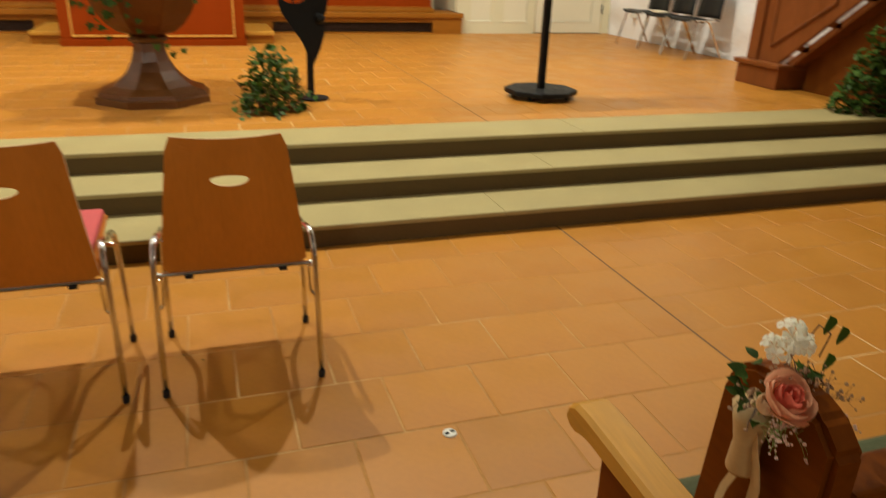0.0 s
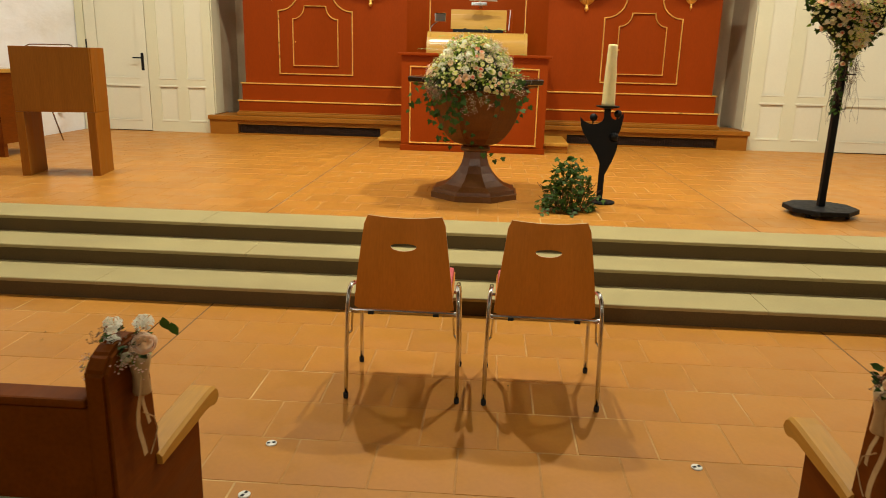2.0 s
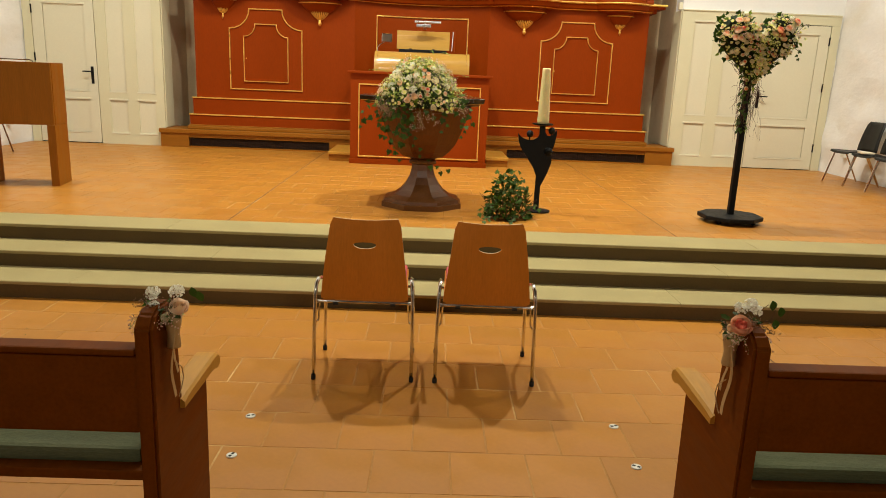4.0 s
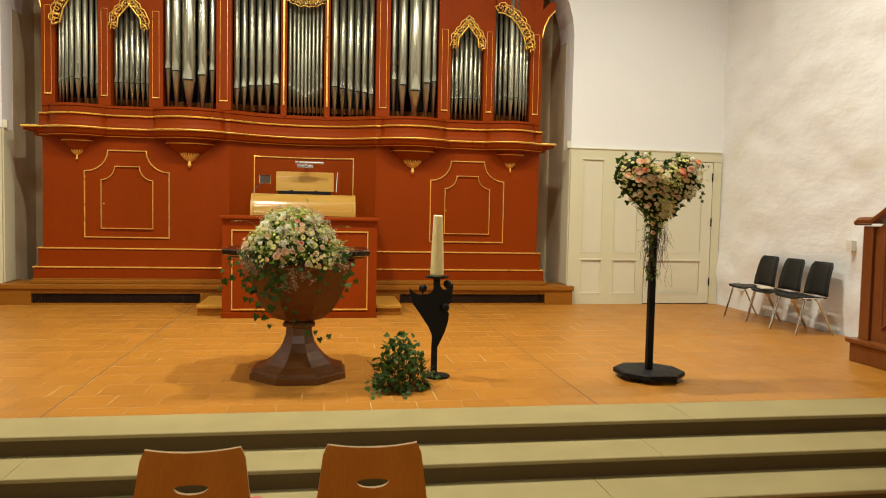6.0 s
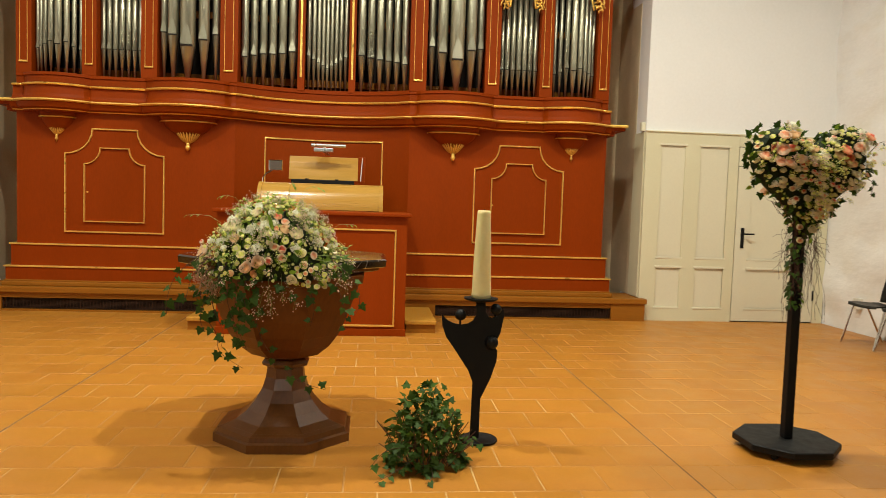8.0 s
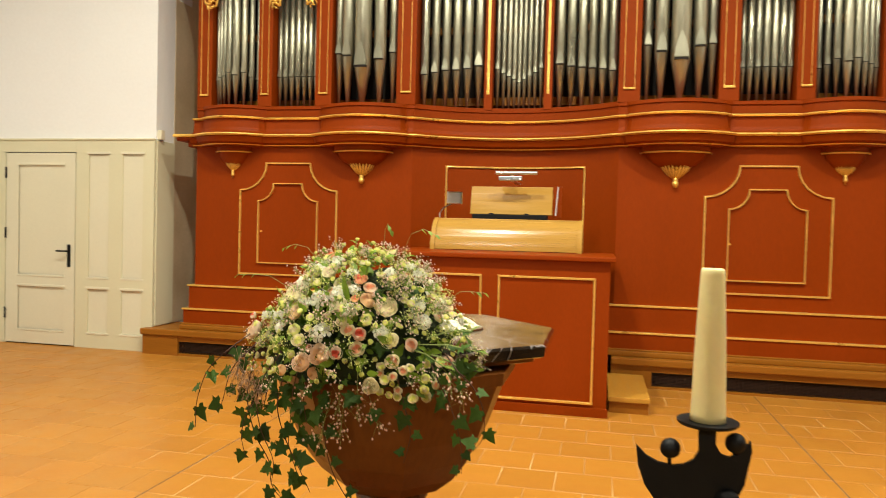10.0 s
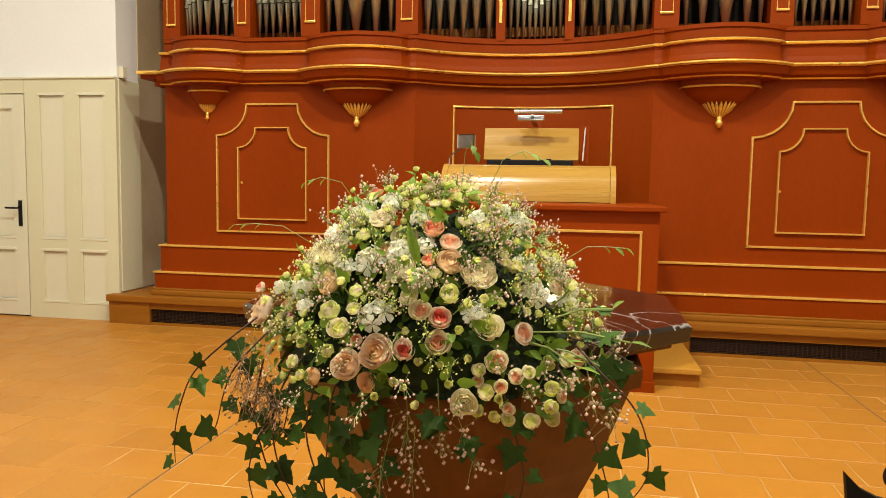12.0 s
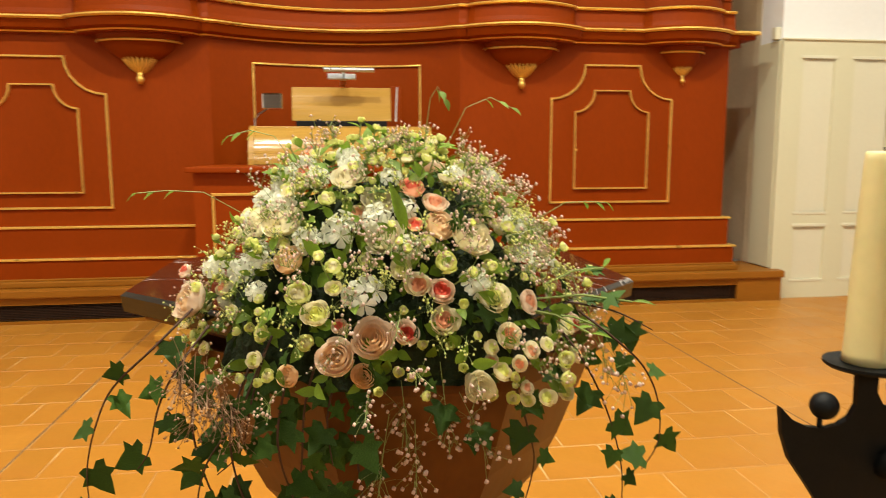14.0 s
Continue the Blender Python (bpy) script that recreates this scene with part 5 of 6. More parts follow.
def leaf_piece(name, me, parent, place, tip, up, size):
    """A leaf that points to tip with its face towards up."""
    y = Vector(tip).normalized()
    z = Vector(up) - y * Vector(up).dot(y)
    z = z.normalized() if z.length > 1e-3 else Vector((1, 0, 0))
    x = y.cross(z)
    ob = new(name, me)
    ob.parent = parent
    ob.matrix_basis = Matrix.Translation(place) @ Matrix((x, y, z)).transposed().to_4x4() @ Matrix.Scale(size, 4)
    return ob


BALL = ((0, 0, 1), (0.943, 0, 0.2), (-0.471, 0.816, 0.2), (-0.471, -0.816, 0.2), (0.471, 0.816, -0.5), (-0.943, 0, -0.5), (0.471, -0.816, -0.5), (0, 0, -1))
BALL_FACES = ((0, 1, 4), (0, 4, 2), (0, 2, 5), (0, 5, 3), (0, 3, 6), (0, 6, 1), (1, 7, 4), (2, 4, 7), (2, 7, 5), (3, 5, 7), (3, 7, 6), (1, 6, 7))


def sprays(rnd, starts, reach, count, ball, stem_r=0.0008):
    """Gypsophila: fine branching stems with tiny balls. Returns two meshes: stems and balls."""
    sv, sf, bv, bf = [], [], [], []

    def thread(pts, r):
        n0 = len(sv)
        for p in pts:
            sv.extend((p + Vector((r, 0, 0)), p + Vector((-r * 0.5, r * 0.87, 0)), p + Vector((-r * 0.5, -r * 0.87, r * 0.3))))
        for i in range(len(pts) - 1):
            for k in range(3):
                a, b = n0 + 3 * i + k, n0 + 3 * i + (k + 1) % 3
                sf.append((a, b, b + 3, a + 3))

    for place, out in starts:
        place, out = Vector(place), Vector(out).normalized()
        end = place + out * reach * rnd.uniform(0.6, 1.1) + Vector((0, 0, -0.02))
        thread([place, (place + end) / 2 + Vector((0, 0, 0.008)), end], stem_r)
        for k in range(count):
            f = rnd.uniform(0.35, 1)
            a = place.lerp(end, f)
            d = (out * 0.5 + Vector((rnd.gauss(0, 1), rnd.gauss(0, 1), rnd.gauss(0, 1) + 0.3)) * 0.6).normalized() * reach * rnd.uniform(0.12, 0.5)
            b = a + d
            thread([a, (a + b) / 2 + Vector((0, 0, 0.003)), b], stem_r * 0.7)
            n0, r = len(bv), ball * rnd.uniform(0.6, 1.25)
            bv.extend(b + Vector(v) * r for v in BALL)
            bf.extend(tuple(n0 + i for i in f3) for f3 in BALL_FACES)
    made = []
    for vs, fs in ((sv, sf), (bv, bf)):
        me = bpy.data.meshes.new("spray")
        me.from_pydata([tuple(v) for v in vs], [], fs)
        bm = bmesh.new()
        bm.from_mesh(me)
        bpy.data.meshes.remove(me)
        made.append(bm)
    return made


def vine(parent, rnd, pts, leaf, gap, facing, thick=0.0022, name="ivy_vine", first=0.06):
    """A trailing ivy stem with leaves along it."""
    pts = [Vector(p) for p in pts]
    smooth = []
    for i in range(len(pts) - 1):
        p0, p1, p2, p3 = pts[max(i - 1, 0)], pts[i], pts[i + 1], pts[min(i + 2, len(pts) - 1)]
        for k in range(6):
            t = k / 6
            smooth.append(0.5 * ((2 * p1) + (p2 - p0) * t + (2 * p0 - 5 * p1 + 4 * p2 - p3) * t * t + (3 * p1 - p0 - 3 * p2 + p3) * t ** 3))
    smooth.append(pts[-1])
    v = part(name, tube(bmesh.new(), smooth, [thick * (1 - 0.6 * i / len(smooth)) for i in range(len(smooth))], 5), M_TWIG, parent, smooth=True)
    run, nxt, k = 0.0, first, 0
    for a, b in zip(smooth, smooth[1:]):
        run += (b - a).length
        if run > nxt:
            nxt = run + gap * rnd.uniform(0.7, 1.3)
            d = (b - a).normalized()
            side = d.cross(Vector(facing)).normalized() * (1 if k % 2 else -1)
            tip = side * rnd.uniform(0.5, 1.0) + d * rnd.uniform(0.1, 0.8) + Vector((0, 0, -0.25))
            up = Vector(facing) + Vector((rnd.gauss(0, 0.35), rnd.gauss(0, 0.35), rnd.gauss(0, 0.35) + 0.25))
            stalk = a + tip.normalized() * leaf * 0.3
            leaf_piece("leaf", rnd.choice(IVY), v, stalk, tip, up, leaf * rnd.uniform(0.65, 1.25))
            k += 1
    return v


# ---- the large arrangement on the font ----
bouquet = thing("font_bouquet", 0.18, -4.25, 0.90, "cream, pink and white roses with trailing ivy filling the font", "flower arrangement")
R = random.Random(21)
AX, AY, AZ, LIFT = 0.375, 0.325, 0.345, 0.03


def dome(a, e, f=1.0):
    """A point on the dome at the angle a round it and e above the rim, with its outward normal."""
    n = Vector((math.cos(a) * math.cos(e), math.sin(a) * math.cos(e), math.sin(e)))
    g = 1 - 0.18 * math.sin(2 * max(e, 0))
    p = Vector((AX * n.x * g, AY * n.y * g, AZ * n.z)) * f + Vector((0, 0, LIFT))
    return p, Vector((n.x / AX, n.y / AY, n.z / AZ)).normalized()


# Added inner body; its dark colour makes the shaded gaps of the dome.
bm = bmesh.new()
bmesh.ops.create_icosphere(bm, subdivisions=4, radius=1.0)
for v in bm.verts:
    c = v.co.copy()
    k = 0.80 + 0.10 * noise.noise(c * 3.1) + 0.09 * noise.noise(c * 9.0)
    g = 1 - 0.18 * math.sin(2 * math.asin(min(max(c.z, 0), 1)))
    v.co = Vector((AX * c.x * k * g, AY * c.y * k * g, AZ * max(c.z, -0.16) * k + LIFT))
part("moss_core", bm, M_GAP_SHADE, bouquet, "dark green filler core with gap shade in its colour")


def cam_side(a):
    return -math.pi / 2 + a


def spot(low=-0.12):
    """A place on the dome, more often on the side that faces the nave."""
    a = R.gauss(-math.pi / 2, 1.15) if R.random() < 0.72 else R.uniform(0, 2 * math.pi)
    return a, math.asin(R.uniform(low, 0.995))


kinds = [("cream_rose", 7, 0.030), ("peach_rose", 3, 0.030), ("pink_rose", 3, 0.020), ("spray_rose", 9, 0.019), ("lime_rose", 84, 0.016), ("rose_bud", 110, 0.0115)]
placed = []


def room(p, r, close=0.80):
    return all((p - q).length > (r + s) * close for q, s in placed)


# the blooms of the side that faces the nave: x, y, z from the foot of the arrangement, radius
BLOOMS = {
    "cream_rose": ((-0.178, -0.153, 0.234, 0.031), (0.121, -0.206, 0.212, 0.034)),
    "peach_rose": ((-0.045, -0.304, 0.075, 0.033), (-0.171, -0.202, 0.18, 0.028), (-0.099, -0.306, 0.05, 0.030), (-0.059, -0.31, 0.023, 0.022), (-0.332, -0.15, 0.110, 0.034), (-0.17, -0.289, 0.02, 0.020)),
    "pink_rose": ((0.029, -0.171, 0.293, 0.023), (0.064, -0.184, 0.268, 0.022), (0.028, -0.214, 0.237, 0.014)),
    "spray_rose": ((0.027, -0.268, 0.148, 0.022), (0.063, -0.27, 0.138, 0.024), (0.063, -0.292, 0.096, 0.025), (0.005, -0.304, 0.082, 0.022), (0.167, -0.276, 0.065, 0.023), (-0.34, -0.14, 0.160, 0.014), (-0.282, -0.137, 0.129, 0.015)),
    "lime_rose": ((-0.127, -0.269, 0.108, 0.024), (-0.155, -0.242, 0.134, 0.026), (0.146, -0.255, 0.121, 0.030), (0.256, -0.224, 0.056, 0.018), (0.288, -0.192, 0.057, 0.018), (-0.144, -0.283, 0.069, 0.016), (-0.222, -0.258, 0.039, 0.015), (-0.2, -0.274, 0.019, 0.013), (0.002, -0.256, 0.172, 0.020), (0.074, -0.244, 0.177, 0.023)),
    "white_phlox": ((-0.253, -0.143, 0.162, 0.028), (-0.091, -0.203, 0.233, 0.032), (0.228, -0.16, 0.175, 0.027), (0.123, -0.247, 0.149, 0.027), (-0.300, -0.13, 0.165, 0.022), (-0.219, -0.16, 0.185, 0.025), (-0.226, -0.195, 0.136, 0.018), (0.290, -0.09, 0.147, 0.024), (-0.07, -0.116, 0.334, 0.022), (-0.127, -0.106, 0.315, 0.023), (0.147, -0.038, 0.332, 0.021), (0.003, -0.03, 0.373, 0.021), (-0.058, -0.283, 0.140, 0.034)),
    "rose_bud": ((-0.037, -0.05, 0.378, 0.015), (0.041, -0.05, 0.380, 0.014), (-0.127, -0.134, 0.300, 0.012), (0.355, -0.12, 0.140, 0.014), (0.345, -0.13, 0.120, 0.013), (0.003, -0.287, 0.116, 0.010), (-0.32, -0.16, 0.135, 0.014)),
}
for kind, rows in BLOOMS.items():
    for k, (x, y, z, r) in enumerate(rows):
        p = Vector((x, y, z))
        n = Vector((x / AX ** 2, y / AY ** 2, (z - LIFT) / AZ ** 2)).normalized()
        aim = n + Vector((0, -0.12, {"peach_rose": 0.4, "white_phlox": 0.8}.get(kind, 0.45)))
        me = PHLOX[k % 2] if kind == "white_phlox" else ROSES[kind][k % 2]
        piece(kind, me, bouquet, p - n * r * 0.4, aim, r * 1.08, k * 1.7)
        placed.append((p, r * 1.1))

# a tight cluster of half-open lime buds that leans out over the rim
for k in range(26):
    x = 0.19 + 0.085 * (R.random() - 0.5) * 2
    z = 0.015 + 0.058 * (R.random() - 0.5) * 2 - 0.25 * (x - 0.19)
    p = Vector((x, -0.285 + 0.35 * abs(x - 0.17) - 0.02 * R.random(), z))
    s = R.uniform(0.013, 0.019)
    if room(p, s, 0.62):
        placed.append((p, s))
        piece("lime_rose", R.choice(ROSES["lime_rose"] + ROSES["spray_rose"][:1]), bouquet, p, (R.gauss(0.2, 0.35), -0.8, R.gauss(0.6, 0.3)), s, R.uniform(0, 6.28))
for kind, count, size in kinds:
    done, tries = 0, 0
    while done < count and tries < 1500:
        tries += 1
        a, e = spot()
        if kind == "lime_rose" and done > 20:
            a, e = R.gauss(-math.pi / 2, 1.3), R.uniform(0.4, 1.4)
        if kind == "pink_rose":
            a, e = R.gauss(-math.pi / 2 + 0.2, 0.7), R.uniform(0.2, 1.2)
        p, n = dome(a, e, R.uniform(0.95, 1.05))
        s = size * R.uniform(0.82, 1.18)
        if not room(p, s, 0.74):
            continue
        placed.append((p, s))
        piece(kind, R.choice(ROSES[kind]), bouquet, p - n * s * 0.5, n + Vector((R.gauss(0, 0.25), R.gauss(0, 0.25), 0.25)), s, R.uniform(0, 6.28), 0.95)
        done += 1
for k in range(24):
    for tries in range(60):
        a, e = spot(0.3)
        p, n = dome(a, e, 1.03)
        if room(p, 0.026, 0.62):
            placed.append((p, 0.026))
            piece("white_phlox", R.choice(PHLOX), bouquet, p - n * 0.015, n + Vector((0, 0, 0.2)), R.uniform(0.021, 0.030), R.uniform(0, 6))
            break
# buds on thin stalks that stand out of the outline
for k in range(34):
    a, e = R.gauss(-math.pi / 2, 1.3), R.uniform(0.35, 1.5)
    p, n = dome(a, e, 0.95)
    d = (n + Vector((R.gauss(0, 0.3), R.gauss(0, 0.3), 0.5))).normalized()
    tip = p + d * R.uniform(0.035, 0.06)
    stalk = part("bud_stalk", tube(bmesh.new(), [p, (p + tip) / 2 + n * 0.004, tip], 0.0013, 5), M_STEM, bouquet)
    piece("rose_bud", R.choice(ROSES["rose_bud"]), stalk, tip, d, R.uniform(0.009, 0.014), R.uniform(0, 6))
    for f in (0.4, 0.8):
        leaf_piece("leaf", BLADES[0], stalk, p.lerp(tip, f), d + Vector((R.gauss(0, 0.8), R.gauss(0, 0.8), 0)), n, R.uniform(0.02, 0.034))
# leaves that peep between the blooms
for k in range(560):
    a, e = spot(-0.12)
    p, n = dome(a, e, R.uniform(0.82, 1.03))
    tip = n * R.uniform(0.1, 0.6) + Vector((R.gauss(0, 0.6), R.gauss(0, 0.6), R.gauss(0, 0.5)))
    leaf_piece("leaf", R.choice(IVY[:1] + [BLADES[0]] * 4), bouquet, p, tip, n, R.uniform(0.018, 0.044))
for k in range(30):
    a, e = R.gauss(-math.pi / 2, 1.3), R.uniform(-0.4, -0.05)
    p, n = dome(a, e, R.uniform(0.86, 0.98))
    leaf_piece("leaf", R.choice(IVY), bouquet, p, n + Vector((R.gauss(0, 0.5), 0, -0.6)), n + Vector((0, 0, 0.4)), R.uniform(0.030, 0.055))
# ivy leaves lying against the bowl
for k in range(10):
    x, z = R.choice((R.gauss(-0.11, 0.05), R.gauss(-0.10, 0.06))), R.uniform(-0.20, 0.02)
    leaf_piece("leaf", R.choice(IVY), bouquet, (x, -0.225 - 0.04 * (z + 0.05), z), (R.gauss(0, 0.6), -0.1, -0.8), (R.gauss(0, 0.3), -1, 0.2), R.uniform(0.035, 0.058))
# long pale blade near the middle of the front
p, n = dome(cam_side(0.05), 0.6, 1.0)
leaf_piece("leaf", BLADES[2], bouquet, p, Vector((-0.25, -0.15, 1)), n, 0.085)
# gypsophila
starts = []
for k in range(78):
    a, e = spot()
    p, n = dome(a, e, 0.98)
    starts.append((p, n + Vector((R.gauss(0, 0.3), R.gauss(0, 0.3), R.gauss(0, 0.3)))))
for mid, low, high, count in ((0.75, 0.45, 1.0, 15), (-0.05, 0.35, 0.75, 8), (-0.75, 0.7, 1.1, 4)):
    for k in range(count):
        p, n = dome(cam_side(mid + R.gauss(0, 0.25)), R.uniform(low, high), 0.99)
        starts.append((p, n + Vector((R.gauss(0, 0.3), R.gauss(0, 0.3), R.gauss(0.2, 0.3)))))
stems, balls = sprays(R, starts, 0.066, 19, 0.0028)
tagged(part("gypsophila_stem", stems, M_STEM, bouquet), kind="stuff")
tagged(part("gypsophila_bloom", balls, M_MAUVE, bouquet, "tiny pinkish white gypsophila balls", smooth=True), kind="stuff")
# lime filigree between the blooms
starts = []
for k in range(130):
    a, e = spot(0.1)
    p, n = dome(a, e, 0.96)
    starts.append((p, n + Vector((R.gauss(0, 0.4), R.gauss(0, 0.4), R.gauss(0, 0.3)))))
stems, balls = sprays(R, starts, 0.055, 20, 0.0022, 0.0007)
tagged(part("filigree_stem", stems, M_STEM, bouquet), kind="stuff")
tagged(part("filigree_bloom", balls, M_LIME, bouquet, "fine lime green filigree blooms"), kind="stuff")
# gypsophila that hangs below the front: two loose sprays over the bowl, and one brownish spray at the side
starts = [((0.06, -0.27, 0.03), (0.1, -0.2, -1)), ((0.09, -0.27, -0.02), (0.5, -0.2, -1)), ((0.0, -0.26, 0.0), (0.1, -0.2, -1)), ((-0.02, -0.27, -0.05), (-0.2, -0.3, -1)), ((0.02, -0.27, -0.06), (0.0, -0.3, -1)), ((0.32, -0.24, 0.07), (0.3, -0.3, -1)), ((0.34, -0.24, 0.05), (0.5, -0.3, -1))]
stems, balls = sprays(R, starts, 0.11, 26, 0.0038)
tagged(part("gypsophila_stem", stems, M_STEM, bouquet), kind="stuff")
tagged(part("gypsophila_bloom", balls, M_MAUVE, bouquet, smooth=True), kind="stuff")
starts = [((-0.32 + 0.012 * k, -0.25, 0.07 - 0.015 * k), (0.15 * k - 0.2, -0.2, -1)) for k in range(5)]
stems, balls = sprays(R, starts, 0.10, 60, 0.0026)
tagged(part("seed_stem", stems, M_SEED, bouquet), kind="stuff")
tagged(part("seed_bead", balls, M_SEED, bouquet, "small brownish beads on dry stems", smooth=True), kind="stuff")
# arching grasses with small leaves over the top
for x0, y0, dx, dz in ((-0.16, -0.02, -0.10, 0.05), (0.10, 0.0, 0.11, 0.09), (-0.26, -0.06, -0.14, 0.02), (0.06, -0.05, 0.03, 0.10), (0.28, -0.05, 0.10, 0.01)):
    z0 = LIFT + AZ * math.sqrt(max(0.05, 1 - (x0 / AX) ** 2 - (y0 / AY) ** 2))
    pts = [(x0, y0, z0 - 0.02), (x0 + dx * 0.4, y0 - 0.02, z0 + dz * 0.8), (x0 + dx * 0.8, y0 - 0.03, z0 + dz), (x0 + dx * 1.15, y0 - 0.03, z0 + dz * 0.8)]
    st = part("grass_stem", tube(bmesh.new(), pts, 0.0008, 4), M_STEM, bouquet)
    for f in (0.6, 0.8, 1.0):
        i = min(int(f * 3), 2)
        a = Vector(pts[i]).lerp(Vector(pts[i + 1]), f * 3 - i)
        leaf_piece("leaf", BLADES[0], st, a, Vector((dx, R.uniform(-0.1, 0.1), -0.06)), (0, -0.4, 1), 0.024)
# trailing ivy: at both sides and down the front, in metres from the dome's middle
F = (0, -1, 0.25)
for pts in (
    [(-0.319, -0.2, 0.111), (-0.369, -0.25, 0.063), (-0.429, -0.25, 0.005), (-0.457, -0.25, -0.055), (-0.472, -0.25, -0.118), (-0.472, -0.25, -0.181)],
    [(-0.296, -0.2, 0.084), (-0.338, -0.25, 0.027), (-0.365, -0.25, -0.027), (-0.382, -0.25, -0.094), (-0.4, -0.25, -0.123)],
    [(-0.197, -0.23, 0.071), (-0.212, -0.25, 0.034), (-0.231, -0.25, -0.034), (-0.247, -0.25, -0.103), (-0.284, -0.25, -0.14)],
    [(-0.206, -0.24, 0.054), (-0.251, -0.25, -0.051), (-0.297, -0.25, -0.117), (-0.316, -0.25, -0.193), (-0.30, -0.25, -0.26)],
    [(-0.13, -0.25, 0.033), (-0.149, -0.25, -0.039), (-0.156, -0.25, -0.128), (-0.164, -0.24, -0.214), (-0.14, -0.23, -0.30)],
    [(0.174, -0.25, 0.019), (0.208, -0.25, -0.096), (0.218, -0.25, -0.155), (0.2, -0.25, -0.232)],
    [(0.267, -0.22, 0.062), (0.291, -0.25, 0.028), (0.326, -0.25, -0.035), (0.353, -0.25, -0.105), (0.37, -0.25, -0.175), (0.372, -0.25, -0.245)],
    [(0.304, -0.2, 0.089), (0.353, -0.25, 0.049), (0.403, -0.25, 0.0), (0.43, -0.25, -0.06), (0.433, -0.25, -0.129), (0.405, -0.25, -0.177)],
    [(0.29, -0.18, 0.10), (0.36, -0.22, 0.09), (0.42, -0.24, 0.06)],
    [(-0.32, -0.17, 0.02), (-0.33, -0.19, -0.088), (-0.302, -0.19, -0.203), (-0.253, -0.19, -0.285), (-0.233, -0.19, -0.375), (-0.122, -0.19, -0.453)],
    [(-0.08, -0.23, 0.0), (-0.075, -0.21, -0.083), (-0.056, -0.20, -0.241), (-0.017, -0.19, -0.342), (0.067, -0.19, -0.444), (0.146, -0.19, -0.512), (0.279, -0.19, -0.557)],
    [(-0.17, -0.25, 0.03), (-0.19, -0.27, -0.08), (-0.17, -0.26, -0.18), (-0.13, -0.24, -0.28), (-0.10, -0.22, -0.36)],
    [(-0.23, -0.23, 0.03), (-0.26, -0.26, -0.06), (-0.25, -0.26, -0.16), (-0.21, -0.25, -0.26), (-0.22, -0.24, -0.34)],
    [(-0.096, -0.25, 0.022), (-0.115, -0.25, -0.059), (-0.108, -0.24, -0.143)],
):
    vine(bouquet, R, pts, 0.043, 0.046, F)
# cut stems and leaves that lie over the marble
for x0, y0, z0, x1, y1, z1 in ((0.22, -0.2, 0.11, 0.40, -0.2, 0.10), (0.22, -0.21, 0.09, 0.36, -0.23, 0.055), (0.25, -0.18, 0.13, 0.37, -0.14, 0.15), (0.20, -0.22, 0.10, 0.31, -0.25, 0.06)):
    st = part("cut_stem", tube(bmesh.new(), [(x0, y0, z0), ((x0 + x1) / 2, (y0 + y1) / 2, (z0 + z1) / 2 + 0.01), (x1, y1, z1)], 0.002, 5), M_STEM, bouquet)
    for f in (0.55, 0.8, 1.0):
        p = Vector((x0, y0, z0)).lerp(Vector((x1, y1, z1)), f)
        leaf_piece("leaf", R.choice(BLADES[2:] + IVY[:1]), st, p, (R.uniform(0.3, 1), R.gauss(0, 0.4), R.gauss(0.1, 0.3)), (0, -0.5, 1), R.uniform(0.028, 0.040))

# ---- heart of flowers on a stand ----
HX, HY = 2.952, -4.33
stand = thing("heart_stand", HX, HY, 0, "black iron pole stand on an octagonal wheeled base", "stand")
bm = bmesh.new()
slab(bm, [(0.275 * math.cos(T8 + k * math.pi / 4) * 1.0, 0.275 * math.sin(T8 + k * math.pi / 4)) for k in range(8)], 0.032, 0.068)
bmesh.ops.bevel(bm, geom=bm.edges[:], offset=0.004, segments=1, affect="EDGES")
part("base_plate", bm, M_BLACK, stand)
part("pole", boxes((-0.024, -0.024, 0.069, 0.024, 0.024, 1.30), bevel=0.004), M_BLACK, stand)
for k in range(4):
    a = math.pi / 4 + k * math.pi / 2
    bm = bmesh.new()
    lathe(bm, [(0.016, -0.01), (0.016, 0.01)], 14)
    bmesh.ops.transform(bm, matrix=pose(0.21 * math.cos(a), 0.21 * math.sin(a), 0.016, 0, 90, 30), verts=bm.verts)
    part("castor", bm, M_RUBBER, stand)
heart = thing("flower_heart", HX + 0.015, HY - 0.01, 1.20, "heart of pink and cream roses with ivy on the black pole", "flower heart")


def heart_xy(t):
    x = 16 * math.sin(t) ** 3
    z = 13 * math.cos(t) - 5 * math.cos(2 * t) - 2 * math.cos(3 * t) - math.cos(4 * t)
    px, pz = 0.345 * x / 16, 0.315 + 0.285 * z / 14
    if math.cos(t) > 0:
        pz -= 0.085 * math.exp(-(px / 0.080) ** 2)
    return px, pz


H2 = random.Random(8)
# Filler body of the heart, coloured as the shade between its roses.
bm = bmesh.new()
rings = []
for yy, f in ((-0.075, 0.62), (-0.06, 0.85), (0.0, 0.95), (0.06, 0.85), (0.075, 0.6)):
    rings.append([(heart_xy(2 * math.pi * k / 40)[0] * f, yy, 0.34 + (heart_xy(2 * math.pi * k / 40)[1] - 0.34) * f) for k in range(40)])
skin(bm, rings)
part("moss_core", bm, M_GAP_SHADE, heart, "dark green filler core with gap shade in its colour")
placed.clear()
hk = [("pink_rose", 17, 0.037), ("peach_rose", 10, 0.032), ("cream_rose", 44, 0.021), ("spray_rose", 46, 0.018), ("lime_rose", 90, 0.017), ("rose_bud", 110, 0.012)]
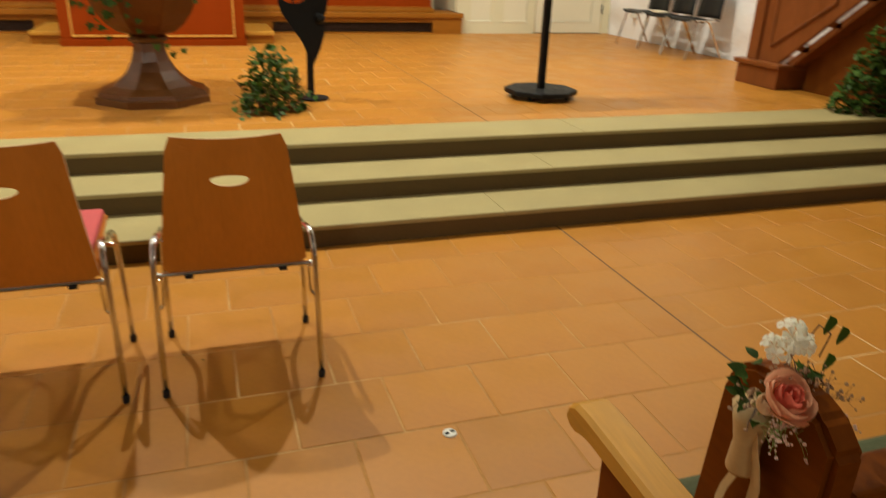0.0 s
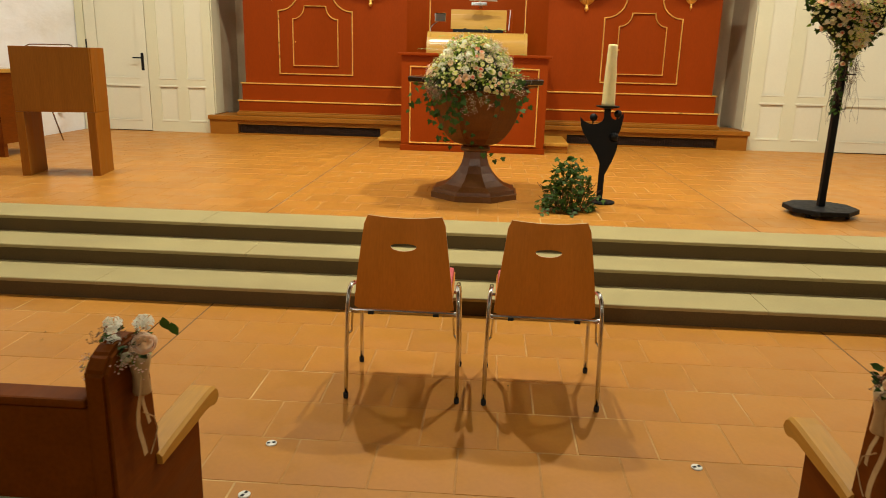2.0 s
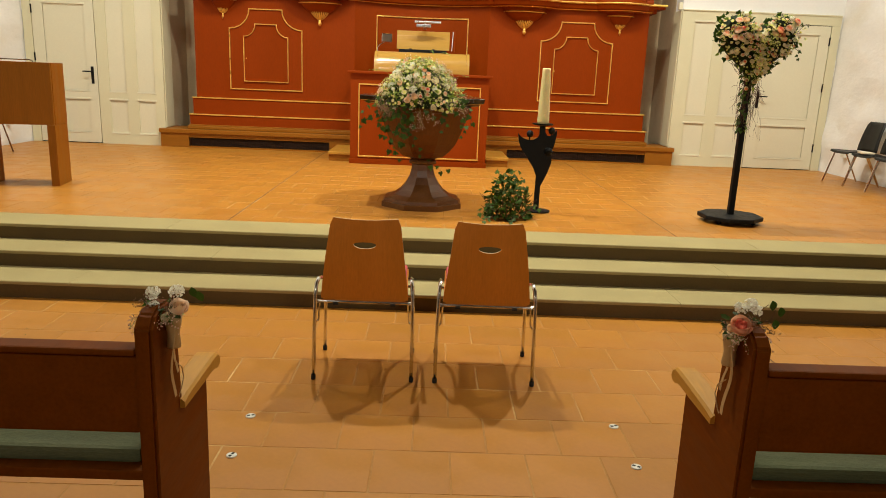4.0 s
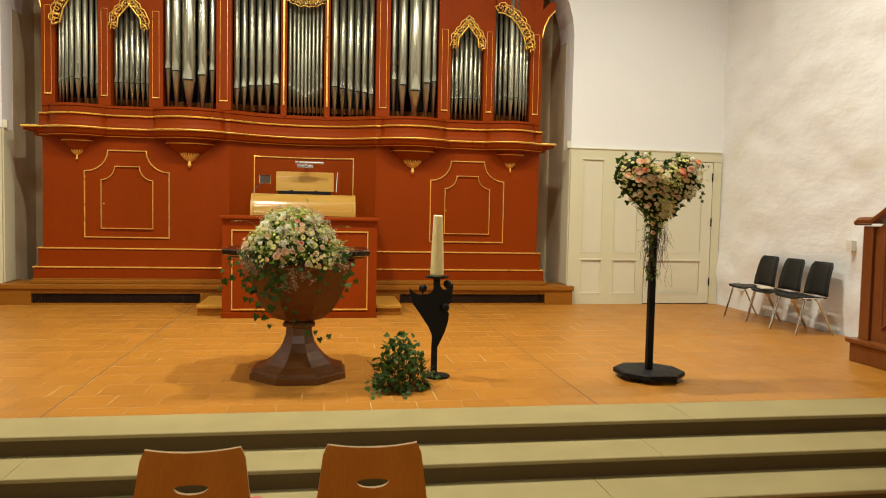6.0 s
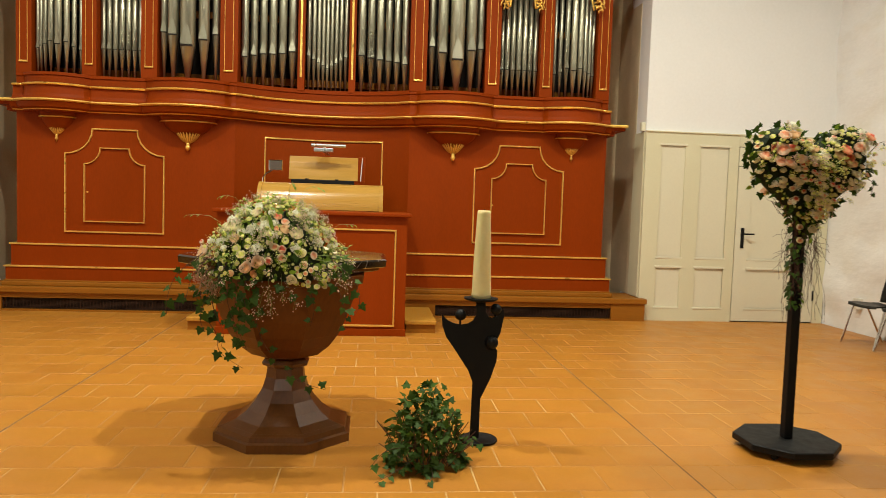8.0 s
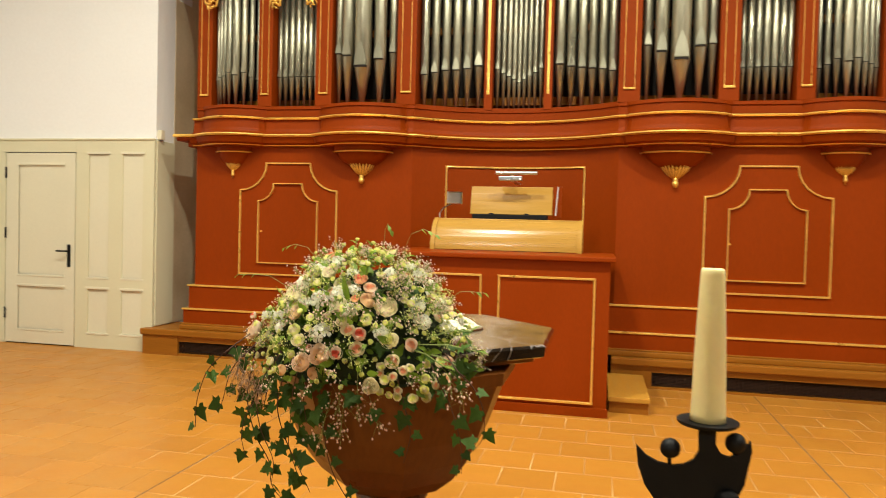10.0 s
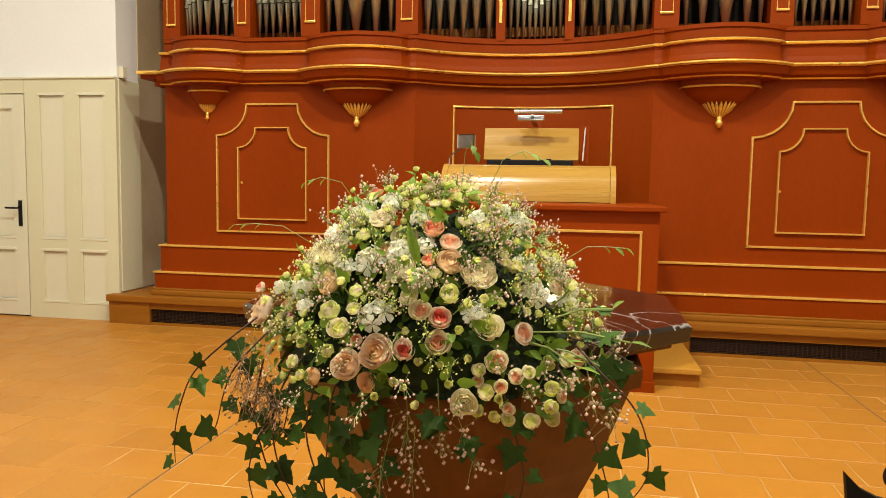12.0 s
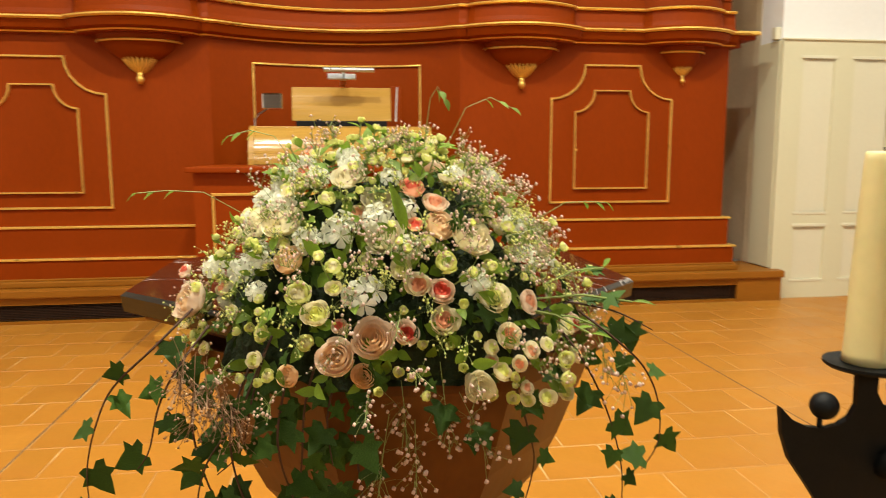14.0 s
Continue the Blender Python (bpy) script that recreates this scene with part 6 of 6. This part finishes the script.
for kind, count, size in hk:
    done = tries = 0
    while done < count and tries < 900:
        tries += 1
        t, f = H2.uniform(0, 6.283), math.sqrt(H2.uniform(0, 1)) * 0.97
        hx, hz = heart_xy(t)
        x, z = hx * f, 0.34 + (hz - 0.34) * f
        if kind in ("pink_rose", "peach_rose") and H2.random() < 0.88:
            x, z = H2.choice((-1, 1)) * 0.17 + H2.gauss(0, 0.06), 0.42 + H2.gauss(0, 0.05)
        bulge = 0.125 * (1 - f ** 3)
        side = -1 if H2.random() < 0.86 else 1
        p = Vector((x, side * (0.055 + bulge * 0.6), z))
        s = size * H2.uniform(0.85, 1.15)
        if not room(p, s, 0.58):
            continue
        placed.append((p, s))
        n = Vector((hx * f * 1.6, side * 0.5, (hz - 0.3) * f * 1.4 + 0.55))
        piece(kind, H2.choice(ROSES[kind]), heart, p, n, s, H2.uniform(0, 6.28))
        done += 1
for k in range(44):
    t, f = H2.uniform(0, 6.283), H2.uniform(0.2, 0.95)
    hx, hz = heart_xy(t)
    p = Vector((hx * f, -0.08, 0.34 + (hz - 0.34) * f))
    piece("white_phlox", H2.choice(PHLOX), heart, p, (hx * f, -0.6, 0.6), 0.024, k)
for k in range(190):
    t = H2.uniform(0, 6.283)
    f = H2.uniform(0.86, 1.05)
    hx, hz = heart_xy(t)
    p = Vector((hx * f, H2.uniform(-0.08, 0.08), 0.34 + (hz - 0.34) * f))
    n = Vector((hx, H2.uniform(-0.5, 0.1), hz - 0.3))
    leaf_piece("leaf", H2.choice(IVY + BLADES[:1]), heart, p, n + Vector((H2.gauss(0, 0.3), 0, H2.gauss(0, 0.3))), Vector((0, -1, 0.2)), H2.uniform(0.028, 0.05))
for k in range(240):
    t, f = H2.uniform(0, 6.283), H2.uniform(0.1, 1.0)
    hx, hz = heart_xy(t)
    leaf_piece("leaf", H2.choice(IVY + BLADES[:1]), heart, (hx * f, -0.075 - 0.05 * (1 - f), 0.34 + (hz - 0.34) * f), (H2.gauss(0, 1), -0.5, H2.gauss(0, 1)), (0, -0.8, 0.6), H2.uniform(0.022, 0.042))
# fine lime blooms and gypsophila between the roses
for me_name, mat, count, ball in (("filigree", M_LIME, 60, 0.0032), ("gypsophila", M_MAUVE, 26, 0.0032)):
    starts = []
    for k in range(count):
        t, f = H2.uniform(0, 6.283), H2.uniform(0.1, 1.0)
        hx, hz = heart_xy(t)
        starts.append(((hx * f, -0.09 - 0.05 * (1 - f ** 3), 0.34 + (hz - 0.34) * f), (hx * f + H2.gauss(0, 0.3), -0.6, hz * f + H2.gauss(0.1, 0.3))))
    stems, balls = sprays(H2, starts, 0.05, 14, ball, 0.0008)
    tagged(part(me_name + "_stem", stems, M_STEM, heart), kind="stuff")
    tagged(part(me_name + "_bloom", balls, mat, heart), kind="stuff")
# garland down the pole, dry twigs
for k in range(100):
    z = H2.uniform(-0.40, 0.12)
    a = H2.uniform(0, 6.28)
    r = 0.025 + 0.06 * max(z + 0.30, 0)
    leaf_piece("leaf", H2.choice(IVY + BLADES[:2]), heart, (-0.03 + r * math.cos(a), r * math.sin(a) - 0.01, z), (math.cos(a), math.sin(a), -0.8), (math.cos(a), math.sin(a) - 0.5, 0.6), H2.uniform(0.025, 0.045))
for x, z in ((-0.055, -0.05), (-0.06, 0.02), (-0.02, 0.10), (-0.05, 0.08)):
    piece("spray_rose", ROSES["spray_rose"][0], heart, (x, -0.06, z), (-0.2, -1, 0.2), 0.02, x * 9)
bm = bmesh.new()
for k in range(70):
    x, y, z = H2.uniform(-0.09, 0.08), H2.uniform(-0.07, 0.05), H2.uniform(-0.15, 0.16)
    pts = [(x, y, z)]
    for j in range(6):
        x, y, z = x + H2.gauss(0, 0.016), y + H2.gauss(0, 0.012), z - H2.uniform(0.02, 0.085)
        pts.append((x * 0.93, y, z))
    tube(bm, pts, 0.0011, 3, False)
for k in range(60):
    t = H2.uniform(2.0, 4.3)
    hx, hz = heart_xy(t)
    pts = [(hx, H2.uniform(-0.06, 0.06), hz)]
    for j in range(5):
        a = pts[-1]
        pts.append((a[0] - (0.028 if hx > 0 else -0.028) * H2.uniform(0.3, 1.3), a[1] + H2.gauss(0, 0.012), a[2] - H2.uniform(0.0, 0.045)))
    tube(bm, pts, 0.0011, 3, False)
tagged(part("dry_twig_tangle", bm, M_TWIG, heart, "thin dry tangled twigs"), kind="stuff")
vine(heart, H2, [(0.32, -0.03, 0.42), (0.37, -0.04, 0.48), (0.41, -0.04, 0.49)], 0.032, 0.03, (0, -1, 0.2))
vine(heart, H2, [(0.30, -0.03, 0.30), (0.35, -0.04, 0.27), (0.34, -0.05, 0.20)], 0.030, 0.03, (0, -1, 0.2))

# ---- ivy bush at the foot of the candle holder, and one by the pulpit stair ----
def bush(name, x, y, z, w, d, h, leaves, label, seed, size=0.04):
    r = random.Random(seed)
    e = thing(name, x, y, z, label, "plant")
    tw = bmesh.new()
    for k in range(60):
        a, q = r.uniform(0, 6.28), math.sqrt(r.random())
        hh = h * r.uniform(0.35, 1) * (1 - 0.45 * q)
        pts = [(0.25 * w * q * math.cos(a), 0.25 * d * q * math.sin(a), 0.0), (0.4 * w * q * math.cos(a), 0.4 * d * q * math.sin(a), hh * 0.7), (0.5 * w * q * math.cos(a), 0.5 * d * q * math.sin(a), hh)]
        tube(tw, pts, 0.0022, 4)
    tagged(part("twig_bunch", tw, M_TWIG, e), kind="stuff")
    for k in range(leaves):
        a, q = r.uniform(0, 6.28), r.random() ** 0.5
        top = h * (1 - q ** 3.2) * r.uniform(0.75, 1.1)
        zz = top * (r.random() ** 0.45)
        lump = 0.82 + 0.3 * noise.noise(Vector((math.cos(a) * 2, math.sin(a) * 2, zz * 6 + seed)))
        px, py = w / 2 * q * math.cos(a) * lump, d / 2 * q * math.sin(a) * lump
        n = Vector((px / w, py / d, 0.25 + zz / h * 0.5))
        tip = n + Vector((r.gauss(0, 0.5), r.gauss(0, 0.5), r.gauss(-0.3, 0.4)))
        leaf_piece("leaf", r.choice(IVY), e, (px, py, max(zz, 0.02)), tip, n + Vector((0, -0.2, 0.5)), size * r.uniform(0.65, 1.2))
    return e


b = bush("ivy_plant", 0.955, -4.53, 0.0, 0.50, 0.42, 0.40, 560, "green ivy plant spreading on the tiled floor", 5)
rb = random.Random(3)
for pts in ([(-0.1, -0.1, 0.12), (-0.2, -0.16, 0.12), (-0.27, -0.18, 0.05)], [(-0.08, -0.1, 0.05), (-0.18, -0.22, 0.03), (-0.25, -0.29, 0.02)], [(0.1, 0.0, 0.1), (0.22, 0.06, 0.11), (0.30, 0.08, 0.07)], [(0.0, -0.12, 0.06), (0.02, -0.22, 0.03), (-0.02, -0.30, 0.02)]):
    vine(b, rb, pts, 0.038, 0.025, (0, -0.6, 1), first=0.02)
bush("foliage_plant", 5.20, -5.22, 0.0, 0.66, 0.44, 0.62, 560, "leafy green shrub standing on the chancel edge", 9, 0.06)

# ---- posies on the pew ends ----
M_RIBBON = material("cream_satin", (0.50, 0.33, 0.15), 0.4, vary=0.12, fine=60, bump=0.05)


def posy(x, side, seed, roses, whites, pods):
    """roses: kind, place, size; whites: place, size; pods: the bend of a seed-pod twig, in metres from the foot."""
    r = random.Random(seed)
    e = thing("pew_posy", x, -8.745, LOW + 0.845, "small posy of a rose and white phlox tied with cream ribbon", "posy", "posies on the pew ends")
    for k, (kind, px, py, pz, s) in enumerate(roses):
        piece(kind, ROSES[kind][k % 2], e, (px, py, pz), (px * 3, -0.55, 0.8), s, k)
    for px, py, pz, s in whites:
        piece("white_phlox", r.choice(PHLOX), e, (px, py, pz), (px * 2, -0.6, 0.8), s, r.uniform(0, 6))
    for k in range(34):
        a = r.uniform(0, 6.28)
        leaf_piece("leaf", r.choice(IVY[:2] + BLADES[1:2] * 3), e, (0.05 * math.cos(a), 0.04 * math.sin(a), r.uniform(-0.015, 0.06)), (math.cos(a), math.sin(a) - 0.3, r.uniform(-0.2, 0.7)), (r.gauss(0, 0.4), -0.5, 0.8), r.uniform(0.018, 0.034))
    st, bl = sprays(r, [((0.03 * r.gauss(0, 1), -0.03, 0.0), (r.gauss(0, 1), -1, r.uniform(-0.4, 0.5))) for k in range(14)], 0.07, 12, 0.0032)
    tagged(part("gypsophila_stem", st, M_STEM, e), kind="stuff")
    tagged(part("gypsophila_bloom", bl, M_MAUVE, e), kind="stuff")
    # dry brown seed heads among the leaves
    st, bl = sprays(r, [((0.02 * r.gauss(0, 1), -0.01, 0.02), (r.gauss(0.5, 0.8), -0.3, r.uniform(0.0, 1.0))) for k in range(10)], 0.085, 16, 0.0034)
    tagged(part("seed_stem", st, M_TWIG, e), kind="stuff")
    tagged(part("seed_head", bl, M_SEED, e, "dry brown seed heads"), kind="stuff")
    # seed-pod twig that leans out
    tw = part("twig", tube(bmesh.new(), [(0.02, 0.02, 0.03)] + [(px * 0.9, 0.04, pz * 0.85) for px, pz in pods], 0.0015, 4), M_TWIG, e)
    for px, pz in pods:
        leaf_piece("pod", BLADES[1], tw, (px, 0.035, pz), (0.25, 0, -0.9), (0, -1, 0.2), 0.046)
    # ribbon: a band and two tails down the pew end
    band = bmesh.new()
    lathe(band, [(0.032, -0.02), (0.036, -0.012), (0.036, 0.004), (0.030, 0.01)], 16)
    part("ribbon_band", band, M_RIBBON, e)
    for px, py, ln, w in ((0.034, -0.03, 0.30, 0.022), (0.030, 0.015, 0.22, 0.016)):
        rings = []
        for k in range(9):
            f = k / 8
            xx = side * (px + 0.008 * math.sin(f * 5 + seed)) if py > -0.1 else side * px
            yy = py + 0.012 * math.sin(f * 7 + seed)
            rings.append([(xx, yy - w / 2, -0.02 - ln * f), (xx, yy + w / 2, -0.02 - ln * f), (xx + side * 0.0015, yy + w / 2, -0.02 - ln * f), (xx + side * 0.0015, yy - w / 2, -0.02 - ln * f)])
        part("ribbon_tail", skin(bmesh.new(), rings), M_RIBBON, e, "hanging cream ribbon tail")
    cuff = bmesh.new()
    lathe(cuff, [(0.036, 0.0), (0.030, -0.03), (0.022, -0.07), (0.026, -0.12), (0.024, -0.125), (0.018, -0.07)], 14, side * 0.030, -0.005)
    part("satin_cuff", cuff, M_RIBBON, e, "gathered beige satin cuff", smooth=True)
    loop = [(side * 0.036, -0.02, -0.18), (side * 0.042, 0.03, -0.22), (side * 0.040, 0.05, -0.27), (side * 0.038, 0.02, -0.31), (side * 0.037, 0.0, -0.33)]
    part("cord", tube(bmesh.new(), loop, 0.0022, 5), M_RIBBON, e)
    e.scale = (0.70, 0.70, 0.70)
    return e


posy(-0.388, 1, 1, (("peach_rose", 0.062, -0.03, 0.03, 0.040), ("cream_rose", 0.02, -0.05, 0.0, 0.018)), ((-0.035, -0.01, 0.085, 0.030), (-0.03, -0.03, 0.04, 0.026), (0.04, 0.02, 0.085, 0.030)), ((0.09, 0.10), (0.115, 0.085)))
posy(1.126, -1, 2, (("pink_rose", -0.025, -0.05, 0.035, 0.046), ("peach_rose", -0.055, -0.045, 0.03, 0.022)), ((-0.01, 0.0, 0.10, 0.028), (0.035, 0.02, 0.11, 0.028), (0.065, 0.02, 0.085, 0.022)), ((0.125, 0.125), (0.16, 0.10), (0.145, 0.05)))
# a few petals and seeds on the nave floor
for x, y, a, s in ((-1.95, -6.62, 10, 0.02), (-1.9, -6.72, 60, 0.018), (0.46, -6.98, 30, 0.014), (0.40, -6.93, 80, 0.012)):
    p = tagged(new("fallen_leaf", BLADES[1]), "small dry leaf fallen on the tiles", "leaf", "fallen leaves on the floor")
    p.matrix_basis = pose(x, y - 0.07, LOW + 0.006, 0, 0, a) @ Matrix.Scale(s, 4)

# ---- floor tiles ----
def tile_mesh(w, d):
    bm = bmesh.new()
    box(bm, -w / 2, -d / 2, -0.012, w / 2, d / 2, 0.0)
    top = [e for e in bm.edges if all(abs(v.co.z) < 1e-6 for v in e.verts)]
    bmesh.ops.bevel(bm, geom=top, offset=0.0025, segments=1, affect="EDGES")
    me = bpy.data.meshes.new("tile")
    bm.to_mesh(me)
    bm.free()
    me.materials.append(M_TILE)
    return me


PITCH, GAP = 0.3045, 0.0042


def lay(floor, top, y0, y1, near, first_x):
    """Rows of square tiles in running bond; those in the middle band are pieces of their own."""
    shared = {}
    rest_v, rest_f = [], []
    rnd = random.Random(int(-y0 * 100))
    row, y = 0, y1
    while y > y0 + 0.02:
        d = min(PITCH, y - y0)
        yc = y - d / 2
        bands = ((WEST, JOINTS[0] - 0.0025), (JOINTS[0] + 0.0025, JOINTS[1] - 0.0025), (JOINTS[1] + 0.0025, EAST))
        for b, (xa, xb) in enumerate(bands):
            start = first_x + (row % 2) * PITCH / 2
            k0 = math.floor((xa - start) / PITCH)
            for k in range(k0, k0 + 60):
                x0, x1 = max(xa, start + k * PITCH), min(xb, start + (k + 1) * PITCH)
                if x1 - x0 < 0.02 or x0 >= xb:
                    continue
                w, dd = x1 - x0 - GAP, d - GAP
                xc, lift = (x0 + x1) / 2, rnd.uniform(-0.0004, 0.0006)
                if b == 1 and near[0] < yc < near[1]:
                    key = (round(w, 3), round(dd, 3))
                    if key not in shared:
                        shared[key] = tile_mesh(*key)
                    t = new("tile", shared[key])
                    t.parent = floor
                    t.location = (xc, yc, top + lift)
                    t.rotation_euler = (rnd.gauss(0, 0.0008), rnd.gauss(0, 0.0008), rnd.gauss(0, 0.0015))
                else:
                    n = len(rest_v)
                    z = top + lift
                    c = 0.0025
                    for zz, s in ((z, c), (z - 0.0025, 0), (z - 0.012, 0)):
                        rest_v += [(xc - w / 2 + s, yc - dd / 2 + s, zz), (xc + w / 2 - s, yc - dd / 2 + s, zz), (xc + w / 2 - s, yc + dd / 2 - s, zz), (xc - w / 2 + s, yc + dd / 2 - s, zz)]
                    rest_f.append((n, n + 1, n + 2, n + 3))
                    for r in (0, 4):
                        for j in range(4):
                            m = (j + 1) % 4
                            rest_f.append((n + r + 4 + j, n + r + 4 + m, n + r + m, n + r + j))
        y -= PITCH
        row += 1
    me = bpy.data.meshes.new("tile_field")
    me.from_pydata(rest_v, [], rest_f)
    me.materials.append(M_TILES)
    ob = new("tile_field", me)
    ob.parent = floor
    tagged(ob, kind="stuff")


lay(floor_up, 0.0, EDGE, 0.61, (-5.1, -0.4), -0.194)
lay(floor_low, LOW, -23.0, -5.7755, (-10.0, -5.9), -0.049)
